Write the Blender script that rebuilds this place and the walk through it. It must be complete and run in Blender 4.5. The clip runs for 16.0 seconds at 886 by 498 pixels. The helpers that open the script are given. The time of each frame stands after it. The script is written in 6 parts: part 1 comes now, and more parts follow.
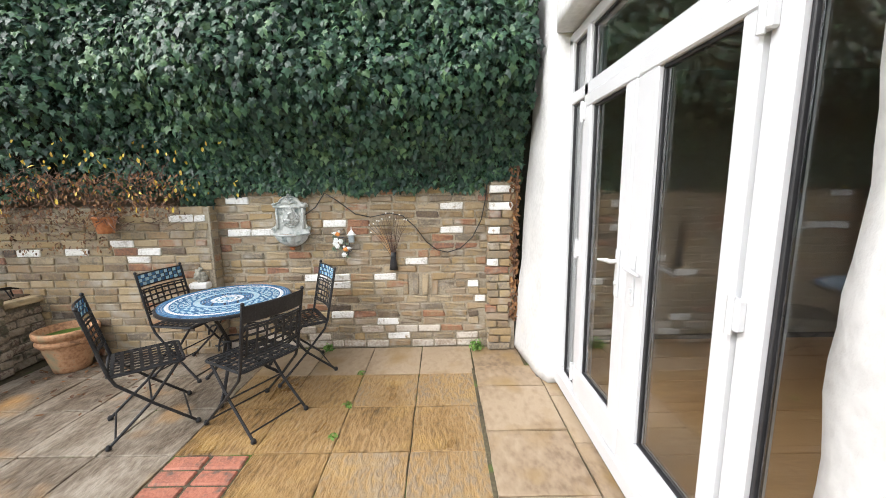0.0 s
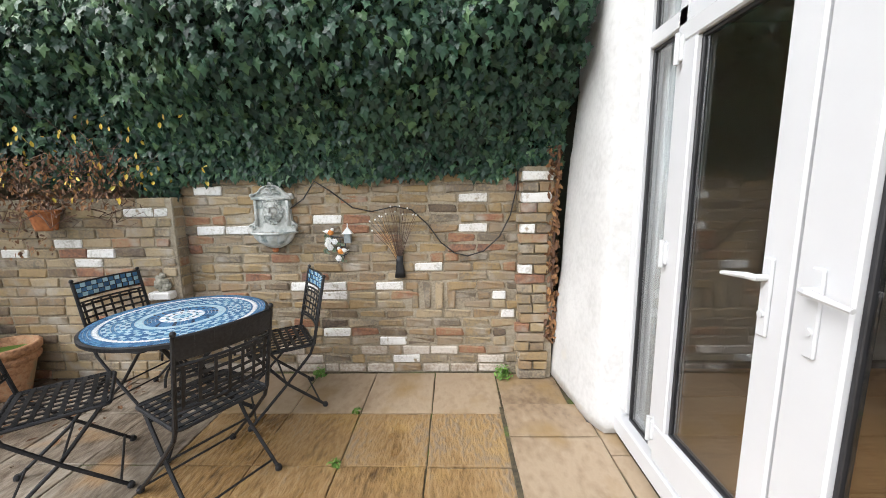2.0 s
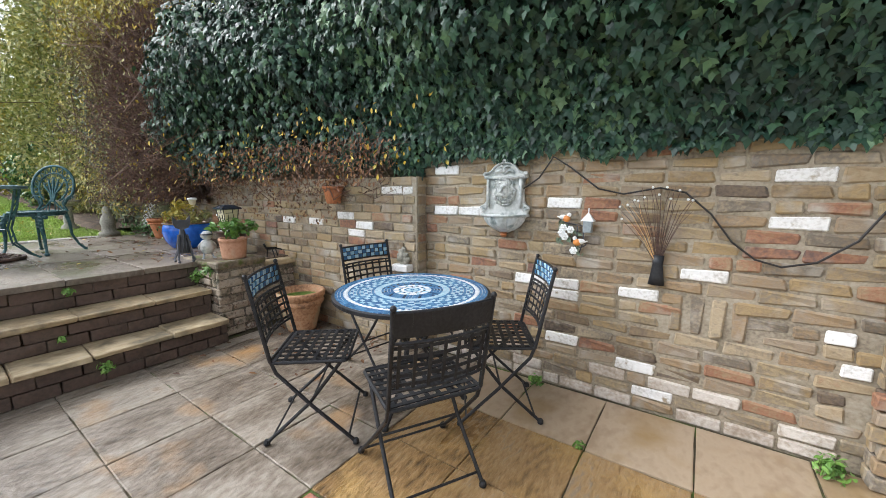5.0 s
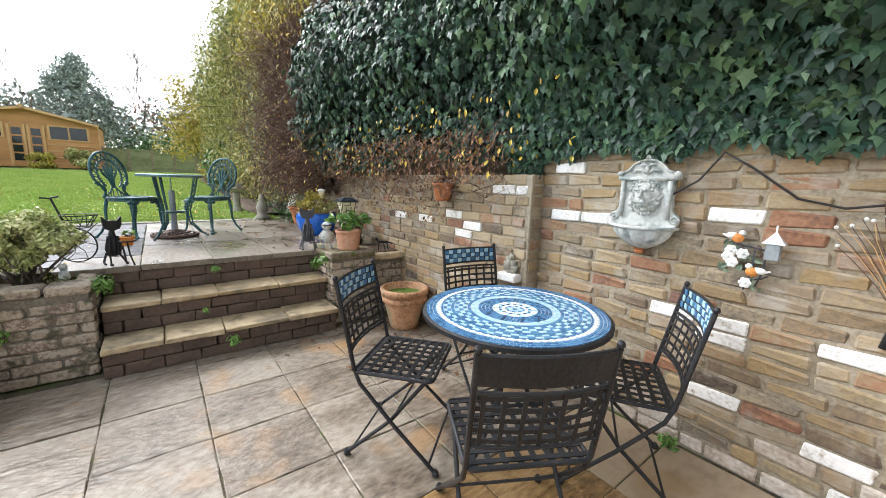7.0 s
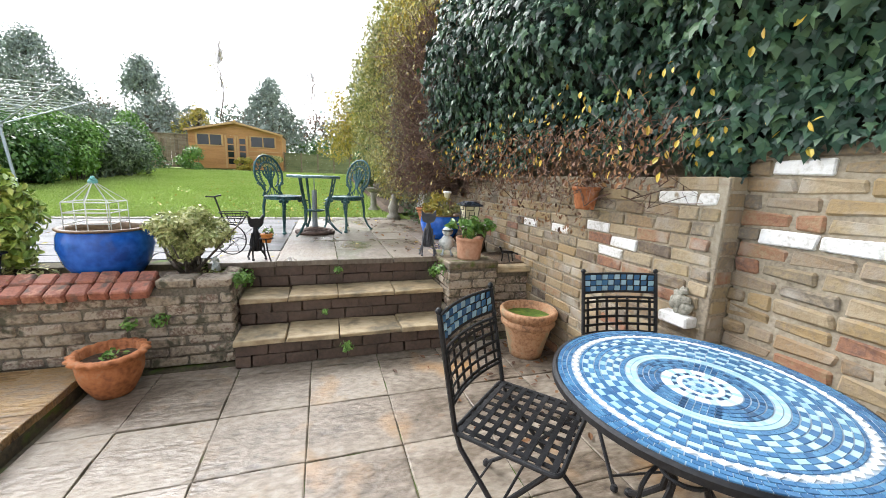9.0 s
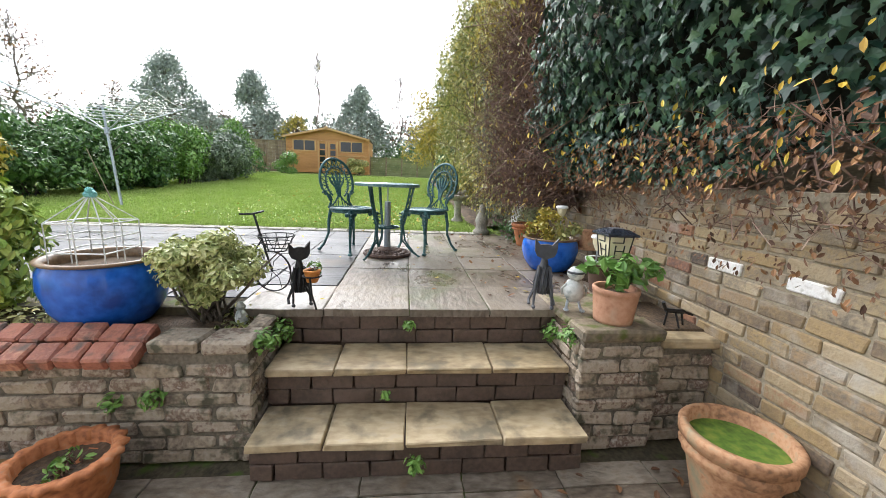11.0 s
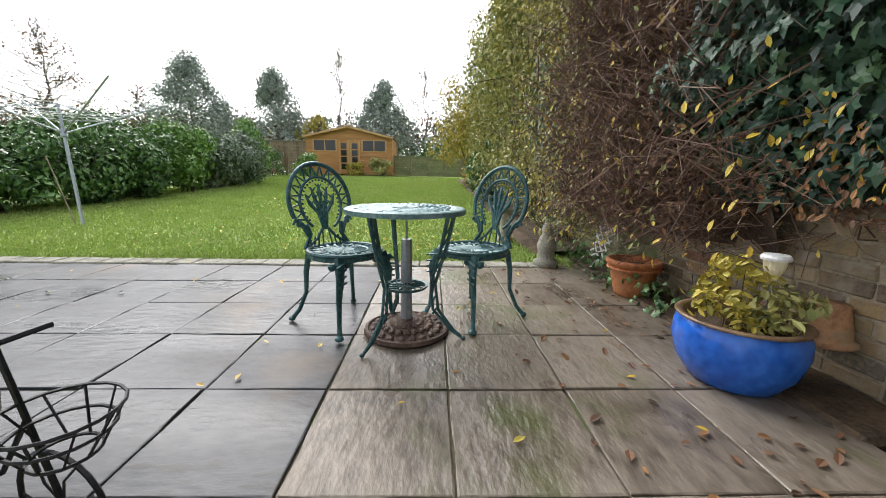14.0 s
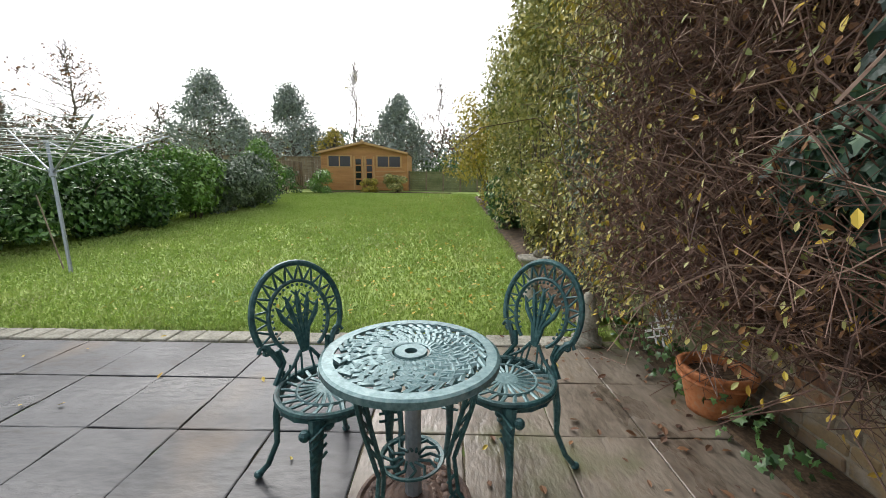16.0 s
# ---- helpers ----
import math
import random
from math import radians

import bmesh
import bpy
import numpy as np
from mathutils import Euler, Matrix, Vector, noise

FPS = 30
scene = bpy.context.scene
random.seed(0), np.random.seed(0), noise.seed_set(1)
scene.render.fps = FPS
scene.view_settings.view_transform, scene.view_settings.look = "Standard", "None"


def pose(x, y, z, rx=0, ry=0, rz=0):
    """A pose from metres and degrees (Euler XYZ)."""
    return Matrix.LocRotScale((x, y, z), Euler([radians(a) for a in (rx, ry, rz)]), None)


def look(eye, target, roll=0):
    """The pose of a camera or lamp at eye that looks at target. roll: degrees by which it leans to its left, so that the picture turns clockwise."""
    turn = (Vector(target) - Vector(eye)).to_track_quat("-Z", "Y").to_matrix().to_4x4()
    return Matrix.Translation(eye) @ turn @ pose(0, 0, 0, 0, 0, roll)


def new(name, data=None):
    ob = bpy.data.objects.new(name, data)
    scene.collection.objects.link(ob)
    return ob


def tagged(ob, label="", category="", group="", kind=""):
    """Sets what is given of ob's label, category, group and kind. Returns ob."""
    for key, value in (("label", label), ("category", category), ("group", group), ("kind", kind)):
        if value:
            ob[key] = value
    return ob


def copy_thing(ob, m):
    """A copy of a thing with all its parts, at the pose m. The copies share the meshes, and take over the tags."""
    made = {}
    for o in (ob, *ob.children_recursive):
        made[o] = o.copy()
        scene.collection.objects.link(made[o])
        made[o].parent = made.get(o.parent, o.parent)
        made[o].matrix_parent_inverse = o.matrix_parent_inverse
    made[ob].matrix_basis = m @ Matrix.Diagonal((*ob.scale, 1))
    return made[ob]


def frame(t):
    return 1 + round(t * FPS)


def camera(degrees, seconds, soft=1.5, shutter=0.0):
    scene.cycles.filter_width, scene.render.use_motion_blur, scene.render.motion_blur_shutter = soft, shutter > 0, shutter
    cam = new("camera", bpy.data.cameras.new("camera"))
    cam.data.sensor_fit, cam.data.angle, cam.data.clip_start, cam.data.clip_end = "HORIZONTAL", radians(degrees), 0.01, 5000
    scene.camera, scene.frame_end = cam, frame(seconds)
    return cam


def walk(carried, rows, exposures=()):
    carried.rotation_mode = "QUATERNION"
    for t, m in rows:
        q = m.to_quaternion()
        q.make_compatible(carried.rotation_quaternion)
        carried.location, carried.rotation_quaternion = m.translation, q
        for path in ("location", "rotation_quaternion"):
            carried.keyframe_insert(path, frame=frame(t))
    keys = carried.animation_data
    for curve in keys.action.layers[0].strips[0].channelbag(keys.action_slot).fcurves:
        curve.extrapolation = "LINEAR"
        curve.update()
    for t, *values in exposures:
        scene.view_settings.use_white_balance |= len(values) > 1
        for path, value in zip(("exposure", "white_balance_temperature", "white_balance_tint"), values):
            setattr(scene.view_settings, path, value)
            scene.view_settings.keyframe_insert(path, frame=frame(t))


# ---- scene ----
cam = camera(99.7, 16.0, soft=0.9)
PATH = [
    (0, (1.23, 1.454, 1.541), (1.234, 3.429, 1.23), -0.8),
    (0.5, (1.259, 1.686, 1.531), (1.26, 3.661, 1.218), -0.8),
    (1, (1.277, 1.817, 1.482), (1.251, 3.793, 1.176), -0.9),
    (1.5, (1.252, 2.004, 1.429), (1.213, 3.979, 1.114), -0.9),
    (2, (1.175, 2.172, 1.445), (1.118, 4.148, 1.138), -0.8),
    (2.5, (1.13, 2.253, 1.455), (0.948, 4.221, 1.148), -1.2),
    (3, (1.077, 2.273, 1.44), (0.743, 4.222, 1.138), -1.2),
    (3.5, (1.051, 2.295, 1.405), (0.53, 4.202, 1.099), -1.2),
    (4, (1.028, 2.376, 1.344), (0.31, 4.216, 1.032), -0.8),
    (4.5, (0.976, 2.507, 1.321), (0.057, 4.255, 1.006), -0.4),
    (5, (0.943, 2.588, 1.322), (-0.182, 4.213, 1.009), 0.1),
    (5.2, (0.939, 2.608, 1.322), (-0.266, 4.174, 1.01), 0.2),
    (7.3, (0.736, 2.908, 1.354), (-0.873, 4.045, 1.009), 1.8),
    (7.5, (0.711, 2.934, 1.341), (-0.931, 4.024, 1.001), 1.8),
    (8, (0.643, 3.018, 1.359), (-1.089, 3.955, 1.006), 1.9),
    (8.5, (0.57, 3.082, 1.368), (-1.249, 3.835, 1.015), 1.9),
    (9, (0.367, 3.104, 1.367), (-1.503, 3.708, 0.999), 2.1),
    (9.5, (0.098, 3.116, 1.415), (-1.794, 3.645, 1.039), 2.4),
    (10, (-0.168, 3.128, 1.416), (-2.089, 3.542, 1.042), 2.6),
    (10.2, (-0.291, 3.142, 1.397), (-2.227, 3.49, 1.036), 2.6),
    (12.3, (-1.557, 3.198, 1.491), (-3.516, 3.311, 1.104), 1.7),
    (12.5, (-1.658, 3.193, 1.504), (-3.618, 3.293, 1.12), 1.6),
    (13, (-1.962, 3.174, 1.496), (-3.922, 3.255, 1.106), 1.3),
    (13.5, (-2.247, 3.135, 1.513), (-4.209, 3.206, 1.132), 1.2),
    (14, (-2.499, 3.136, 1.513), (-4.46, 3.195, 1.128), 1.0),
    (14.5, (-2.825, 3.163, 1.561), (-4.787, 3.207, 1.177), 0.9),
    (15, (-2.97, 3.18, 1.737), (-4.936, 3.208, 1.373), 0.6),
    (15.5, (-3.093, 3.161, 1.819), (-5.061, 3.164, 1.461), 0.6),
    (16, (-3.193, 3.122, 1.923), (-5.162, 3.097, 1.577), 0.6),
]
walk(cam, [(t, look(eye, target, roll)) for t, eye, target, roll in PATH], exposures=[(0.0, 1.4, 6400, 10), (1.5, 1.2, 6350, 10), (5.0, 1.3, 6050, 10), (7.5, 1.65, 6200, 10), (10.0, 1.7, 6250, 10), (12.5, 1.33, 6300, 10), (14.0, 1.15, 6450, 10), (16.0, 0.87, 6500, 10)])

# ---- light ----
T = 0.655                                     # level of the upper terrace
world = bpy.data.worlds.new("overcast_sky")
scene.world = world
world.use_nodes = True
wn, wl = world.node_tree.nodes, world.node_tree.links
sky = wn.new("ShaderNodeTexSky")
sky.sky_type, sky.sun_disc = "NISHITA", False
sky.sun_elevation, sky.sun_rotation = radians(42), radians(250)
sky.dust_density, sky.air_density, sky.ozone_density = 2.5, 1.0, 1.0
grey = wn.new("ShaderNodeHueSaturation")
grey.inputs["Saturation"].default_value = 0.22
wl.new(sky.outputs[0], grey.inputs["Color"])
wl.new(grey.outputs[0], wn["Background"].inputs["Color"])
wn["Background"].inputs["Strength"].default_value = 0.15
sun = new("sun", bpy.data.lights.new("sun", "SUN"))
sun.data.energy, sun.data.angle, sun.data.color = 0.9, radians(40), (1.0, 0.97, 0.93)
sun.matrix_world = look((-8, -6, 10), (0, 1, 0))


# ---- materials ----
def mat(name, cols, rough=0.7, metal=0.0, big=1.5, fine=25.0, bump=0.25, dist=0.012, rand="", mixr=0.5, stretch=(1, 1, 1), rough2=None, spec=0.5, stain=None):
    """Noise at two scales over a colour ramp; rand 'obj' or 'isl' shifts the ramp piece by piece."""
    m = bpy.data.materials.new(name)
    m.use_nodes = True
    n, l = m.node_tree.nodes, m.node_tree.links
    p = n["Principled BSDF"]
    geo = n.new("ShaderNodeNewGeometry")
    mp = n.new("ShaderNodeMapping")
    mp.inputs["Scale"].default_value = stretch
    l.new(geo.outputs["Position"], mp.inputs["Vector"])
    a, b = n.new("ShaderNodeTexNoise"), n.new("ShaderNodeTexNoise")
    a.inputs["Scale"].default_value, a.inputs["Detail"].default_value = big, 4
    b.inputs["Scale"].default_value, b.inputs["Detail"].default_value = fine, 5
    l.new(mp.outputs[0], a.inputs["Vector"]), l.new(mp.outputs[0], b.inputs["Vector"])
    add = n.new("ShaderNodeMath")
    add.operation = "MULTIPLY_ADD"
    add.inputs[1].default_value = 0.5
    l.new(a.outputs["Fac"], add.inputs[0])
    half = n.new("ShaderNodeMath")
    half.operation = "MULTIPLY"
    half.inputs[1].default_value = 0.5
    l.new(b.outputs["Fac"], half.inputs[0])
    l.new(half.outputs[0], add.inputs[2])
    stretch_out = n.new("ShaderNodeMapRange")
    stretch_out.inputs[1].default_value, stretch_out.inputs[2].default_value = 0.36, 0.64
    l.new(add.outputs[0], stretch_out.inputs[0])
    fac = stretch_out.outputs[0]
    if rand:
        src = n.new("ShaderNodeObjectInfo").outputs["Random"] if rand == "obj" else geo.outputs["Random Per Island"]
        mx = n.new("ShaderNodeMix")
        mx.inputs[0].default_value = mixr
        l.new(fac, mx.inputs[2]), l.new(src, mx.inputs[3])
        fac = mx.outputs[0]
    r = n.new("ShaderNodeValToRGB")
    e = r.color_ramp.elements
    while len(e) < len(cols):
        e.new(0.5)
    for k, c in enumerate(cols):
        e[k].position = k / max(1, len(cols) - 1)
        e[k].color = (*c, 1)
    l.new(fac, r.inputs[0])
    out = r.outputs[0]
    if stain:
        sc, lo, hi, col = stain
        c = n.new("ShaderNodeTexNoise")
        c.inputs["Scale"].default_value, c.inputs["Detail"].default_value = sc, 6
        l.new(geo.outputs["Position"], c.inputs["Vector"])
        mr = n.new("ShaderNodeMapRange")
        mr.inputs[1].default_value, mr.inputs[2].default_value = lo, hi
        l.new(c.outputs["Fac"], mr.inputs[0])
        ms = n.new("ShaderNodeMix")
        ms.data_type = "RGBA"
        l.new(mr.outputs[0], ms.inputs[0]), l.new(out, ms.inputs[6])
        ms.inputs[7].default_value = (*col, 1)
        out = ms.outputs[2]
    l.new(out, p.inputs["Base Color"])
    p.inputs["Metallic"].default_value = metal
    p.inputs["Specular IOR Level"].default_value = spec
    if rough2 is None:
        p.inputs["Roughness"].default_value = rough
    else:
        mr = n.new("ShaderNodeMapRange")
        mr.inputs[1].default_value, mr.inputs[2].default_value = 0.35, 0.65
        mr.inputs[3].default_value, mr.inputs[4].default_value = rough, rough2
        l.new(a.outputs["Fac"], mr.inputs[0]), l.new(mr.outputs[0], p.inputs["Roughness"])
    if bump:
        bp = n.new("ShaderNodeBump")
        bp.inputs["Strength"].default_value, bp.inputs["Distance"].default_value = bump, dist
        l.new(add.outputs[0], bp.inputs["Height"]), l.new(bp.outputs[0], p.inputs["Normal"])
    return m


M_CAP = mat("mossy_cap_stone", [(.10, .085, .06), (.2, .16, .11), (.30, .25, .17)], rough=.8, big=4, fine=30, bump=.7, stain=(9, .52, .64, (.09, .11, .02)))


def leafmat(name, cols, rough=0.45, spec=0.5):
    m = mat(name, cols, rough=rough, big=1.2, fine=9, bump=0.0, rand="isl", mixr=0.65, spec=spec)
    return m


STOCK = [(.04, .034, .032), (.15, .115, .085), (.26, .19, .11), (.35, .25, .125), (.22, .18, .13), (.37, .285, .16), (.29, .23, .165), (.31, .215, .12), (.17, .145, .115), (.40, .32, .21), (.33, .25, .15), (.31, .155, .09), (.12, .08, .07)]
M_BRICK = mat("stock_brick", STOCK, rough=.88, rand="obj", mixr=.9, big=7, fine=55, bump=.9, stain=(6, .54, .72, (.40, .36, .30)))
M_BRICKI = mat("stock_brick_joined", STOCK, rough=.88, rand="isl", mixr=.9, big=7, fine=55, bump=.9, stain=(6, .54, .72, (.40, .36, .30)))
M_BRICKE = mat("salt_stained_brick", [(.30, .23, .17), (.45, .38, .31), (.62, .57, .51), (.5, .42, .33)], rough=.9, rand="obj", mixr=.4, big=8, fine=50, bump=.9)
M_BRICKW = mat("white_painted_brick", [(.55, .53, .49), (.82, .81, .79), (.85, .85, .84)], rough=.75, big=9, fine=60, bump=.5, stain=(16, .6, .7, (.36, .29, .2)))
M_BRICKD = mat("planter_brick", [(.07, .05, .04), (.20, .16, .12), (.33, .27, .20), (.40, .34, .27), (.17, .11, .08), (.48, .43, .37)], rough=.85, rand="isl", mixr=.5, big=9, fine=45, bump=1.0, stain=(11, .55, .66, (.09, .085, .055)))
M_BRICKS = mat("dark_step_brick", [(.045, .033, .028), (.10, .068, .052), (.15, .098, .075), (.09, .06, .046)], rough=.6, rand="isl", mixr=.6, big=5, fine=40, bump=.6)
M_BRICKR = mat("red_brick", [(.17, .065, .045), (.32, .115, .075), (.42, .165, .105), (.29, .115, .08), (.48, .22, .14), (.52, .39, .26)], rough=.7, rand="obj", mixr=.55, big=9, fine=50, bump=.9, stain=(14, .54, .7, (.13, .09, .07)))
M_MORTARD = mat("dark_planter_mortar", [(.08, .07, .055), (.15, .13, .10), (.22, .19, .15)], rough=.95, big=4, fine=60, bump=.6)
M_MORTAR = mat("lime_mortar", [(.192, .160, .120), (.320, .272, .200), (.400, .352, .272)], rough=.95, big=4, fine=60, bump=.6, stain=(3, .55, .8, (.16, .13, .08)))
M_SLAB = mat("wet_riven_slab", [(.062, .035, .018), (.176, .106, .044), (.273, .167, .070), (.334, .220, .106), (.246, .185, .123), (.387, .299, .194)], rough=.25, rough2=.6, rand="obj", mixr=.35, big=2.4, fine=26, bump=1.0, dist=.035, stretch=(1.6, .55, 1), stain=(2.6, .52, .75, (.42, .27, .10)))
M_SLABG = mat("grey_riven_slab", [(.062, .046, .033), (.150, .119, .088), (.238, .198, .154), (.334, .290, .233), (.220, .158, .101)], rough=.28, rough2=.6, rand="obj", mixr=.35, big=3.2, fine=22, bump=.9, dist=.022, stretch=(1.5, .7, 1), stain=(2.1, .56, .74, (.38, .22, .09)))
M_SLABP = mat("pale_riven_slab", [(.171, .117, .072), (.306, .225, .149), (.396, .306, .211), (.360, .270, .180)], rough=.35, rough2=.6, rand="obj", mixr=.35, big=2.4, fine=22, bump=.7, stain=(3, .52, .72, (.30, .2, .09)), stretch=(1, .6, 1))
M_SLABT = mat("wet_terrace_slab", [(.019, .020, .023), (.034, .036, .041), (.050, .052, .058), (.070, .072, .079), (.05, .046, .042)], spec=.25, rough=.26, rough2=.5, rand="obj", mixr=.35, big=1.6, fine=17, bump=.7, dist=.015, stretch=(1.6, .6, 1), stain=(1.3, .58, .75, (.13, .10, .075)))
M_SLABTB = mat("brown_terrace_slab", [(.045, .037, .028), (.12, .097, .074), (.185, .153, .12), (.245, .208, .165), (.17, .128, .087)], rough=.24, rough2=.55, rand="obj", mixr=.35, big=1.8, fine=19, bump=.9, dist=.016, stretch=(.7, 1.5, 1), stain=(2.2, .55, .72, (.10, .11, .04)))
M_TREAD = mat("stone_tread", [(.186, .132, .073), (.372, .284, .167), (.490, .392, .245), (.461, .402, .314)], rough=.4, rough2=.7, rand="obj", mixr=.3, big=2.5, fine=22, bump=.5, stretch=(1.4, .6, 1), stain=(7, .50, .68, (.17, .14, .09)))
M_JOINT = mat("mossy_joint", [(.045, .037, .025), (.09, .075, .045), (.13, .115, .065)], rough=.95, big=3, fine=50, bump=.6, stain=(4.5, .54, .62, (.08, .125, .02)))
M_MOSS = mat("moss", [(.05, .08, .015), (.13, .17, .03), (.2, .22, .05)], rough=.95, big=9, fine=90, bump=1.0)
M_SOIL = mat("leafy_soil", [(.03, .022, .015), (.09, .06, .035), (.15, .10, .06)], rough=.95, big=8, fine=60, bump=1.0)
M_PLASTER = mat("white_render", [(.54, .54, .535), (.61, .61, .605), (.66, .66, .655)], rough=.75, big=4, fine=30, bump=.7, dist=.014, stain=(5, .66, .8, (.62, .6, .56)))
M_UPVC = mat("white_upvc", [(.568, .576, .593), (.602, .611, .628)], rough=.22, big=1, fine=5, bump=.0)
M_GASKET = mat("black_gasket", [(.012, .012, .014), (.025, .025, .028)], rough=.5, bump=0)
M_WOOD = mat("interior_floorboard", [(.34, .18, .08), (.5, .28, .13), (.58, .36, .19)], rough=.35, rand="obj", mixr=.35, big=3, fine=30, bump=.1, stretch=(.3, 3, 1))
M_MAROON = mat("maroon_wall_paint", [(.12, .025, .03), (.15, .03, .035)], rough=.6, bump=.05)
M_INWALL = mat("interior_wall_paint", [(.5, .46, .41), (.56, .52, .47)], rough=.7, bump=.05)
M_CURTAIN = mat("white_curtain_cloth", [(.7, .71, .73), (.8, .81, .83)], rough=.8, big=8, fine=60, bump=.1)
M_IVY = leafmat("ivy_leaf", [(.005, .016, .012), (.010, .031, .022), (.018, .050, .033), (.028, .073, .045), (.045, .105, .058), (.09, .17, .075), (.19, .29, .17)], rough=.42, spec=.4)
# near black: shade behind the ivy and beside the pier, put into the colour
M_IVYB = mat("near_black_shade", [(.006, .010, .006), (.016, .02, .011), (.03, .026, .015)], rough=.9, big=6, fine=40, bump=1.0)
M_CREEPB = mat("dry_creeper_tangle", [(.03, .02, .014), (.075, .046, .032), (.13, .085, .06)], rough=.95, big=6, fine=45, bump=1.0)
M_YELLOW = leafmat("yellow_leaf", [(.30, .17, .02), (.5, .33, .03), (.62, .46, .06), (.4, .34, .06)], rough=.5)
M_DEAD = leafmat("dead_leaf", [(.04, .02, .013), (.095, .046, .026), (.17, .082, .038), (.26, .128, .05), (.36, .19, .07)], rough=.75)
M_TWIG = mat("brown_twig", [(.035, .02, .015), (.11, .06, .043), (.20, .12, .087), (.32, .24, .185)], rough=.85, rand="isl", mixr=.7, big=4, fine=40, bump=.2)
M_LAUREL = leafmat("laurel_leaf", [(.022, .06, .02), (.045, .115, .03), (.08, .18, .045), (.13, .25, .065), (.22, .33, .12)], rough=.35)
M_GREYLEAF = leafmat("grey_green_leaf", [(.06, .09, .06), (.11, .16, .10), (.2, .26, .18), (.3, .36, .27)], rough=.5)
M_OLIVE = leafmat("olive_leaf", [(.09, .12, .035), (.19, .22, .06), (.33, .33, .11), (.48, .45, .17), (.54, .46, .12)], rough=.5)
M_GOLD = leafmat("golden_leaf", [(.16, .16, .03), (.30, .27, .04), (.48, .38, .05), (.55, .45, .09)], rough=.5)
M_CREAM = leafmat("cream_variegated_leaf", [(.16, .22, .06), (.34, .39, .13), (.56, .57, .26), (.70, .68, .40)], rough=.5)
# needles lifted to pale grey-green: distance haze is put into the colour
M_CONIFER = leafmat("hazed_conifer_needle", [(.12, .155, .14), (.20, .25, .22), (.29, .34, .30), (.39, .43, .38)], rough=.6)
M_FRESH = leafmat("fresh_green_leaf", [(.07, .17, .03), (.14, .28, .05), (.24, .4, .09)], rough=.45)
M_LIME = leafmat("yellow_green_leaf", [(.12, .22, .03), (.24, .36, .05), (.40, .48, .09), (.5, .5, .12)], rough=.45)
M_BARK = mat("bark", [(.05, .04, .03), (.12, .10, .08), (.2, .18, .15)], rough=.9, big=4, fine=30, bump=.8)
M_GRASS = mat("lawn", [(.13, .20, .035), (.21, .31, .06), (.30, .40, .09), (.39, .44, .13)], rough=.85, big=.9, fine=30, bump=.8, stain=(1.3, .55, .75, (.22, .23, .07)))
M_BLADE = leafmat("grass_blade", [(.235, .34, .075), (.35, .47, .12), (.45, .56, .18), (.55, .59, .25)], rough=.8, spec=.2)
M_FENCE = mat("weathered_fence_wood", [(.10, .075, .045), (.19, .15, .10), (.28, .23, .16), (.2, .2, .13)], rough=.85, rand="isl", mixr=.4, big=3, fine=30, bump=.5, stretch=(1, 1, 4))
M_FENCEG = mat("green_fence_wood", [(.11, .13, .06), (.19, .21, .10), (.26, .27, .15)], rough=.85, rand="isl", mixr=.4, big=3, fine=30, bump=.4)
M_SHED = mat("orange_cedar_cladding", [(.36, .17, .055), (.5, .25, .085), (.58, .31, .12)], rough=.6, rand="isl", mixr=.4, big=3, fine=25, bump=.2, stretch=(1, .4, 2))
M_SHEDT = mat("pale_shed_trim", [(.5, .3, .12), (.6, .38, .17)], rough=.6, bump=.1)
M_FELT = mat("roof_felt", [(.12, .12, .12), (.22, .21, .2)], rough=.9, bump=.4)
M_DARKGLASS = mat("dark_window_glass", [(.012, .014, .016), (.022, .024, .028)], rough=.06, bump=0)
M_IRON = mat("black_wrought_iron", [(.010, .011, .013), (.019, .020, .023), (.032, .031, .033)], rough=.42, rough2=.6, big=9, fine=80, bump=.25, metal=.3)
M_RUST = mat("rusty_iron", [(.05, .03, .025), (.10, .06, .045), (.16, .095, .065)], rough=.7, big=9, fine=60, bump=.6)
M_CAST = mat("green_cast_metal", [(.012, .045, .05), (.025, .085, .09), (.045, .13, .135), (.10, .2, .2)], rough=.34, rough2=.5, big=5, fine=55, bump=.35, metal=.15)
M_CASTP = mat("worn_cast_tabletop", [(.05, .12, .13), (.13, .23, .24), (.22, .32, .33)], rough=.3, rough2=.5, big=5, fine=55, bump=.3, metal=.25)
M_STEEL = mat("galvanised_steel", [(.28, .32, .36), (.42, .46, .5)], rough=.38, metal=.6, big=6, fine=60, bump=.1)
M_LINE = mat("white_plastic_line", [(.7, .72, .74), (.8, .82, .84)], rough=.4, bump=0)
M_BLUEPOT = mat("cobalt_glazed_pot", [(.009, .065, .34), (.016, .115, .55), (.028, .17, .68)], rough=.10, rough2=.2, big=3, fine=22, bump=.06)
M_RIMBROWN = mat("brown_glaze_rim", [(.13, .08, .045), (.3, .2, .12)], rough=.3, big=6, fine=40, bump=.1)
M_TERRA = mat("terracotta", [(.26, .088, .034), (.41, .145, .052), (.49, .185, .068), (.45, .22, .115)], rough=.75, big=5, fine=40, bump=.3, stain=(6, .66, .82, (.5, .36, .25)))
M_TERRAP = mat("pale_terracotta", [(.36, .17, .10), (.50, .26, .16), (.56, .32, .21)], rough=.8, big=5, fine=40, bump=.3, stain=(6, .6, .8, (.5, .4, .3)))
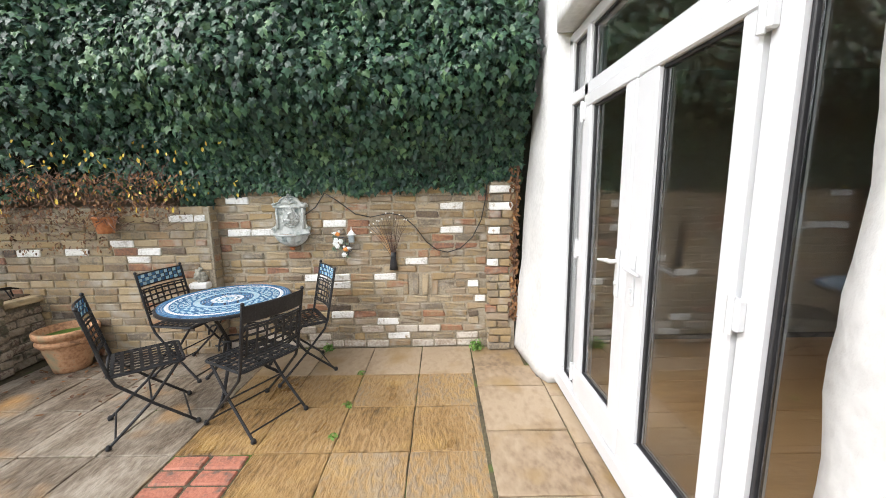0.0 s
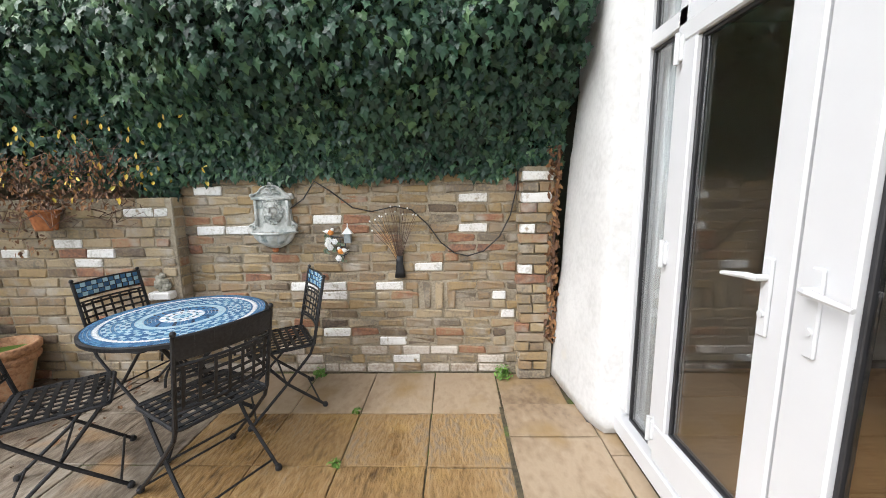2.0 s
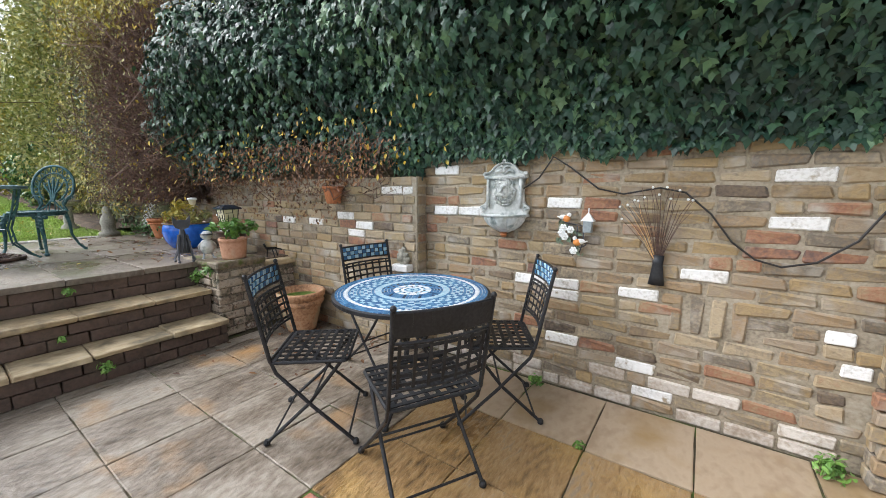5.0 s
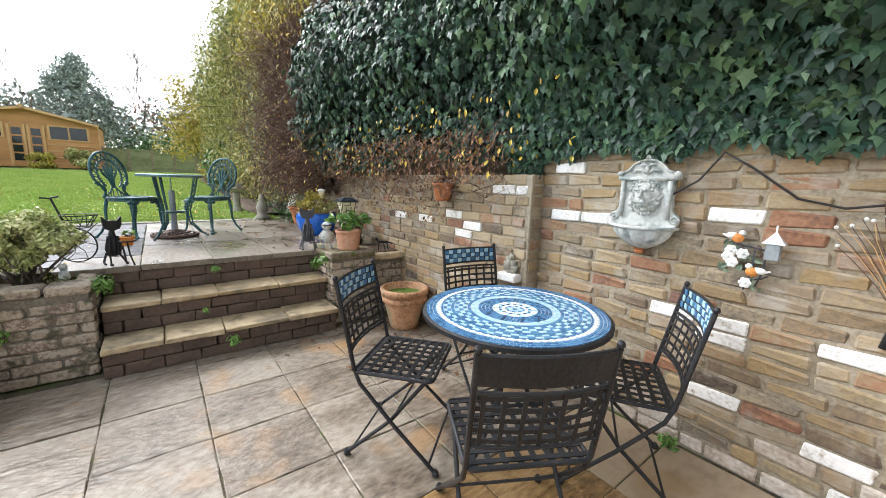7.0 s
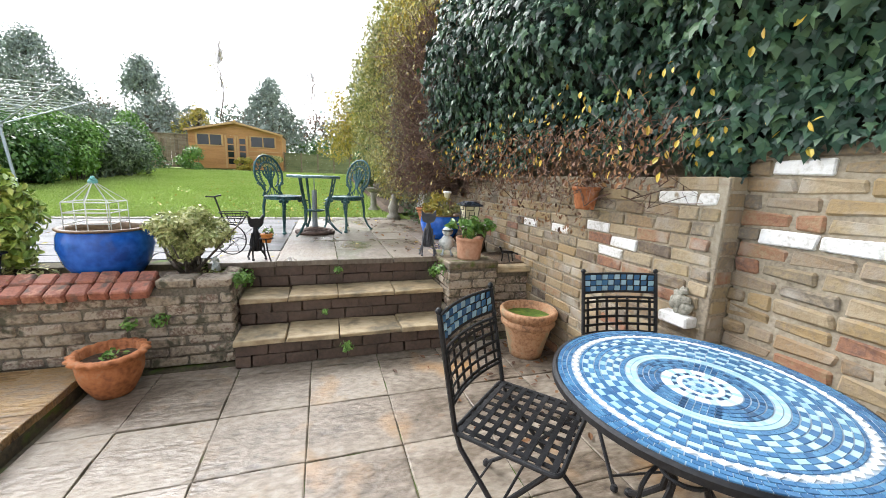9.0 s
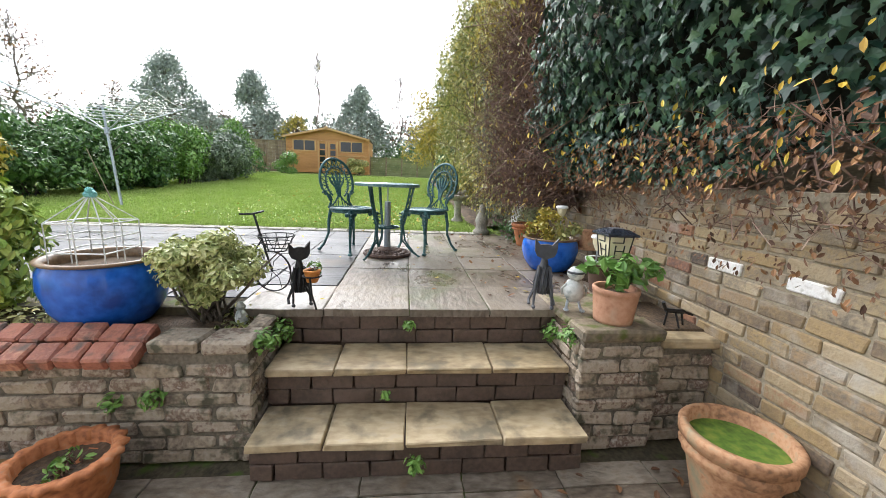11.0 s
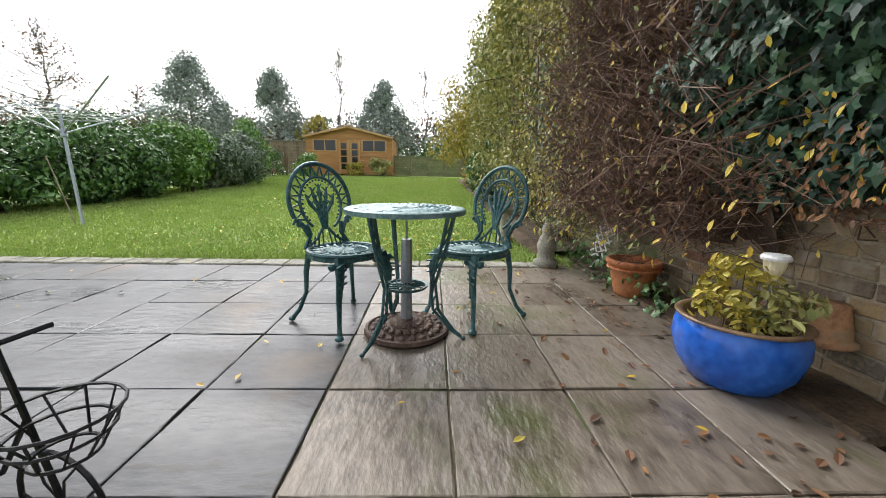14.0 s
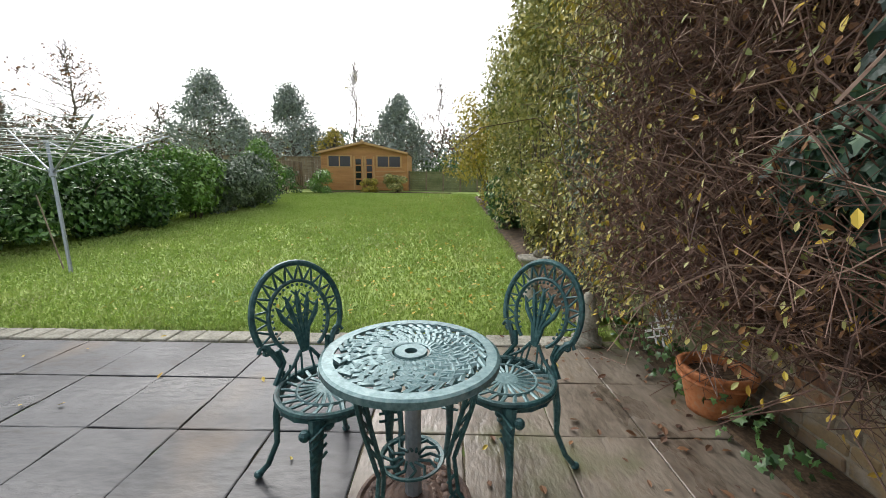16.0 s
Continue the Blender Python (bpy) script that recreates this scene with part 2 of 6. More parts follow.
M_TERRAD = mat("weathered_terracotta", [(.24, .13, .07), (.42, .22, .115), (.52, .30, .165), (.40, .28, .17)], rough=.8, big=5, fine=40, bump=.4, stain=(5, .55, .75, (.25, .25, .16)))
M_BROWNPOT = mat("dark_brown_pot", [(.05, .028, .02), (.10, .055, .035)], rough=.5, bump=.2)
M_STONE = mat("pale_cast_stone", [(.430, .447, .430), (.568, .585, .568), (.636, .645, .628)], rough=.7, big=7, fine=50, bump=.4, stain=(14, .52, .66, (.25, .29, .28)))
M_GREYSTONE = mat("lichen_grey_stone", [(.16, .15, .12), (.28, .27, .22), (.4, .38, .32)], rough=.85, big=7, fine=50, bump=.6)
M_TILEW = mat("white_mosaic_tile", [(.72, .76, .78), (.82, .85, .86)], rough=.2, rand="isl", mixr=.5, bump=.05)
M_TILEB = mat("blue_mosaic_tile", [(.04, .115, .24), (.07, .185, .35), (.115, .28, .45)], rough=.2, rand="isl", mixr=.75, bump=.05)
M_TILEL = mat("pale_blue_mosaic_tile", [(.27, .47, .60), (.38, .58, .69), (.49, .67, .76)], rough=.2, rand="isl", mixr=.7, bump=.05)
M_TILEN = mat("navy_tile", [(.02, .06, .13), (.045, .11, .21)], rough=.22, rand="isl", mixr=.6, bump=.05)
M_GROUT = mat("dark_grout", [(.26, .33, .40), (.36, .43, .49)], rough=.8, bump=.1)
M_WHITE = mat("white_enamel", [(.72, .73, .72), (.8, .81, .8)], rough=.45, big=8, fine=60, bump=.1)
M_TEAL = mat("turquoise_plastic", [(.16, .5, .5), (.25, .6, .6)], rough=.4, bump=0)
M_CREAMGLASS = mat("cream_lantern_glass", [(.68, .62, .42), (.78, .72, .52)], rough=.3, bump=0)
M_NAVYLID = mat("dark_solar_lid", [(.012, .016, .025), (.03, .038, .055)], rough=.25, bump=0)
M_CABLE = mat("black_cable", [(.012, .011, .011), (.03, .026, .024)], rough=.5, bump=0)
M_CATGREY = mat("grey_painted_metal", [(.035, .038, .045), (.085, .09, .105)], rough=.5, bump=.2)
M_PETAL = mat("white_petals", [(.75, .75, .7), (.85, .85, .82)], rough=.6, bump=0)
M_ORANGE = mat("orange_enamel", [(.6, .2, .04), (.7, .3, .07)], rough=.5, bump=0)


def glassmat(name, tint=(1, 1, 1)):
    m = bpy.data.materials.new(name)
    m.use_nodes = True
    n, l = m.node_tree.nodes, m.node_tree.links
    n.remove(n["Principled BSDF"])
    tr, gl, lw, mx = n.new("ShaderNodeBsdfTransparent"), n.new("ShaderNodeBsdfGlossy"), n.new("ShaderNodeLayerWeight"), n.new("ShaderNodeMixShader")
    pw, fr = n.new("ShaderNodeMath"), n.new("ShaderNodeMath")
    pw.operation, fr.operation = "POWER", "MULTIPLY_ADD"
    pw.inputs[1].default_value, fr.inputs[1].default_value, fr.inputs[2].default_value = 3.0, 0.8, 0.09
    l.new(lw.outputs["Facing"], pw.inputs[0]), l.new(pw.outputs[0], fr.inputs[0])
    tr.inputs[0].default_value = (*tint, 1)
    gl.inputs["Roughness"].default_value = 0.01
    l.new(fr.outputs[0], mx.inputs[0]), l.new(tr.outputs[0], mx.inputs[1]), l.new(gl.outputs[0], mx.inputs[2])
    l.new(mx.outputs[0], n["Material Output"].inputs["Surface"])
    return m


M_GLASS = glassmat("clear_double_glazing", (.86, .88, .88))


# ---- shape helpers ----
class Shape:
    """Collects vertices and faces for one mesh."""
    def __init__(self):
        self.v, self.f = [], []

    def put(self, verts, faces, m=None):
        k = len(self.v)
        self.v += [tuple(m @ Vector(p)) for p in verts] if m is not None else [tuple(p) for p in verts]
        self.f += [[i + k for i in q] for q in faces]
        return self

    def box(self, c, s, ch=0.004, m=None, jit=0.0, rng=random):
        """A box with chamfered edges, centre c and size s."""
        h = [max(1e-4, a / 2) for a in s]
        ch = min(ch, min(h) * 0.8)
        vs, idx = [], {}
        for sx in (-1, 1):
            for sy in (-1, 1):
                for sz in (-1, 1):
                    j = [rng.uniform(-jit, jit) for _ in range(3)] if jit else (0, 0, 0)
                    for ax in range(3):
                        p = [sx * h[0], sy * h[1], sz * h[2]]
                        for o in range(3):
                            if o != ax:
                                p[o] -= (sx, sy, sz)[o] * ch
                        idx[sx, sy, sz, ax] = len(vs)
                        vs.append((c[0] + p[0] + j[0], c[1] + p[1] + j[1], c[2] + p[2] + j[2]))
        fs = []
        for ax in range(3):
            o1, o2 = (ax + 1) % 3, (ax + 2) % 3
            for s0 in (-1, 1):
                q = []
                for a, b in ((-1, -1), (1, -1), (1, 1), (-1, 1)):
                    k = [0, 0, 0]
                    k[ax], k[o1], k[o2] = s0, a, b
                    q.append(idx[k[0], k[1], k[2], ax])
                fs.append(q if s0 > 0 else q[::-1])
            for a in (-1, 1):
                for b in (-1, 1):
                    k0, k1 = [0, 0, 0], [0, 0, 0]
                    k0[ax], k0[o1], k0[o2] = -1, a, b
                    k1[ax], k1[o1], k1[o2] = 1, a, b
                    q = [idx[(*k0, o1)], idx[(*k1, o1)], idx[(*k1, o2)], idx[(*k0, o2)]]
                    fs.append(q if a * b > 0 else q[::-1])
        for sx in (-1, 1):
            for sy in (-1, 1):
                for sz in (-1, 1):
                    q = [idx[sx, sy, sz, k] for k in range(3)]
                    fs.append(q if sx * sy * sz > 0 else q[::-1])
        return self.put(vs, fs, m)

    def tube(self, pts, r, n=6, m=None, cap=True, flat=1.0):
        """A tube along pts; r is one radius or one for each point."""
        P = [Vector(p) for p in pts]
        rs = r if isinstance(r, (list, tuple)) else [r] * len(P)
        vs, fs = [], []
        side = None
        for i, p in enumerate(P):
            d = (P[min(i + 1, len(P) - 1)] - P[max(i - 1, 0)])
            d = d.normalized() if d.length > 1e-9 else Vector((0, 0, 1))
            if side is None:
                side = d.cross(Vector((0, 0, 1)) if abs(d.z) < 0.9 else Vector((1, 0, 0))).normalized()
            else:
                side = (side - d * side.dot(d))
                side = side.normalized() if side.length > 1e-6 else d.orthogonal().normalized()
            up = d.cross(side)
            for k in range(n):
                a = 2 * math.pi * k / n
                vs.append(p + (side * math.cos(a) + up * math.sin(a) * flat) * rs[i])
        for i in range(len(P) - 1):
            for k in range(n):
                fs.append([i * n + k, i * n + (k + 1) % n, (i + 1) * n + (k + 1) % n, (i + 1) * n + k])
        if cap:
            fs += [list(range(n))[::-1], [(len(P) - 1) * n + k for k in range(n)]]
        return self.put(vs, fs, m)

    def lathe(self, prof, n=28, m=None, wave=0.0, lobes=0, cap=True):
        """Profile of (radius, z) turned about z."""
        vs, fs = [], []
        for r, z in prof:
            for k in range(n):
                a = 2 * math.pi * k / n
                rr = r * (1 + wave * math.cos(lobes * a)) if lobes else r
                vs.append((rr * math.cos(a), rr * math.sin(a), z))
        for i in range(len(prof) - 1):
            for k in range(n):
                fs.append([i * n + k, i * n + (k + 1) % n, (i + 1) * n + (k + 1) % n, (i + 1) * n + k])
        if cap and prof[0][0] > 1e-5:
            fs.append(list(range(n))[::-1])
        if cap and prof[-1][0] > 1e-5:
            fs.append([(len(prof) - 1) * n + k for k in range(n)])
        return self.put(vs, fs, m)

    def blob(self, c, r, n=12, rough=0.0, freq=3.0, m=None):
        """A rounded lump, uneven by noise."""
        vs, fs = [], []
        for i in range(n + 1):
            th = math.pi * i / n
            for k in range(2 * n):
                a = math.pi * k / n
                d = Vector((math.sin(th) * math.cos(a), math.sin(th) * math.sin(a), math.cos(th)))
                w = 1 + rough * noise.noise(d * freq + Vector(c) * 5)
                vs.append((c[0] + d.x * r[0] * w, c[1] + d.y * r[1] * w, c[2] + d.z * r[2] * w))
        for i in range(n):
            for k in range(2 * n):
                fs.append([i * 2 * n + k, (i + 1) * 2 * n + k, (i + 1) * 2 * n + (k + 1) % (2 * n), i * 2 * n + (k + 1) % (2 * n)])
        return self.put(vs, fs, m)

    def plate(self, loop, y0, y1, m=None):
        """An outline of (x, z) given thickness from y0 to y1."""
        n = len(loop)
        vs = [(x, y0, z) for x, z in loop] + [(x, y1, z) for x, z in loop]
        fs = [list(range(n)), list(range(2 * n - 1, n - 1, -1))] + [[i, i + n, (i + 1) % n + n, (i + 1) % n] for i in range(n)]
        return self.put(vs, fs, m)

    def mesh(self, name, smooth=False):
        me = bpy.data.meshes.new(name)
        me.from_pydata(self.v, [], self.f)
        me.update()
        if smooth:
            me.polygons.foreach_set("use_smooth", [True] * len(me.polygons))
        return me


def part(name, shape, material, parent=None, label="", smooth=False, m=None):
    me = shape if isinstance(shape, bpy.types.Mesh) else shape.mesh(name, smooth)
    if not me.materials:
        me.materials.append(material)
    ob = new(name, me)
    if parent is not None:
        ob.parent = parent
    if m is not None:
        ob.matrix_basis = m
    if label:
        ob["label"] = label
    return ob


def thing(name, label, category, m=None, group="", kind=""):
    ob = tagged(new(name), label, category, group, kind)
    ob.empty_display_size = 0.05
    ob.matrix_basis = m if m is not None else Matrix()
    return ob


def solid(name, shape, material, label="", category="", kind="", smooth=False, group=""):
    return tagged(part(name, shape, material, smooth=smooth), label, category, group, kind)


# leaf templates: points (across, along, out) and faces
DIAMOND = (np.array([(0, -.5, 0), (.26, 0, .07), (0, .5, 0), (-.26, 0, .07)]), [(0, 1, 2), (0, 2, 3)])
IVYLEAF = (np.array([(0, .05, .06), (0, .30, 0), (.26, .45, -.02), (.30, .12, .02), (.52, -.06, -.04), (.24, -.2, .02), (0, -.72, -.08), (-.24, -.2, .02), (-.52, -.06, -.04), (-.30, .12, .02), (-.26, .45, -.02)]),
           [(0, i, i + 1) for i in range(1, 10)] + [(0, 10, 1)])
OVAL = (np.array([(0, -.5, 0), (.2, -.22, .05), (.22, .15, .05), (0, .5, -.05), (-.22, .15, .05), (-.2, -.22, .05)]), [(0, 1, 2, 3), (0, 3, 4, 5)])


def leaves(name, pts, nrm, size, material, parent, shape=DIAMOND, droop=0.0, seed=1, spread=0.6, label="", kind=""):
    """Many leaves in one mesh: places, outward ways and sizes; droop pulls the tips down."""
    rng = np.random.default_rng(seed)
    pts, nrm = np.asarray(pts, float), np.asarray(nrm, float)
    N = len(pts)
    size = np.broadcast_to(np.asarray(size, float), (N,)) * rng.uniform(.6, 1.3, N)
    n = nrm + rng.normal(0, spread, (N, 3))
    n /= np.linalg.norm(n, axis=1)[:, None] + 1e-9
    a = rng.normal(0, 1, (N, 3))
    a[:, 2] += droop * 4
    b = a - n * (a * n).sum(1)[:, None]
    b /= np.linalg.norm(b, axis=1)[:, None] + 1e-9
    t = np.cross(b, n)
    tp, tf = shape
    V = pts[:, None, :] + size[:, None, None] * (tp[None, :, 0, None] * t[:, None, :] + tp[None, :, 1, None] * b[:, None, :] + tp[None, :, 2, None] * n[:, None, :])
    k = len(tp)
    V = V.reshape(-1, 3)
    F = []
    base = np.arange(N) * k
    for f in tf:
        F.append(base[:, None] + np.array(f)[None, :])
    me = bpy.data.meshes.new(name)
    if len({f.shape[1] for f in F}) == 1:
        F = np.concatenate(F)
    me.from_pydata(V.tolist(), [], F.tolist())
    me.update()
    ob = part(name, me, material, parent, label)
    if kind:
        ob["kind"] = kind
    return ob


def clump_points(clumps, n, seed, shell=0.55):
    """Places and outward ways over rounded clumps (x, y, z, rx, ry, rz)."""
    rng = np.random.default_rng(seed)
    c = np.array(clumps, float)
    w = (c[:, 3] * c[:, 4] + c[:, 3] * c[:, 5]) ** 1.0
    i = rng.choice(len(c), n, p=w / w.sum())
    d = rng.normal(0, 1, (n, 3))
    d /= np.linalg.norm(d, axis=1)[:, None]
    rad = shell + (1 - shell) * rng.random(n) ** .6 + rng.normal(0, .07, n)
    return c[i, :3] + d * rad[:, None] * c[i, 3:], d


def crown_clumps(c, r, n, seed, size=(.25, .45), bottom=-1.0):
    """Smaller clumps spread through an ellipsoid."""
    rng = np.random.default_rng(seed)
    out = []
    while len(out) < n:
        d = rng.uniform(-1, 1, 3)
        if np.linalg.norm(d) > 1 or np.linalg.norm(d) < .25 or d[2] < bottom:
            continue
        s = rng.uniform(*size)
        out.append((c[0] + d[0] * r[0] * .85, c[1] + d[1] * r[1] * .85, c[2] + d[2] * r[2] * .85, s * r[0], s * r[1], s * r[2] * .9))
    return out


def wander(a, b, n, amp, rng):
    a, b = np.array(a, float), np.array(b, float)
    ph, k = rng.uniform(0, 6, 3), rng.uniform(1, 3, 3)
    return [tuple(a + (b - a) * i / n + amp * math.sin(math.pi * i / n) * np.sin(ph + k * i)) for i in range(n + 1)]


# ---- ground ----
def ground_z(x):
    knots = ((400, -.07), (-3.3, -.07), (-3.45, .5), (-6.15, .56), (-6.24, .655), (-24, 1.46), (-60, 2.2), (-900, 2.6))
    for (x0, z0), (x1, z1) in zip(knots, knots[1:]):
        if x1 <= x <= x0:
            return z0 + (z1 - z0) * (x - x0) / (x1 - x0)
    return 2.6


gs = Shape()
xs = [400, 60, 12, 4, 0, -2.5, -3.3, -3.45, -4.5, -6.15, -6.24, -7] + [-8 - k for k in range(0, 18, 2)] + [-26, -40, -60, -150, -900]
ys = [-600, -100, -40, -20, -12, -8, -6, -4, -2, 0, 2, 4, 5.3, 8, 14, 30, 100, 600]
gs.put([(x, y, ground_z(x) + (.05 * noise.noise(Vector((x * .3, y * .3, 0))) if x < -7 else 0)) for x in xs for y in ys],
       [[i * len(ys) + j, i * len(ys) + j + 1, (i + 1) * len(ys) + j + 1, (i + 1) * len(ys) + j] for i in range(len(xs) - 1) for j in range(len(ys) - 1)])
ground = solid("ground", gs, M_GRASS, "green lawn with scattered leaves, rising gently", "lawn", "structure", smooth=True)

# ---- house wall, doors and room ----
def rough_wall(name, y0, y1, z0, z1, x, thick, seed, batter=False):
    """Lumpy white render facing -x, with rounded ends."""
    s = Shape()
    ny, nz = max(6, int((y1 - y0) / .06)), int((z1 - z0) / .07)
    row = []
    for j in range(nz + 1):
        z = z0 + (z1 - z0) * j / nz
        for i in range(ny + 1):
            y = y0 + (y1 - y0) * i / ny
            e = min(i, ny - i)
            back = .035 if e == 0 else (.012 if e == 1 else 0)
            w = .016 * noise.noise(Vector((y * 3.1, z * 2.6, seed))) + .007 * noise.noise(Vector((y * 11, z * 10, seed)))
            lean = i / ny * max(-.1, min(.08, .068 * z - .105)) if batter else 0
            s.v.append((x + back + w + lean, y + (.02 * noise.noise(Vector((z * 3, seed, 1))) if e == 0 else 0), z))
    W = ny + 1
    for j in range(nz):
        for i in range(ny):
            s.f.append([j * W + i, j * W + i + 1, (j + 1) * W + i + 1, (j + 1) * W + i])
    k = len(s.v)
    for j in range(nz + 1):
        z = z0 + (z1 - z0) * j / nz
        s.v += [(x + thick, y0, z), (x + thick, y1, z)]
    for j in range(nz):
        s.f.append([j * W, (j + 1) * W, k + 2 * j + 2, k + 2 * j])
        s.f.append([j * W + ny, k + 2 * j + 1, k + 2 * j + 3, (j + 1) * W + ny])
        s.f.append([k + 2 * j, k + 2 * j + 2, k + 2 * j + 3, k + 2 * j + 1])
    s.f.append([nz * W + i for i in range(W)] + [k + 2 * nz + 1, k + 2 * nz])
    s.f.append([i for i in range(W)][::-1] + [k, k + 1])
    return s


FX = 2.12
DY0, DY1, DZ0, DZ1 = 2.06, 4.18, 0.07, 2.56
wall_east = thing("wall_east", "white rough-rendered house wall", "wall", kind="structure")
part("render_pier", rough_wall("p", DY1, 4.99, .04, 4.2, 2.0, .32, 3, True), M_PLASTER, wall_east, smooth=True)
part("render_pier", rough_wall("p", -3.5, 2.16, .0, 4.2, 1.985, .34, 7), M_PLASTER, wall_east, smooth=True)
part("render_lintel", rough_wall("p", DY0 + .06, DY1 + .02, DZ1 + .02, 4.2, 2.0, .32, 5), M_PLASTER, wall_east, smooth=True)
# added near-black block, painted shade for the gap between pier and house
part("dark_gap", Shape().box((2.0, 5.06, 1.6), (.24, .10, 3.2), .004), M_IVYB, wall_east)
part("foot_strip", Shape().box((2.05, 4.62, .02), (.14, .66, .05), .01), M_GASKET, wall_east)

door = thing("door_1", "white plastic double patio doors with side panes, closed", "door", kind="structure")
fr = Shape()
D = .075
fr.box((FX + D / 2, (DY0 + DY1) / 2, DZ0 + .05), (D + .06, DY1 - DY0, .10), .006)
fr.box((FX + D / 2, (DY0 + DY1) / 2, DZ1 - .035), (D, DY1 - DY0, .07), .006)
TRZ = 2.135
fr.box((FX + D / 2, (DY0 + DY1) / 2, TRZ), (D, DY1 - DY0 - .14, .075), .006)
for y in (DY0 + .035, DY1 - .035):
    fr.box((FX + D / 2, y, (DZ0 + DZ1) / 2 + .05), (D, .07, DZ1 - DZ0 - .17), .006)
for y, w in ((2.49, .09), (3.845, .06)):
    fr.box((FX + D / 2, y, (DZ0 + DZ1) / 2 + .03), (D, w, DZ1 - DZ0 - .18), .006)
part("door_frame", fr, M_UPVC, door)


def pane(y0, y1, z0, z1, parent, x=FX + .035):
    g = Shape()
    b = .014
    for c, s in (((x, (y0 + y1) / 2, z0 + b / 2), (.03, y1 - y0, b)), ((x, (y0 + y1) / 2, z1 - b / 2), (.03, y1 - y0, b)), ((x, y0 + b / 2, (z0 + z1) / 2), (.03, b, z1 - z0 - 2 * b)), ((x, y1 - b / 2, (z0 + z1) / 2), (.03, b, z1 - z0 - 2 * b))):
        g.box(c, s, .003)
    part("gasket", g, M_GASKET, parent)
    gl = part("glass_pane", Shape().box((x, (y0 + y1) / 2, (z0 + z1) / 2), (.012, y1 - y0 - 2 * b, z1 - z0 - 2 * b), .002), M_GLASS, parent)
    gl.visible_shadow = False


pane(3.875, 4.11, .17, 2.098, door)
pane(2.13, 2.445, .17, 2.098, door)
pane(3.875, 4.11, 2.172, 2.49, door)
pane(2.56, 3.815, 2.172, 2.49, door)
pane(2.13, 2.445, 2.172, 2.49, door)
for y0, y1, hy, sg in ((3.20, 3.81, 3.27, 1), (2.54, 3.19, 3.12, -1)):
    leaf = Shape()
    z0, z1, x = .172, 2.096, FX + .018
    wl_, wr_ = (.105, .09) if sg > 0 else (.075, .155)
    lo, hi = z0 + .18, z1 - .075
    for c, s in (((x, (y0 + y1) / 2, (z0 + lo) / 2), (.07, y1 - y0, lo - z0)), ((x, (y0 + y1) / 2, (hi + z1) / 2), (.07, y1 - y0, z1 - hi)), ((x, y0 + wl_ / 2, (lo + hi) / 2), (.07, wl_, hi - lo)), ((x, y1 - wr_ / 2, (lo + hi) / 2), (.07, wr_, hi - lo))):
        leaf.box(c, s, .007)
    lf = part("door_leaf", leaf, M_UPVC, door)
    pane(y0 + wl_, y1 - wr_, lo, hi, lf, x)
    hd = Shape()
    hd.box((FX - .022, hy, 1.12), (.012, .035, .24), .004)
    hd.tube([(FX - .028, hy, 1.18), (FX - .06, hy, 1.18), (FX - .066, hy + sg * .02, 1.182), (FX - .064, hy + sg * .13, 1.168)], [.011, .011, .011, .007], 8)
    hd.tube([(FX - .02, hy, 1.07), (FX - .035, hy, 1.07)], .011, 8)
    part("door_handle", hd, M_UPVC, lf, smooth=False)
    for hz in (.32, 1.16, 2.0):
        yy = y1 + .012 if sg > 0 else y0 - .012
        part("hinge", Shape().box((FX - .012, yy, hz), (.03, .05, .10), .006).tube([(FX - .03, yy, hz - .06), (FX - .03, yy, hz + .06)], .011, 8), M_UPVC, lf)

room = thing("room", "dim living room behind the patio doors", "room", kind="structure")
RX = 2.34
fl = part("subfloor", Shape().box((4.2, 2.6, .03), (3.7, 5.2, .04), .002), M_GASKET, room)
part("back_wall", Shape().box((6.0, 2.6, 1.3), (.1, 5.2, 2.6), .003), M_MAROON, room)
part("side_wall", Shape().box((4.2, 5.15, 1.3), (3.6, .1, 2.6), .003), M_INWALL, room)
part("side_wall", Shape().box((4.2, .05, 1.3), (3.6, .1, 2.6), .003), M_INWALL, room)
solid("ceiling", Shape().box((4.2, 2.6, 2.66), (3.7, 5.2, .1), .003), M_INWALL, "off-white living room ceiling", "ceiling", "structure")
solid("roof_slab", Shape().box((4.2, 1.0, 4.26), (4.5, 9.2, .1), .01), M_FELT, "grey flat roof of the house", "roof", "structure")
solid("house_core", Shape().box((6.2, 1.0, 2.1), (.2, 9.0, 4.2), .01), M_PLASTER, "white rendered house walls", "wall", "structure")
cu = Shape()
for side in range(1):
    n = 60
    for i in range(n + 1):
        y = 3.862 + .31 * i / n
        x = 2.225 + .012 * math.sin(i * .9) + .005 * math.sin(i * .4)
        cu.v += [(x, y, .09), (x, y, 2.5), (x + .008, y, 2.5), (x + .008, y, .09)]
    for i in range(n):
        for q in ((0, 1), (1, 2), (2, 3), (3, 0)):
            cu.f.append([4 * i + q[0], 4 * i + 4 + q[0], 4 * i + 4 + q[1], 4 * i + q[1]])
    cu.f += [[0, 1, 2, 3], [4 * n + 3, 4 * n + 2, 4 * n + 1, 4 * n]]
solid("curtain", cu, M_CURTAIN, "white curtain hanging behind the side pane", "curtain", smooth=True)

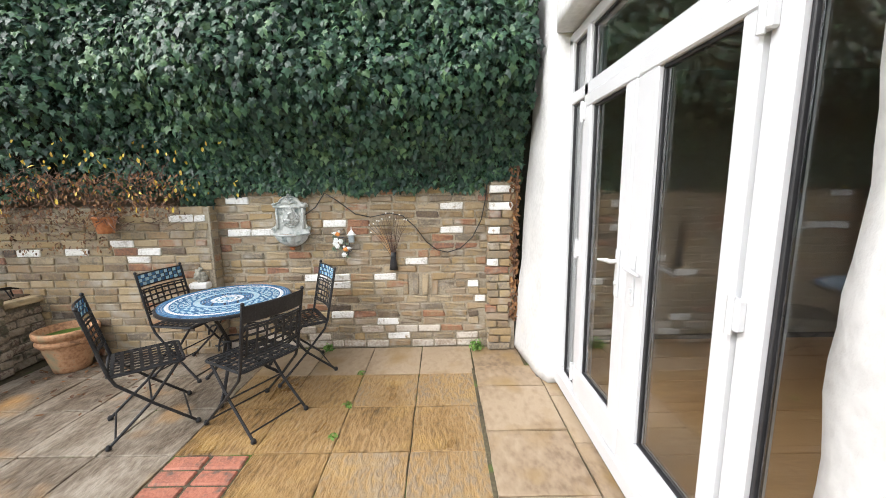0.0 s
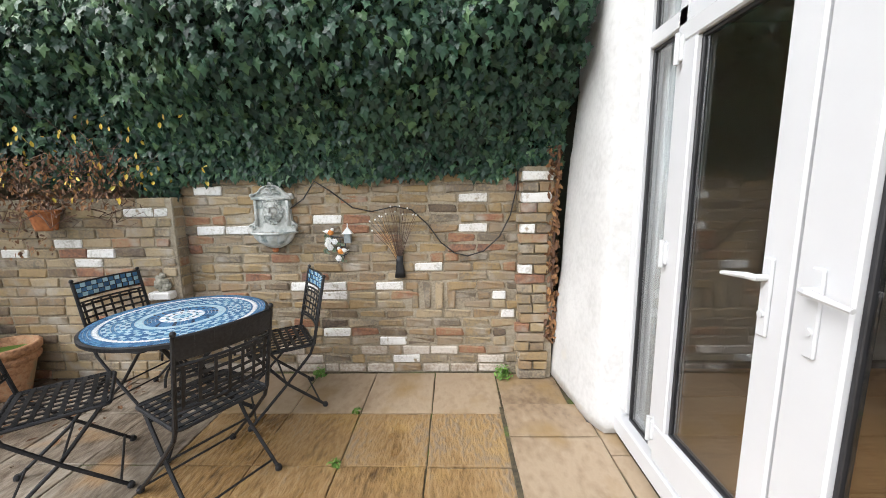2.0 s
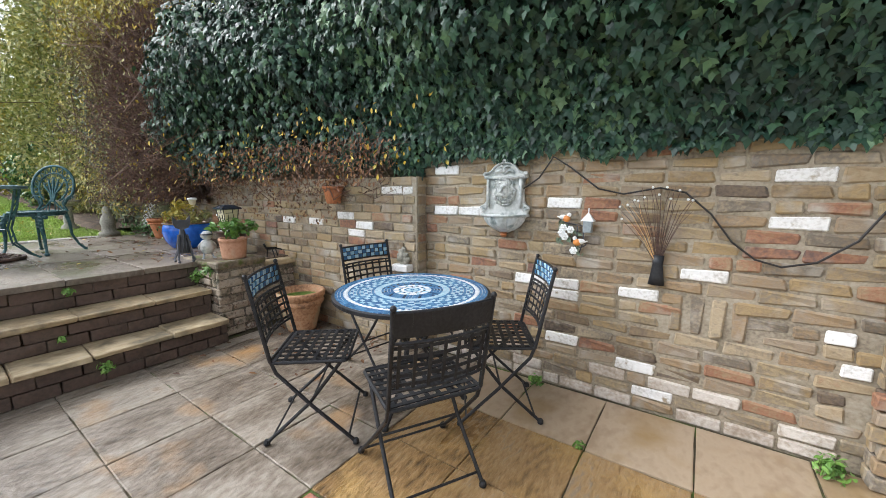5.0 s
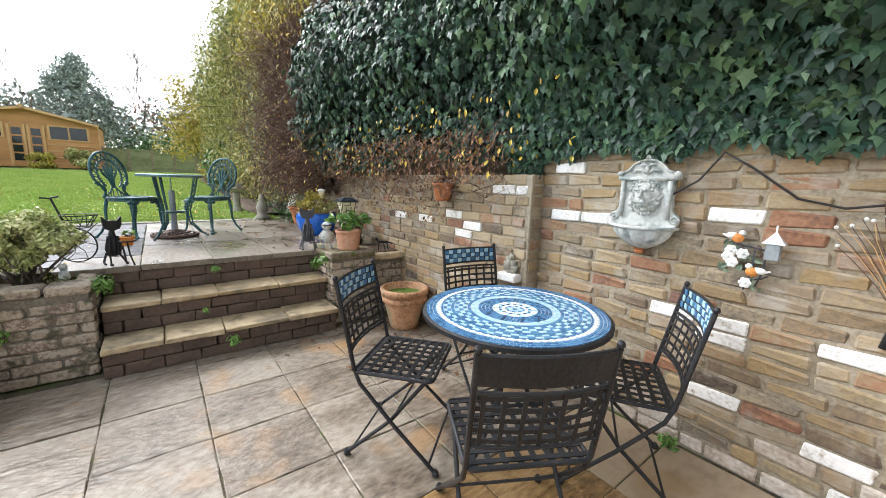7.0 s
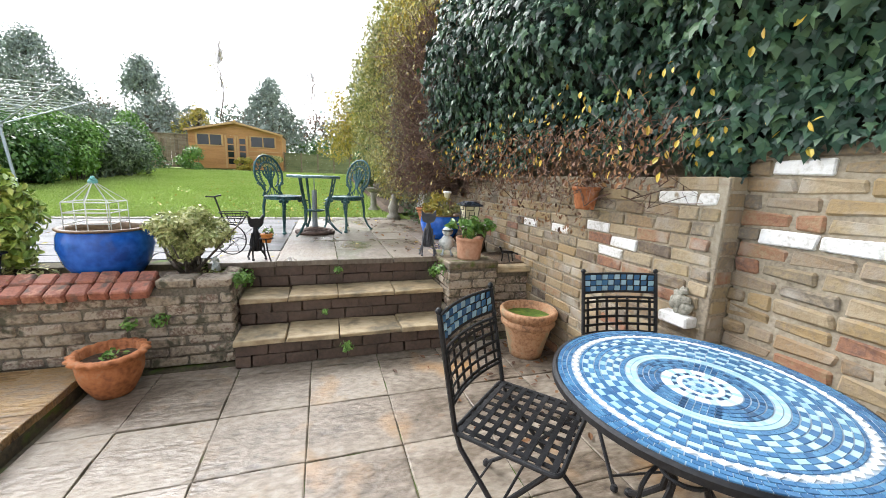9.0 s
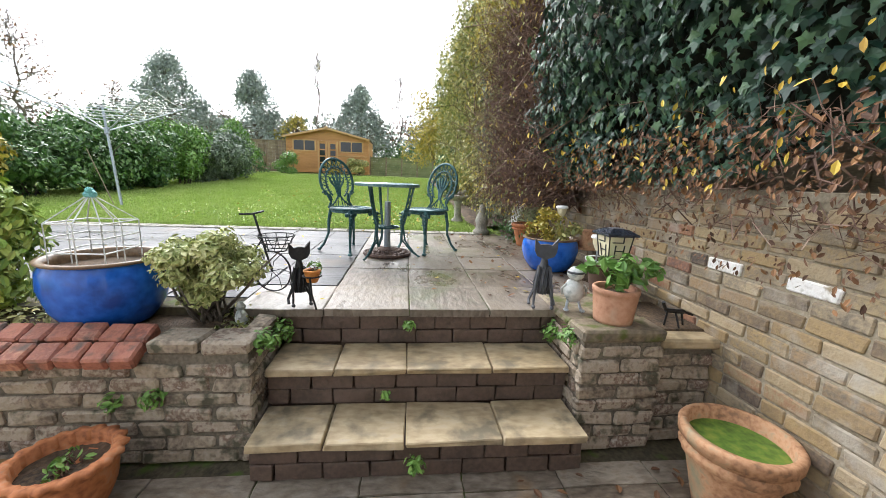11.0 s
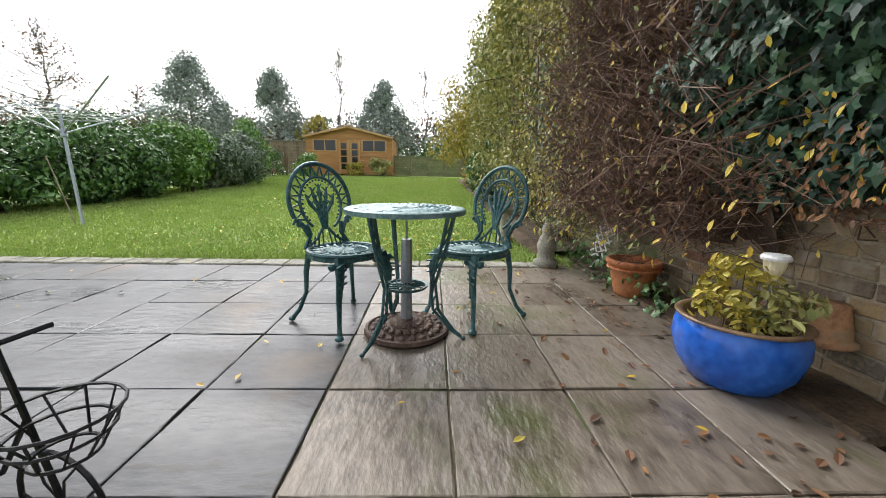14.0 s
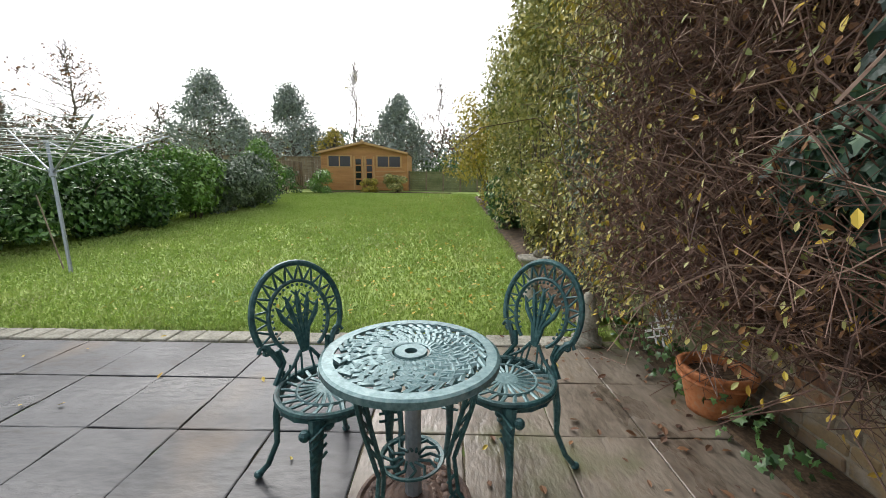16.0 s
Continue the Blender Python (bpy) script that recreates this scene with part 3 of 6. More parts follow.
# ---- brick garden wall ----
rb = random.Random(5)
ST = [Shape().box((0, .03, 0), (.215 + rb.uniform(-.006, .004), .06, .064), .009, jit=.009, rng=rb).mesh("stretcher") for _ in range(5)]
HE = [Shape().box((0, .03, 0), (.104 + rb.uniform(-.004, .003), .06, .064), .009, jit=.007, rng=rb).mesh("header") for _ in range(4)]
STW = [Shape().box((0, .03, 0), (.212, .062, .064), .006, jit=.005, rng=rb).mesh("white_stretcher") for _ in range(2)]
HEW = [Shape().box((0, .03, 0), (.102, .062, .064), .006, jit=.003, rng=rb).mesh("white_header") for _ in range(2)]
STE = [Shape().box((0, .03, 0), (.212, .062, .064), .006, jit=.005, rng=rb).mesh("stained_stretcher") for _ in range(2)]
HEE = [Shape().box((0, .03, 0), (.102, .062, .064), .006, jit=.004, rng=rb).mesh("stained_header") for _ in range(2)]
for me in STE + HEE:
    me.materials.append(M_BRICKE)
for me in ST + HE:
    me.materials.append(M_BRICK)
for me in STW + HEW:
    me.materials.append(M_BRICKW)
C = .0752
WHITES = [(1.41, 1.36), (1.4, 1.2), (1.23, 1.13), (1.35, 1.13), (0.87, 0.83), (0.57, 0.69), (0.24, 0.75), (0.24, 0.61), (1.58, 0.61), (1.59, 0.46), (0.1, 1.21), (0.59, 0.23), (0.7, 0.15), (0.33, 0.36), (0.01, 0.7), (-0.61, 1.47), (-0.8, 1.17), (-0.42, 1.16)]
WHITEL = [(-1.24, 1.34), (-0.95, 1.43), (-0.97, 1.33), (-1.48, 1.04), (-1.64, 0.97), (-2.14, 0.98), (-2.62, 0.98), (-1.74, 1.11)]
WHITEP = [(1.71, 1.36), (1.71, 1.2), (1.72, 0.89), (1.73, 1.51)]


def courses(x0, x1, z0, z1, whites, rng):
    """Bricks (x, z, long) of an uneven bond, course by course; white ones are marked."""
    out = []
    k = 0
    while z0 + k * C + .06 < z1:
        z = z0 + k * C + .0376
        x = x0 - rng.uniform(0, .05)
        if k % 2:
            out_x = .105
        else:
            out_x = 0
        first = True
        while x < x1 - .05:
            long = not ((first and out_x) or rng.random() < .16)
            w = .225 if long else .114
            if x + w > x1 + .02:
                w = .114
                long = False
            if x + w <= x1 + .03:
                white = any(abs(a - x - w / 2) < w / 2 and abs(b - z) < C / 2 for a, b in whites)
                out.append((x + w / 2, z, long, white))
            x += w
            first = False
        k += 1
    return out


wall_north = thing("wall_north", "old yellow stock brick garden wall with white-painted bricks", "wall", kind="structure")
core = Shape().box((.42, 5.13, .78), (2.62, .235, 1.6), .004)
part("mortar", core, M_MORTAR, wall_north)
core = Shape().box((-3.1, 5.06, .70), (4.4, .34, 1.44), .004)
part("mortar", core, M_MORTAR, wall_north)
part("mortar", Shape().box((1.8, 5.02, .80), (.235, .22, 1.62), .004), M_MORTAR, wall_north)
joined, joinedw = Shape(), Shape()
for x, z, long, white in courses(-5.3, -.91, 0, 1.47, WHITEL, rb):
    if x < -2.75 and z < .6:
        continue
    if z > 1.38 and x < -1.3:
        continue
    (joinedw if white else joined).box((x, 4.91 + rb.uniform(-.004, .004), z), (.214 if long else .103, .06, .064), .006, jit=.005, rng=rb)
for k in range(19):
    joined.box((-.91, 4.95, k * C + .0376), (.03, .10, .064), .006, jit=.003, rng=rb)
for x, z, long, white in courses(1.675, 1.91, 0, 1.62, WHITEP, rb):
    (joinedw if white else joined).box((x, 4.91, z), (.214 if long else .103, .06, .064), .006, jit=.005, rng=rb)
for k in range(21):
    joined.box((1.675, 4.97, k * C + .0376), (.03, .06, .064), .006, jit=.003, rng=rb)
part("brickwork", joined, M_BRICKI, wall_north)["kind"] = "stuff"
part("white_brickwork", joinedw, M_BRICKW, wall_north)["kind"] = "stuff"

# ---- lower patio ----
pav = thing("pavement_1", "lower patio of wet riven buff paving slabs", "patio", kind="structure")
part("joint_bed", Shape().box((-.15, 3.3, -.045), (5.0, 3.5, .072), .002), M_JOINT, pav)
part("joint_bed", Shape().box((1.75, 3.095, -.02), (.56, 2.79, .07), .002), M_JOINT, pav)
XJ = [1.487] + [1.02 - .47 * k for k in range(0, 9)]
YJ = [4.985, 4.43, 3.952, 3.474, 2.996, 2.518, 2.04, 1.70]
slabs = []
for i in range(len(XJ) - 1):
    for j in range(len(YJ) - 1):
        x1, x0, y1, y0 = XJ[i], max(XJ[i + 1], -2.42), YJ[j], YJ[j + 1]
        if x1 < -2.0 and y0 > 2.4 and y0 < 4.0 and x0 < -2.41:
            x0 = -2.42
        if i == 3 and j == 3:
            continue
        slabs.append(((x0 + x1) / 2, (y0 + y1) / 2, x1 - x0 - .007, y1 - y0 - .007, M_SLABP if j == 0 and i < 4 else (M_SLAB if i < 4 else M_SLABG)))
for y1, y0 in ((4.98, 4.52), (4.50, 4.16), (4.16, 3.62), (3.62, 3.10), (3.10, 2.58), (2.58, 2.06), (2.06, 1.70)):
    slabs.append((1.75 if y1 < 4.51 else 1.72, (y0 + y1) / 2, .51 if y1 < 4.51 else .44, y1 - y0 - .012, M_SLABP))

terr = thing("pavement_2", "upper terrace of wet grey-brown riven slabs", "terrace", kind="structure")
part("joint_bed", Shape().box((-4.53, .4, T - .068), (3.2, 8.2, .118), .002), M_JOINT, terr)
side = thing("pavement_3", "raised paving beside the planter wall", "patio", kind="structure")
part("joint_bed", Shape().box((-.22, -.4, .03), (4.5, 4.14, .10), .004), M_JOINT, side)
TXJ = [-2.885, -3.365, -3.89, -4.42, -4.92, -5.44, -5.975]
TYJ = [4.62, 4.15, 3.69, 3.21, 2.72] + [2.72 - .49 * k for k in range(1, 13)]
tslabs = []
for i in range(len(TXJ) - 1):
    for j in range(len(TYJ) - 1):
        x1, x0, y1, y0 = TXJ[i], TXJ[i + 1], TYJ[j], TYJ[j + 1]
        if i == 0 and y1 < 2.6:
            x1 = -3.1
        if y1 > 4.5 and i < 1:
            x1 = -3.215
        tslabs.append(((x0 + x1) / 2, (y0 + y1) / 2, x1 - x0 - .008, y1 - y0 - .008))
sslabs = []
for i in range(8):
    for j in range(6):
        x1, y1 = 1.95 - .55 * i, 1.68 - .58 * j
        x0 = max(x1 - .55, -2.45)
        if x1 - x0 > .1:
            sslabs.append(((x0 + x1) / 2, y1 - .29, x1 - x0 - .012, .568))
ks = Shape()
for k in range(36):
    ks.box((-6.09, 4.2 - .215 * k, T - .03), (.20, .205, .08), .008, jit=.004, rng=rb)
tagged(part("lawn_edging", ks, M_GREYSTONE), "row of grey stone setts edging the lawn", "edging", kind="structure")

# ---- steps ----
steps = thing("steps", "three garden steps with brick risers and stone treads", "steps", kind="structure")
SY0, SY1 = 2.49, 4.08
for k, nx in enumerate((-2.33, -2.60, -2.87)):
    zt = T / 3 * (k + 1)
    part("riser_core", Shape().box((nx - .50, (SY0 + SY1) / 2, zt / 2 - .03), (.84, SY1 - SY0, zt - .04), .004), M_BRICKS, steps)
    for c in range(2):
        y = SY0 + (.0 if c else .11)
        if c == 0:
            part("brick", Shape().box((nx - .066, SY0 + .05, zt - .1745 + .086 * c), (.05, .10, .081), .004, jit=.004, rng=rb), M_BRICKS, steps)
        while y < SY1 - .05:
            w = min(.215, SY1 - y)
            part("brick", Shape().box((nx - .065 + rb.uniform(-.003, .002), y + w / 2, zt - .1745 + .086 * c), (.05, w - .002, .081), .004, jit=.004, rng=rb), M_BRICKS, steps)
            y += w + .004
    if k < 2:
        for a, b in ((SY0, 2.83), (2.83, 3.20), (3.20, 3.66), (3.66, SY1)):
            part("tread_slab", Shape().box((nx - .155, (a + b) / 2, zt - .020), (.31, b - a - .006, .038), .005, jit=.006, rng=rb), M_TREAD, steps)

# ---- planters ----
def brick_block(s, x0, x1, y0, y1, z0, z1, rng):
    """Courses of bricks round the four sides of a block."""
    k = 0
    while z0 + (k + 1) * C <= z1 + .02:
        z = z0 + k * C + .037
        y = y0 - (.11 if k % 2 else 0)
        while y < y1:
            a, b = max(y, y0), min(y + .215, y1)
            if b - a > .03:
                for x in (x1 - .03, x0 + .03):
                    s.box((x, (a + b) / 2, z), (.06, b - a - .004, .065), .010, jit=.008, rng=rng)
            y += .225
        x = x0 - (.0 if k % 2 else .11)
        while x < x1:
            a, b = max(x, x0 + .06), min(x + .215, x1 - .06)
            if b - a > .03:
                for yy in (y0 + .03, y1 - .03):
                    s.box(((a + b) / 2, yy, z), (b - a - .004, .06, .065), .010, jit=.008, rng=rng)
            x += .225
        k += 1


pl = thing("planter_wall", "low weathered brick planter wall with a sloping red brick coping", "planter", kind="structure")
part("soil", Shape().box((-2.80, .60, .33), (.46, 3.5, .54), .02), M_SOIL, pl)
part("mortar", Shape().box((-2.79, .635, .285), (.552, 3.642, .57), .004), M_MORTARD, pl)
bs = Shape()
brick_block(bs, -3.08, -2.50, -1.2, 2.47, .0, .57, rb)
part("brickwork", bs, M_BRICKD, pl)["kind"] = "stuff"
cap = Shape()
for a, b in ((2.02, 2.24), (2.25, 2.47)):
    cap.box((-2.59, (a + b) / 2, .60), (.19, b - a, .065), .012, jit=.006, rng=rb)
for a, b in ((-2.69, -2.88), (-2.89, -3.08)):
    cap.box(((a + b) / 2, 2.42, .60), (abs(b - a), .10, .06), .012, jit=.006, rng=rb)
part("stone_cap", cap, M_BRICKD, pl)
COPE = [Shape().box((0, 0, 0), (.112, .101, .068), .010, jit=.005, rng=rb).mesh("coping_brick") for _ in range(4)]
for me in COPE:
    me.materials.append(M_BRICKR)
for k in range(26):
    for back in (0, 1):
        part("coping_brick", COPE[(k + back) % 4], None, pl, m=pose(-2.485 - .108 * back, 1.95 - .109 * k, .577 + .048 * back + rb.uniform(-.004, .004), rb.uniform(-2, 2), 24, rb.uniform(-2.5, 2.5)))
rp = thing("corner_planter", "mossy brick corner planter beside the steps", "planter", kind="structure")
part("soil", Shape().box((-2.90, 4.5, .33), (.5, .80, .6), .01), M_SOIL, rp)
part("mortar", Shape().box((-2.85, 4.315, .31), (.672, .422, .62), .004), M_MORTARD, rp)
part("mortar", Shape().box((-2.88, 4.71, .28), (.612, .334, .56), .004), M_MORTARD, rp)
bs = Shape()
brick_block(bs, -3.2, -2.50, 4.09, 4.54, 0, .62, rb)
brick_block(bs, -3.2, -2.56, 4.54, 4.88, 0, .56, rb)
part("brickwork", bs, M_BRICKD, rp)["kind"] = "stuff"
cap = Shape()
cap.box((-2.60, 4.315, .655), (.20, .45, .06), .012, jit=.006, rng=rb)
cap.box((-2.95, 4.315, .65), (.49, .45, .05), .012, jit=.006, rng=rb)
part("mossy_cap", cap, M_CAP, rp)
part("stone_cap", Shape().box((-2.84, 4.71, .595), (.62, .34, .05), .012, jit=.006, rng=rb), M_TREAD, rp)

# ---- boundary behind the wall ----
bf = thing("boundary_fence", "weathered wooden boundary fence behind the climbing plants", "fence", kind="structure")
s = Shape()
for k in range(62):
    x = 1.9 - .145 * k
    s.box((x, 5.33 + .008 * (k % 2), 1.85), (.15, .016, 3.5), .003)
part("boards", s, M_FENCE, bf)["kind"] = "stuff"
s = Shape()
for k in range(5):
    for j in range(9):
        s.box((-5.9 - 1.83 * j, 4.93 + .006 * (k % 2), T + .09 + .155 * k), (1.82, .018, .15), .004, jit=.004, rng=rb)
part("gravel_boards", s, M_FENCEG, bf)
for j in range(9):
    part("fence_post", Shape().box((-5.0 - 1.83 * j, 4.98, T + .5), (.09, .07, 1.4), .008), M_FENCE, bf)


# ---- climbing plants ----
def ivy_bottom(x):
    if x > -.9:
        return 1.57 + .06 * noise.noise(Vector((x * 3, 0, 0))) + (.08 if x > 1.62 else 0)
    if x > -2.3:
        return 1.47 + (-.9 - x) * .10 + .16 * noise.noise(Vector((x * 2.6, 0, 0)))
    return max(1.46, 1.61 - (-2.3 - x) * .3) + .08 * noise.noise(Vector((x * 3, 0, 0)))


def ivy_left(z):
    return -4.75 + max(0, z - 2.0) * 1.15 + .15 * noise.noise(Vector((z * 3, 5, 0)))


def ivy_depth(x, z):
    """How far the ivy stands out from the wall."""
    d = .24 + .16 * noise.noise(Vector((x * 1.1, z * 1.3, 2))) + .09 * noise.noise(Vector((x * 3.2, z * 3.4, 8)))
    d *= min(1, .22 + (z - ivy_bottom(x)) * 1.3)
    swell = max(0, min(1, (z - 1.64 - (.22 if x < -1 else 0)) / .80))
    d += (.26 + .18 * max(0, min(1, x + 1.2))) * swell * swell * (3 - 2 * swell) - .22 * max(0, z - 2.55)
    if x < -1.2:
        d += min(.28, (-1.2 - x) * .12)
    if x > 1.2:
        d -= (x - 1.2) * .16
    return max(.03, d)


ivy = thing("ivy", "dense dark green ivy covering the top of the garden wall", "climbing plant")
# bumpy near-black sheet behind the leaves stands in for shade inside the ivy
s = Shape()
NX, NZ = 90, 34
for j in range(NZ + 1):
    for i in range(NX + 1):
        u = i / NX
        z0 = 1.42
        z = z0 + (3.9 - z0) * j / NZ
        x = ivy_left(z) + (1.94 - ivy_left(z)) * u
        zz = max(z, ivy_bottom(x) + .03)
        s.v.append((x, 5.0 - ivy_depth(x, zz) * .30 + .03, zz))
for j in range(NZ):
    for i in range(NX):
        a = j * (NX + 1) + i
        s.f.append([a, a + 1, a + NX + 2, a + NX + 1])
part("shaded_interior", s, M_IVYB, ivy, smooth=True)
rng = np.random.default_rng(11)
P, Nn = [], []
while len(P) < 28000:
    z = rng.uniform(1.42, 3.9)
    x = rng.uniform(-4.9, 1.97)
    if -3.7 < x < -1.8 and z < 2.2 + .25 * noise.noise(Vector((x * 2, z * 2, 4))) and rng.random() < .6:
        continue
    if x < ivy_left(z) or z < ivy_bottom(x) - .05 * rng.random() or (z > 3.3 and rng.random() < .5):
        continue
    d = ivy_depth(x, z)
    dx = ivy_depth(x + .04, z) - ivy_depth(x - .04, z)
    dz = ivy_depth(x, z + .04) - ivy_depth(x, z - .04)
    P.append((x, 5.0 - d * (.40 + .68 * rng.random() ** .7), z))
    Nn.append((-dx * 9, -1, .38 - dz * 9))
ob = leaves("ivy_leaves", P, Nn, .064, M_IVY, ivy, IVYLEAF, droop=1.2, seed=3, spread=.42)
ob["kind"] = "stuff"
k = [i for i in range(len(P)) if P[i][0] < -.6 and P[i][2] < ivy_bottom(P[i][0]) + .45][::30]
ob = leaves("yellow_ivy_leaves", [(P[i][0], P[i][1] - .03, P[i][2]) for i in k], [Nn[i] for i in k], .045, M_YELLOW, ivy, OVAL, droop=.8, seed=4)
ob["kind"] = "stuff"


def twigs(name, n, box, parent, seed, length=(.3, .9), r=(.003, .008), out=-.3, material=None, level=.75):
    """Thin bent twigs starting inside box, in one mesh."""
    rg = np.random.default_rng(seed)
    s = Shape()
    (x0, x1), (y0, y1), (z0, z1) = box
    for _ in range(n):
        a = np.array((rg.uniform(x0, x1), rg.uniform(y0, y1), rg.uniform(z0, z1)))
        L = rg.uniform(*length)
        d = np.array((rg.normal(0, 1), rg.normal(out, .45), rg.normal(.1, level)))
        d /= np.linalg.norm(d)
        b = a + d * L
        b[2] = max(b[2], z0 - .05)
        rr = rg.uniform(*r)
        s.tube(wander(a, b, 7, .17 * L, rg), [rr * f for f in (1, .95, .9, .8, .7, .6, .45, .25)], 3, cap=False)
    ob = part(name, s, material or M_TWIG, parent)
    ob["kind"] = "stuff"
    return ob


cr = thing("bare_creeper", "tangled bare brown creeper with dead and yellow leaves", "climbing plant")
back = Shape()
for j in range(17):
    for i in range(41):
        x, z = -6.9 + 2.7 * i / 40, 1.15 + 2.7 * j / 16
        back.v.append((x, 4.95 - .32 * abs(noise.noise(Vector((x * .9, z * .9, 3)))) - .12 * min(1, (z - .9)), z))
for j in range(16):
    for i in range(40):
        a = j * 41 + i
        back.f.append([a, a + 1, a + 42, a + 41])
part("inner_tangle", back, M_CREEPB, cr, smooth=True)
twigs("twig_tangle", 3000, ((-6.2, -4.4), (4.42, 4.9), (1.2, 3.4)), cr, 21, (.35, 1.1), (.0018, .005), out=-.14, level=.45)
twigs("twig_tangle", 260, ((-5.2, -1.1), (4.6, 4.86), (1.28, 1.75)), cr, 22, (.2, .5), (.0018, .0042), out=-.1)
twigs("twig_tangle", 90, ((-8.8, -5.0), (4.5, 4.9), (.9, 1.3)), cr, 23, (.2, .6), (.002, .005), out=-.1)

twigs("vine_stem", 45, ((-6.4, -4.4), (4.42, 4.7), (1.2, 3.3)), cr, 24, (.8, 1.6), (.0035, .0075), out=-.02, level=.4)


def scatter(n, box, seed):
    rg = np.random.default_rng(seed)
    p = np.column_stack([rg.uniform(a, b, n) for a, b in box])
    return p, np.tile((0, -1, .3), (n, 1))


p, q = scatter(3600, ((-6.7, -4.4), (4.3, 4.8), (1.15, 3.5)), 31)
leaves("dead_leaves", p, q, .042, M_DEAD, cr, OVAL, .6, 32)["kind"] = "stuff"
p, q = scatter(2300, ((-4.6, -1.05), (4.5, 4.86), (1.36, 1.72)), 33)
leaves("dead_leaves", p, q, .036, M_DEAD, cr, OVAL, .6, 45)["kind"] = "stuff"
p, q = scatter(520, ((-3.6, -1.7), (4.6, 4.84), (1.02, 1.4)), 46)
leaves("dead_leaves", p, q, .03, M_DEAD, cr, OVAL, .6, 34)["kind"] = "stuff"
p, q = scatter(140, ((-4.2, -.95), (4.45, 4.75), (1.4, 1.9)), 43)
leaves("yellow_leaves", p, q, .042, M_YELLOW, cr, OVAL, .8, 44)["kind"] = "stuff"
p, q = scatter(420, ((-6.8, -3.9), (4.25, 4.7), (1.0, 3.4)), 35)
leaves("yellow_leaves", p, q, .055, M_YELLOW, cr, OVAL, .8, 36)["kind"] = "stuff"
p, q = scatter(2600, ((-7.6, -5.7), (4.2, 4.7), (.9, 3.8)), 37)
leaves("green_leaves", p, q, .05, M_OLIVE, cr, OVAL, .6, 38)["kind"] = "stuff"
p, q = scatter(800, ((-6.3, -4.4), (4.2, 4.6), (1.1, 3.6)), 51)
leaves("green_leaves", p, q, .045, M_OLIVE, cr, OVAL, .7, 52)["kind"] = "stuff"
p, q = scatter(1900, ((-8.0, -5.4), (4.05, 4.6), (1.0, 3.9)), 49)
leaves("yellow_leaves", p, q, .05, M_GOLD, cr, OVAL, .7, 50)["kind"] = "stuff"
p, q = scatter(300, ((-6.6, -4.6), (4.5, 4.8), (T, .85)), 39)
leaves("low_ivy_leaves", p, q, .05, M_LAUREL, cr, IVYLEAF, .6, 40)["kind"] = "stuff"

p, q = scatter(2600, ((-7.2, -4.3), (4.1, 4.8), (3.15, 4.3)), 47)
leaves("yellow_leaves", p, q, .07, M_GOLD, cr, OVAL, .8, 48)["kind"] = "stuff"

# dry leaves in the gap between brick pier and house
dg = thing("dry_creeper", "dry orange creeper leaves between brick pier and house wall", "climbing plant")
p, q = scatter(330, ((1.85, 1.94), (4.85, 4.92), (.3, 1.75)), 41)
leaves("leaf_litter", p, q, .05, M_DEAD, dg, OVAL, .6, 42)["kind"] = "stuff"
part("stem", Shape().tube([(1.895, 4.93, .02), (1.9, 4.92, .6), (1.91, 4.91, 1.2), (1.93, 4.91, 1.75)], .012, 6), M_TWIG, dg)


# ---- shrubs and trees ----
def shrub(name, label, c, r, n, leaf, size, material, seed, clumps=22, category="shrub", shape=DIAMOND, stems=5, csize=(.28, .5), group=""):
    """A rounded bush: stems from the ground and a crown of leaves in uneven clumps."""
    gz = c[2] - r[2]
    ob = thing(name, label, category, group=group)
    rg = np.random.default_rng(seed)
    st = Shape()
    for _ in range(stems):
        e = (c[0] + rg.normal(0, .4) * r[0], c[1] + rg.normal(0, .4) * r[1], c[2] + rg.uniform(0, .5) * r[2])
        st.tube(wander((c[0] + rg.normal(0, .1) * r[0], c[1] + rg.normal(0, .1) * r[1], gz - .05), e, 5, .08, rg), [.02, .018, .015, .012, .009, .005], 5, cap=False)
    part("branch_tangle", st, M_BARK, ob)
    cl = crown_clumps(c, r, clumps, seed, csize)
    pts, d = clump_points(cl, n, seed + 1, .45)
    keep = pts[:, 2] > gz
    lf = leaves("foliage", pts[keep], d[keep] + (0, 0, .4), size, material, ob, shape, .3, seed + 2)
    lf["kind"] = "stuff"
    return ob


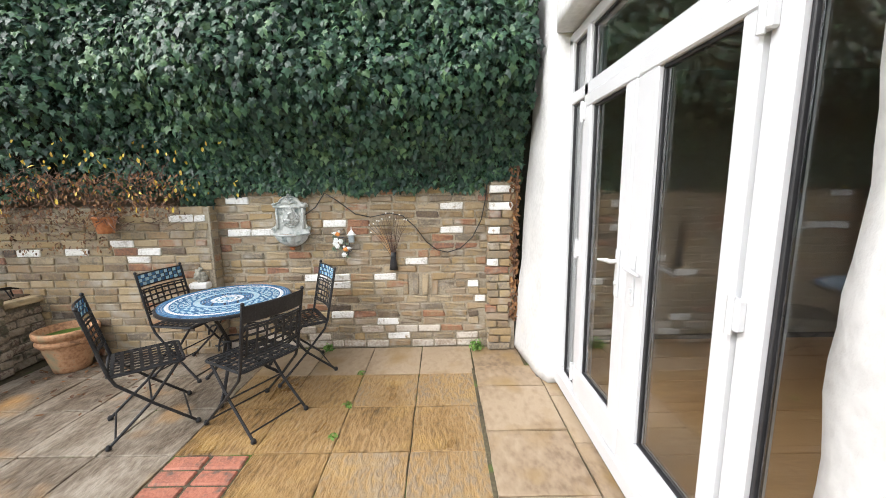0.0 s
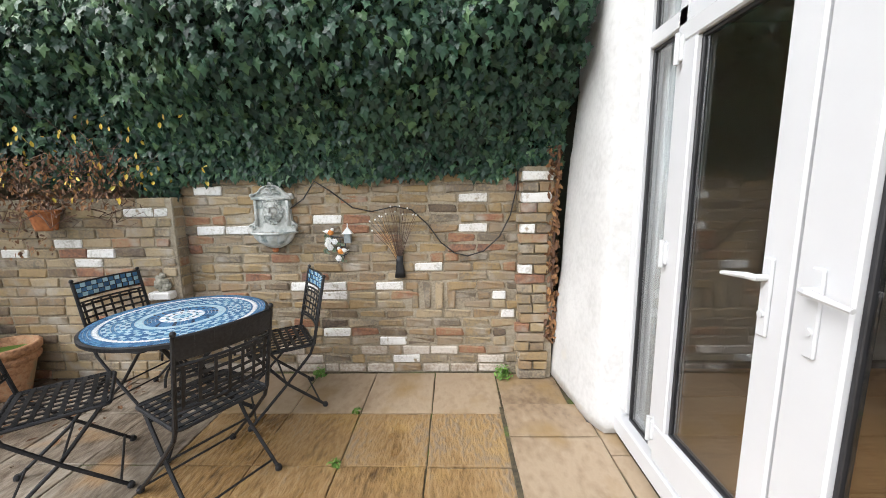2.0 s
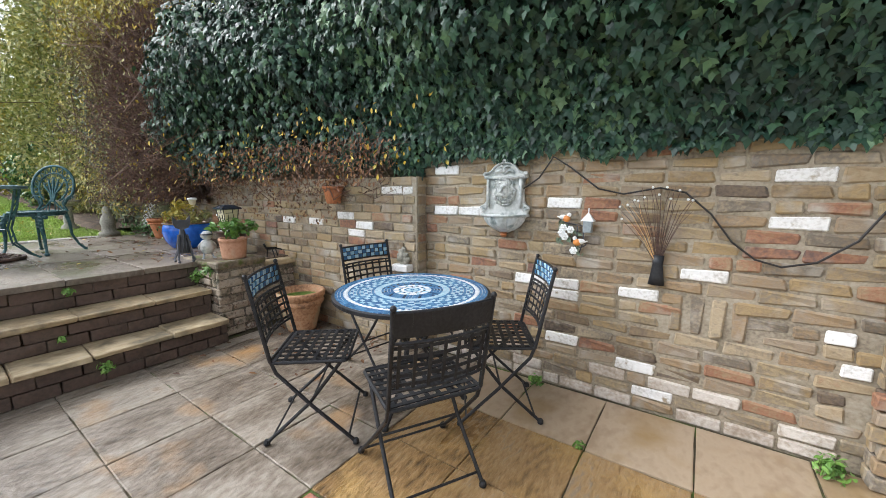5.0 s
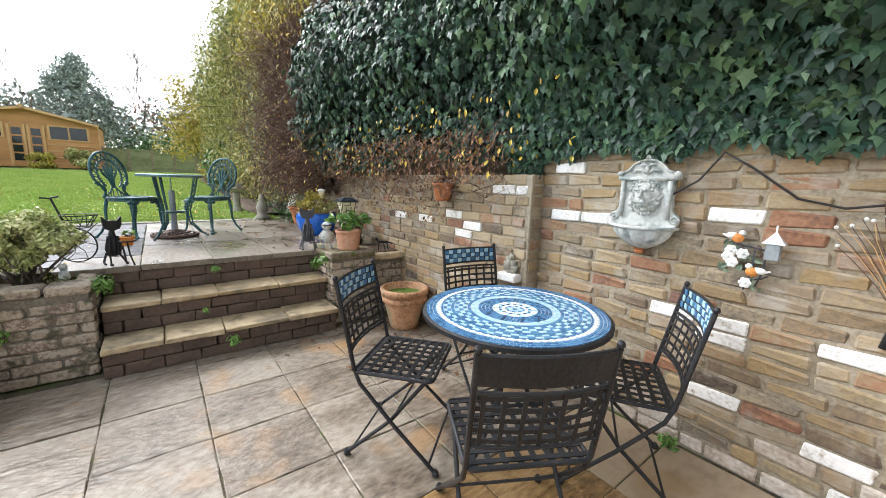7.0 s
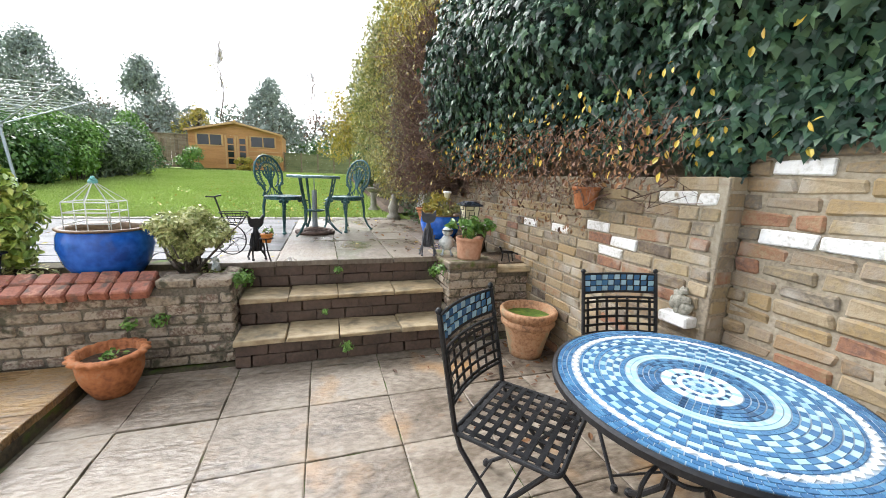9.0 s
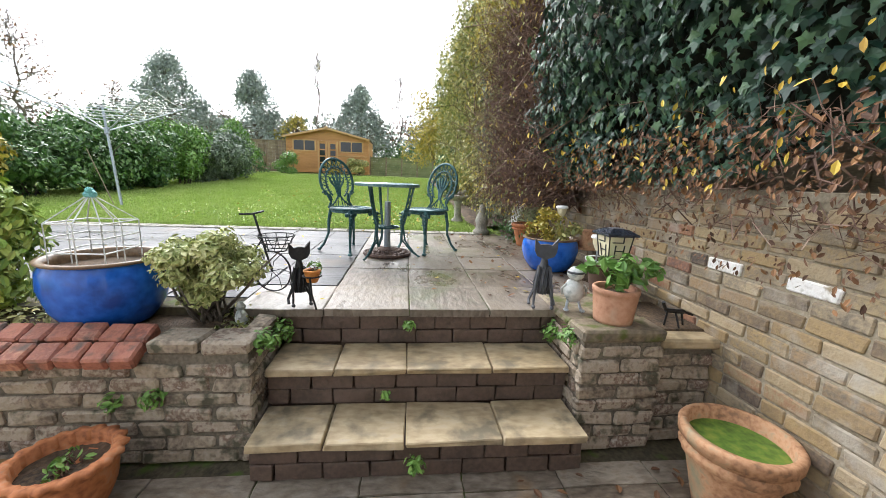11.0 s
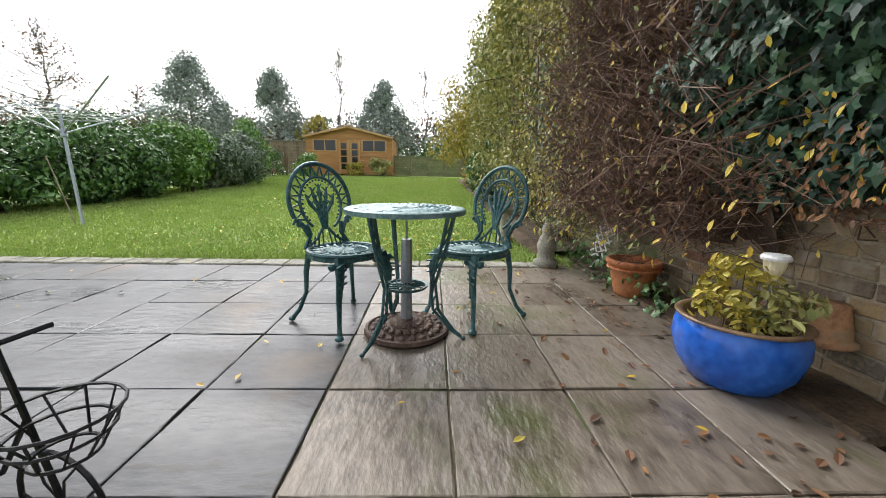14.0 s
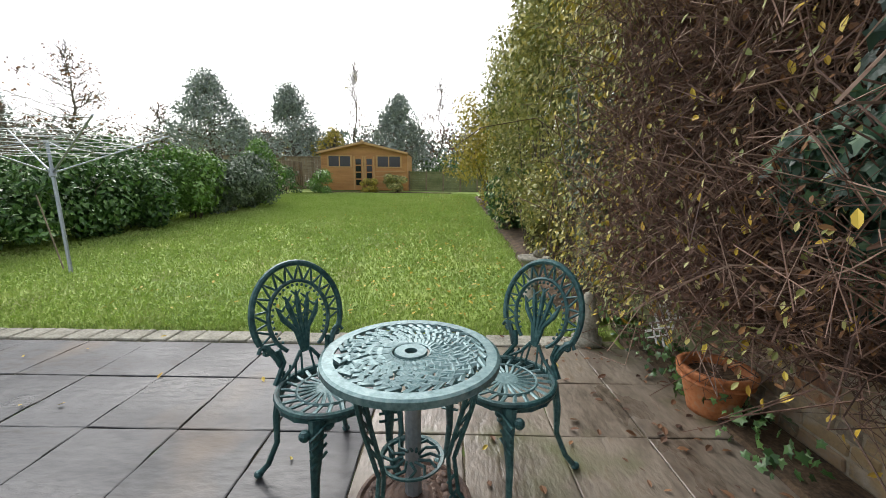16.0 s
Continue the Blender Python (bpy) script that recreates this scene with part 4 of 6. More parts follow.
def tree(name, label, base, h, r, n, size, material, seed, bare=.25, conical=False, trunk=.14, clumps=150):
    """Tapered trunk, limbs, twigs, and a crown of leaf clumps with gaps."""
    ob = thing(name, label, "tree")
    rg = np.random.default_rng(seed)
    b = np.array(base, float)
    top = b + (rg.normal(0, .2), rg.normal(0, .2), h * .93)
    t = Shape()
    t.tube(wander(b - (0, 0, .2), top, 9, .25, rg), [trunk * (1 - .95 * i / 9) for i in range(10)], 7)
    limbs = []
    for i in range(clumps):
        f = bare + (1 - bare) * rg.random() ** .9
        w = r * ((1.08 - f) / (1 - bare) if conical else math.sin(math.pi * min(1, .18 + .8 * (f - bare) / (1 - bare))))
        a = rg.uniform(0, 6.283)
        s0 = b + (top - b) * f * .9
        e = s0 + (math.cos(a) * w * rg.uniform(.5, 1), math.sin(a) * w * rg.uniform(.5, 1), h * .08 * rg.uniform(.2, 1.6))
        t.tube(wander(s0, e, 4, .15, rg), [trunk * .3 * (1 - f * .6), trunk * .22 * (1 - f * .6), .02, .014, .008], 4, cap=False)
        limbs.append(e)
        if n < 600:
            for _ in range(5):
                g = e + (rg.normal(0, .5), rg.normal(0, .5), rg.uniform(.1, 1.0))
                t.tube(wander(s0 + (e - s0) * rg.uniform(.3, 1), g, 3, .06, rg), [.016, .012, .009, .005], 3, cap=False)
    part("trunk", t, M_BARK, ob)
    if n:
        cl = [(*e, r * rg.uniform(.10, .22), r * rg.uniform(.10, .22), r * rg.uniform(.12, .26)) for e in limbs]
        pts, d = clump_points(cl, n, seed + 1, .3)
        leaves("crown", pts, d + (0, 0, .3), size, material, ob, DIAMOND, .2, seed + 2)["kind"] = "stuff"
    return ob


G = "hedge along the lawn"
for k, (x, y, rx, ry, rz, m_, lab) in enumerate((
        (-7.5, -4.2, .9, .9, .68, M_GOLD, "yellow-green spotted laurel bush"), (-8.8, -4.0, .95, 1.0, .76, M_LAUREL, "glossy green laurel hedge bush"),
        (-10.1, -3.85, .95, 1.0, .82, M_LAUREL, "glossy green laurel hedge bush"), (-11.4, -3.55, .95, 1.0, .84, M_LAUREL, "glossy green laurel hedge bush"),
        (-12.8, -3.45, .9, 1.0, .98, M_FRESH, "light green glossy hedge bush"), (-14.2, -3.4, 1.0, 1.0, .88, M_GREYLEAF, "grey-green variegated hedge bush"),
        (-15.5, -3.5, .9, .95, .86, M_GREYLEAF, "grey-green variegated hedge bush"), (-16.7, -3.7, .75, .85, 1.05, M_FRESH, "light green upright hedge bush"),
        (-12.5, -5.3, 1.2, 1.2, 1.1, M_LAUREL, "tall dark green laurel bush"), (-9.5, -5.5, 1.3, 1.2, .95, M_LAUREL, "tall dark green laurel bush"))):
    z = ground_z(x) + rz - .05
    shrub("hedge_bush", lab, (x, y, z), (rx, ry, rz), 6500, None, .115, m_, 100 + k, clumps=30, group=G)
for k, (x, y, r, m_) in enumerate(((-21.0, -4.7, .8, M_LAUREL), (-21.8, -3.2, .65, M_FRESH), (-22.6, -1.0, .45, M_GOLD), (-22.6, .4, .55, M_OLIVE), (-19.5, -5.8, 1.0, M_GREYLEAF))):
    shrub("low_bush", "low green bush near the summerhouse", (x, y, ground_z(x) + r * .85), (r * 1.2, r * 1.2, r), 1500, None, .13, m_, 130 + k, clumps=12)
R = "shrubs along the fence"
for k, (x, y, rx, ry, rz, m_, lab, n) in enumerate((
        (-7.3, 5.0, .75, .7, 1.5, M_GREYLEAF, "grey-leaved shrub with pale seed heads", 6500), (-8.7, 4.9, 1.0, 1.05, 2.6, M_OLIVE, "olive-green autumn border shrub", 11000),
        (-10.4, 4.9, 1.2, 1.15, 2.9, M_OLIVE, "olive-green autumn border shrub", 12000), (-12.6, 4.95, 1.4, 1.25, 2.7, M_OLIVE, "tall yellowing autumn border shrub", 11000),
        (-15.2, 4.7, 1.4, 1.5, 2.1, M_GOLD, "golden-leaved autumn border shrub", 7000), (-18.0, 4.7, 1.6, 1.7, 2.1, M_GOLD, "golden-leaved autumn border shrub", 6000),
        (-11.6, 4.5, .8, .6, .8, M_LAUREL, "low dark green border shrub", 3500), (-9.4, 4.6, .6, .5, .75, M_OLIVE, "low olive-green border shrub", 2500),
        (-7.0, 6.2, 1.5, .8, 2.0, M_OLIVE, "tall olive-green border shrub", 6000), (-4.9, 6.2, 1.7, .7, 2.1, M_GOLD, "tall yellow-leaved border shrub", 6000))):
    shrub("border_shrub", lab, (x, y, ground_z(x) + rz * .95), (rx, ry, rz), n, None, .085 if x > -14 else .12, m_, 160 + k, clumps=34, stems=9, csize=(.18, .36), group=R)
ftree = [
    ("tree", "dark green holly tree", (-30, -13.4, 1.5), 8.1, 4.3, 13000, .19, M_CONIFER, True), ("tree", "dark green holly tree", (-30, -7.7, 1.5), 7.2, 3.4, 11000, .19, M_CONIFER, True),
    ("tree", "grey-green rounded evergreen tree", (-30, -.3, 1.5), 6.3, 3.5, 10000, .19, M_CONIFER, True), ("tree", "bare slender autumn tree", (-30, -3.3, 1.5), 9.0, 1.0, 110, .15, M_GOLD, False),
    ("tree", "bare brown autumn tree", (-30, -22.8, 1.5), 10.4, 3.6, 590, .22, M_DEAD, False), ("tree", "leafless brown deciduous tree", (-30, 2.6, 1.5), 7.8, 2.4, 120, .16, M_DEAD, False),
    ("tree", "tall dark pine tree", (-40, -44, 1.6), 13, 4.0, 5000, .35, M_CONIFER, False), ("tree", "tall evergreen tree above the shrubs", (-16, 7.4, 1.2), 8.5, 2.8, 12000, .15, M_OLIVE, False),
    ("tree", "tall evergreen tree above the shrubs", (-11.5, 6.9, 1.0), 8.0, 2.6, 11000, .12, M_OLIVE, False),
    ("tree", "small yellow-leaved autumn tree", (-30, -4.9, 1.5), 4.2, 1.6, 2500, .17, M_GOLD, False), ("tree", "leafless brown deciduous tree", (-30, -17.0, 1.6), 6.0, 2.0, 200, .18, M_DEAD, False)]
for k, (x, y, h) in enumerate(((-37, -36, 7.5), (-39, -22, 6.0), (-40, -14, 5.6), (-38, -9.5, 5.4), (-41, 6.5, 7.5), (-36, 9.5, 7.5), (-42, -1.5, 5.6), (-35, -50, 8))):
    ftree.append(("tree", "leafless hazy brown deciduous tree", (x, y, 1.6), h, 3.0, 420, .2, (M_DEAD, M_GOLD)[k % 2], False))
for k, (nm, lab, b, h, r, n, sz, m_, con) in enumerate(ftree):
    tree(nm, lab, b, h, r, n, sz, m_, 200 + 3 * k, conical=con, bare=.12 if con else .25, trunk=.09 if n < 300 else .14, clumps=40 if n < 300 else (80 if n < 600 else 150))
cl = []
rg = np.random.default_rng(77)
for k in range(230):
    a = -70 + 100 * rg.random()
    cl.append((-44 - 10 * rg.random(), a, 2 + rg.uniform(0, 5.5), rg.uniform(1.5, 3), rg.uniform(1.5, 3.5), rg.uniform(1, 2.4)))
p, d = clump_points(cl, 26000, 78, .4)
far = thing("tree_line", "distant dark line of trees and hedges", "trees", kind="stuff")
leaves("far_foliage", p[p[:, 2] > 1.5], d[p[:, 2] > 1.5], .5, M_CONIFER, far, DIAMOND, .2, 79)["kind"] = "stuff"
p, d = clump_points([(-40 - 3 * rg.random(), -60 + 1.1 * k, 3.2 + 3.5 * rg.random(), 1.6, 1.6, 1.6) for k in range(80)], 9000, 83, .2)
leaves("far_twigs", p, d, .34, M_TWIG, far, DIAMOND, .6, 84)["kind"] = "stuff"
p, d = clump_points([(-30 + .4 * k, 1.4 + .9 * k, 2.6, 1.2, 1.0, 1.3) for k in range(5)], 5000, 81, .5)
leaves("dark_hedge", p, d, .18, M_LAUREL, far, DIAMOND, .2, 82)["kind"] = "stuff"

# ---- lawn details ----
rg = np.random.default_rng(90)
n = 150000
x = -6.22 - 16.0 * rg.random(n) ** 1.5
y = rg.uniform(-4.6, 4.5, n)
zz = np.array([ground_z(a) for a in x])
gl = thing("grass", "short green lawn grass", "grass", kind="stuff")
leaves("grass_blades", np.column_stack([x, y, zz + .018]), np.tile((0, 0, .15), (n, 1)) + rg.normal(0, .7, (n, 3)) * (1, 1, 0), .03 + .0035 * (-x - 6), M_BLADE, gl, DIAMOND, 1.4, 91, .15)["kind"] = "stuff"
n = 750
x = -6.5 - 14 * rg.random(n) ** 1.3
y = np.clip(3.9 - np.abs(rg.normal(0, 2.0, n)), -4, 4.4)
fl_ = thing("fallen_leaves", "scattered fallen yellow and brown leaves", "leaves", kind="stuff")
leaves("lawn_leaves", np.column_stack([x, y, [ground_z(a) + .045 for a in x]]), np.tile((0, 0, 1), (n, 1)), .055, M_YELLOW, fl_, OVAL, 0, 92, .3)["kind"] = "stuff"
n = 150
x, y = rg.uniform(-6.2, -3.0, n), 4.55 - np.abs(rg.normal(0, .55, n))
leaves("terrace_leaves", np.column_stack([x, y, np.full(n, T + .012)]), np.tile((0, 0, 1), (n, 1)), .05, M_DEAD, fl_, OVAL, 0, 93, .2)["kind"] = "stuff"
n = 110
x, y = rg.uniform(-2.35, -1.1, n), 4.86 - np.abs(rg.normal(0, .5, n))
leaves("patio_leaves", np.column_stack([x, y, np.full(n, .014)]), np.tile((0, 0, 1), (n, 1)), .05, M_DEAD, fl_, OVAL, 0, 94, .2)["kind"] = "stuff"
n = 55
x, y = rg.uniform(-6.2, -2.9, n), rg.uniform(-1.5, 4.2, n)
leaves("terrace_leaves", np.column_stack([x, y, np.full(n, T + .012)]), np.tile((0, 0, 1), (n, 1)), .045, M_YELLOW, fl_, OVAL, 0, 95, .2)["kind"] = "stuff"

# ---- summerhouse ----
sh = thing("summerhouse", "orange-stained timber summerhouse with a felt roof", "summerhouse", pose(-24, -1.5, 1.5))
SW, SD, SH, SA = 2.35, 2.6, 1.98, 2.52
s = Shape()
for k in range(15):
    z = .07 + .132 * k
    s.box((-.01, 0, z), (.022, 2 * SW, .126), .003)
    s.box((-SD / 2, SW, z), (SD, .022, .126), .003)
    s.box((-SD / 2, -SW, z), (SD, .022, .126), .003)
    s.box((-SD, 0, z), (.022, 2 * SW, .126), .003)
part("cladding", s, M_SHED, sh)
s = Shape()
s.put([(.0, -SW, SH), (.0, SW, SH), (.0, 0, SA), (-.03, -SW, SH), (-.03, SW, SH), (-.03, 0, SA)], [(0, 1, 2), (5, 4, 3), (0, 3, 4, 1), (1, 4, 5, 2), (2, 5, 3, 0)])
part("gable", s, M_SHED, sh)
for sg in (-1, 1):
    s = Shape()
    a = math.atan2(SA - SH, SW)
    s.box((-SD / 2 + .1, sg * SW * .5, (SA + SH) / 2 + .05), (SD + .5, math.hypot(SW, SA - SH) + .22, .04), .006, Matrix.Translation((0, sg * SW * .5, (SA + SH) / 2)) @ Matrix.Rotation(-sg * a, 4, "X") @ Matrix.Translation((0, -sg * SW * .5, -(SA + SH) / 2)))
    part("roof_slope", s, M_FELT, sh)
    s = Shape().box((.36, sg * SW * .5, (SA + SH) / 2 + .0), (.025, math.hypot(SW, SA - SH) + .2, .1), .004, Matrix.Translation((0, sg * SW * .5, (SA + SH) / 2)) @ Matrix.Rotation(-sg * a, 4, "X") @ Matrix.Translation((0, -sg * SW * .5, -(SA + SH) / 2)))
    part("bargeboard", s, M_SHEDT, sh)
part("finial", Shape().box((.38, 0, SA + .05), (.03, .12, .14), .005), M_SHEDT, sh)
for y0 in (-.58, .02):
    d = part("door", Shape().box((.02, y0 + .28, .93), (.035, .56, 1.80), .004), M_SHED, sh)
    for k in range(4):
        part("window_pane", Shape().box((.04, y0 + .28, .42 + .37 * k), (.012, .30, .30), .003), M_DARKGLASS, d)
    tr = Shape()
    for yy in (y0 + .04, y0 + .52):
        tr.box((.042, yy, .93), (.02, .08, 1.8), .003)
    part("door_stile", tr, M_SHEDT, d)
for y0, y1 in ((-1.95, -.72), (.72, 2.0)):
    w = part("window", Shape().box((.015, (y0 + y1) / 2, 1.55), (.03, y1 - y0 + .12, .66), .004), M_SHEDT, sh)
    n = 2
    for k in range(n):
        ww = (y1 - y0) / n
        part("pane", Shape().box((.032, y0 + ww * (k + .5), 1.55), (.012, ww - .06, .54), .003), M_DARKGLASS, w)
for k in range(4):
    part("trim_board", Shape().box((.02, 1.38, .18 + .28 * k), (.02, 1.75, .05), .003), M_SHEDT, sh)

gf = thing("garden_fence", "green-stained close-board fence beside the summerhouse", "fence", kind="structure")
s = Shape()
for k in range(9):
    for j in range(6):
        s.box((-24.5, 1.4 + .95 * j, 1.5 + .125 * k), (.02 + .01 * (k % 2), .94, .12), .004)
part("slats", s, M_FENCEG, gf)["kind"] = "stuff"
for j in range(7):
    part("post", Shape().box((-24.46, .93 + .95 * j, 1.95), (.08, .08, 1.3), .006), M_FENCE, gf)
wf = thing("side_fence", "brown wooden fence behind the hedge", "fence", kind="structure")
s = Shape()
for k in range(110):
    s.box((-4 - .2 * k, -8.9 + .03 * k, ground_z(-4 - .2 * k) + .8), (.19, .02, 1.6 + .02 * (k % 3)), .004)
part("boards", s, M_FENCE, wf)["kind"] = "stuff"
s = Shape()
for k in range(34):
    s.box((-26.5, -4.0 - .2 * k, 2.45), (.02, .19, 2.0), .004)
part("boards", s, M_FENCE, wf)["kind"] = "stuff"
part("rail", Shape().box((-26.45, -7.3, 3.42), (.06, 6.8, .06), .004), M_FENCE, wf)
# bare earth border under the shrubs and before the summerhouse
bd = Shape()
bx_ = [-6.45 - .6 * k for k in range(24)]
by_ = (4.2, 4.35, 4.8, 5.6, 6.6)
bd.put([(x, y + .15 * noise.noise(Vector((x, 0, 3))), ground_z(x) + (.0 if j == 0 else .07) + .03 * noise.noise(Vector((x * 2, y * 2, 0)))) for x in bx_ for j, y in enumerate(by_)],
       [[i * 5 + j, i * 5 + j + 1, (i + 1) * 5 + j + 1, (i + 1) * 5 + j] for i in range(23) for j in range(4)])
bd.box((-5.0, 4.74, T - .02), (2.9, .30, .09), .02, jit=.01, rng=rb)
bd.box((-22.9, -.2, 1.33), (1.2, 7.0, .22), .05)
tagged(part("flower_bed", bd, M_SOIL), "bare leafy soil of the border", "soil", kind="structure")


# ---- mosaic table and folding chairs on the lower patio ----
def strip(s, a, b, w, t, up=(0, 0, 1)):
    """A flat bar from a to b, w wide and t thick."""
    a, b, up = Vector(a), Vector(b), Vector(up)
    d = (b - a).normalized()
    sd = d.cross(up).normalized()
    u = sd.cross(d)
    vs = [p + sd * i * w / 2 + u * j * t / 2 for p in (a, b) for i, j in ((-1, -1), (1, -1), (1, 1), (-1, 1))]
    return s.put(vs, [(0, 1, 2, 3)[::-1], (4, 5, 6, 7), (0, 1, 5, 4), (1, 2, 6, 5), (2, 3, 7, 6), (3, 0, 4, 7)])


def folding_chair(m):
    """Black lattice bistro chair; it faces +x, its origin is on the floor under the seat's middle."""
    ch = thing("folding_chair", "black wrought-iron folding chair with blue mosaic back tiles", "chair", m, "chairs round the mosaic table")
    W = .213
    BT, BB = (-.262, .888), (-.175, .46)

    def bx(z):
        return BB[0] + (BT[0] - BB[0]) * (z - BB[1]) / (BT[1] - BB[1])
    for sg in (-1, 1):
        y = sg * W
        part("leg", Shape().tube([(bx(.47), y, .47), (-.15, y, .40), (.02, y * 1.04, .22), (.235, y * 1.08, .012)], .0095, 8), M_IRON, ch)
        part("leg", Shape().tube([(.17, y * .92, .445), (.0, y * .92, .22), (-.225, y * .96, .012)], .0095, 8), M_IRON, ch)
        for x, k in ((.235, 1.08), (-.225, .96)):
            part("foot_cap", Shape().lathe([(.012, 0), (.017, .004), (.017, .018), (.010, .03)], 10, Matrix.Translation((x, y * k, 0))), M_IRON, ch)
        part("finial", Shape().blob((BT[0] - .003, y, BT[1] + .012), (.013, .013, .014), 5), M_IRON, ch)
    part("stretcher", Shape().tube([(.20, -W * 1.07, .045), (.20, W * 1.07, .045)], .006, 6), M_IRON, ch)
    part("stretcher", Shape().tube([(-.19, -W * .95, .05), (-.19, W * .95, .05)], .006, 6), M_IRON, ch)
    part("pivot_bar", Shape().tube([(.008, -W * 1.03, .225), (.008, W * 1.03, .225)], .006, 6), M_IRON, ch)
    bf_ = Shape()
    for sg in (-1, 1):
        bf_.tube([(bx(.46), sg * W, .46), (bx(.7), sg * W, .70), (BT[0], sg * W, BT[1])], .0105, 8)
    for z in (.55, .755, .785, .882):
        bow = -.03
        bf_.tube([(bx(z) + bow * (1 - (2 * k / 6 - 1) ** 2), W * (2 * k / 6 - 1), z) for k in range(7)], .007, 6)
    part("backrest_frame", bf_, M_IRON, ch)
    lat = Shape()
    for k in range(7):
        y = W * (2 * (k + .5) / 7 - 1)
        bow = -.03 * (1 - (y / W) ** 2)
        strip(lat, (bx(.55) + bow, y, .55), (bx(.755) + bow, y, .755), .014, .004, (1, 0, 0))
    for k in range(5):
        z = .55 + .205 * (k + .5) / 5
        for j in range(6):
            y0, y1 = W * (2 * j / 6 - 1), W * (2 * (j + 1) / 6 - 1)
            strip(lat, (bx(z) - .03 * (1 - (y0 / W) ** 2) + .004, y0, z), (bx(z) - .03 * (1 - (y1 / W) ** 2) + .004, y1, z), .014, .004, (1, 0, 0))
    part("back_lattice", lat, M_IRON, ch)
    bk = Shape()
    for j in range(6):
        y0, y1 = W * (2 * j / 6 - 1), W * (2 * (j + 1) / 6 - 1)
        a = (bx(.833) - .03 * (1 - (y0 / W) ** 2) - .004, y0, .833)
        b = (bx(.833) - .03 * (1 - (y1 / W) ** 2) - .004, y1, .833)
        strip(bk, a, b, .098, .006, (1, 0, .2))
    tp = part("tile_panel", bk, M_IRON, ch)
    tl, tn, tb = Shape(), Shape(), Shape()
    nn = 11
    for i in range(3):
        for j in range(nn):
            y = W * .97 * (2 * (j + .5) / nn - 1)
            z = .789 + .090 * (i + .5) / 3
            (tl if (i + j) % 2 else (tn if (i * 5 + j * 3) % 3 else tb)).box((bx(z) - .03 * (1 - (y / W) ** 2) + .003, y, z), (.007, .031, .027), .002)
    part("pale_tile", tl, M_TILEL, tp)["kind"] = "stuff"
    part("navy_tile", tn, M_TILEB, tp)["kind"] = "stuff"
    part("blue_tile", tb, M_TILEB, tp)["kind"] = "stuff"
    sf = Shape()
    pts = []
    for cx, cy, a0 in ((.175, W - .03, 0), (-.155, W - .03, 90), (-.155, -W + .03, 180), (.175, -W + .03, 270)):
        for k in range(5):
            a = radians(a0 + 22.5 * k)
            pts.append((cx + .03 * math.cos(a), cy + .03 * math.sin(a), .455))
    sf.tube(pts + [pts[0]], .009, 8)
    part("seat_frame", sf, M_IRON, ch)
    st = Shape()
    for k in range(8):
        y = (W - .005) * (2 * (k + .5) / 8 - 1)
        strip(st, (-.185, y, .457), (.205, y, .457), .020, .004)
        x = -.185 + .39 * (k + .5) / 8
        strip(st, (x, -W + .004, .461), (x, W - .004, .461), .020, .004)
    part("seat_lattice", st, M_IRON, ch)
    return ch


for x, y, a in ((-.775, 3.82, 40), (-.055, 3.85, 151), (-.975, 4.60, -10), (-.01, 4.56, 213)):
    folding_chair(pose(x, y, .004, 0, 0, a))

mt = thing("mosaic_table", "round blue and white mosaic table on a black iron base", "table", pose(-.44, 4.265, .010))
TR = .465
part("table_rim", Shape().lathe([(.0, .690), (TR - .02, .690), (TR, .697), (TR, .716), (TR - .012, .721), (TR - .02, .719), (.0, .719)], 64), M_IRON, mt, "black iron rim")
part("grout_bed", Shape().lathe([(0, .7205), (TR - .018, .7205), (TR - .018, .7185), (0, .7185)], 64), M_GROUT, mt)
cols = {"white_tile": (Shape(), M_TILEW), "blue_tile": (Shape(), M_TILEB), "pale_tile": (Shape(), M_TILEL), "navy_tile": (Shape(), M_TILEN)}


def ring(r0, r1, n, pick, fill=.86):
    for k in range(n):
        a0, a1 = 2 * math.pi * (k + .5 - fill / 2) / n, 2 * math.pi * (k + .5 + fill / 2) / n
        p = [(r * math.cos(a), r * math.sin(a)) for r, a in ((r0 + .001, a0), (r1 - .001, a0), (r1 - .001, a1), (r0 + .001, a1))]
        cols[pick(k)][0].put([(x, y, .7195) for x, y in p] + [(x * .998, y * .998, .7235) for x, y in p], [(4, 5, 6, 7)[::-1], (0, 1, 5, 4), (1, 2, 6, 5), (2, 3, 7, 6), (3, 0, 4, 7)])


ring(.0, .014, 6, lambda k: "blue_tile")
ring(.015, .034, 10, lambda k: "pale_tile")
ring(.035, .050, 16, lambda k: "blue_tile" if k % 2 else "pale_tile")
ring(.051, .067, 22, lambda k: "white_tile")
ring(.068, .082, 26, lambda k: "navy_tile" if k % 2 else "pale_tile")
ring(.083, .112, 30, lambda k: "white_tile" if k % 3 else "pale_tile", .95)
for r, w in ((.114, 44), (.132, 50), (.150, 56), (.168, 62)):
    ring(r, r + .016, w, lambda k: "blue_tile" if k % 5 else "navy_tile", .86)
ring(.187, .205, 62, lambda k: "pale_tile", .98)
ring(.205, .222, 68, lambda k: "pale_tile", .98)
ring(.224, .240, 70, lambda k: "blue_tile", .9)
for r, o in ((.242, 0), (.264, 1), (.286, 0)):
    ring(r, r + .020, 52, lambda k, o=o: "blue_tile" if (k + o) % 2 else "pale_tile", .92)
ring(.308, .324, 84, lambda k: "blue_tile", .9)
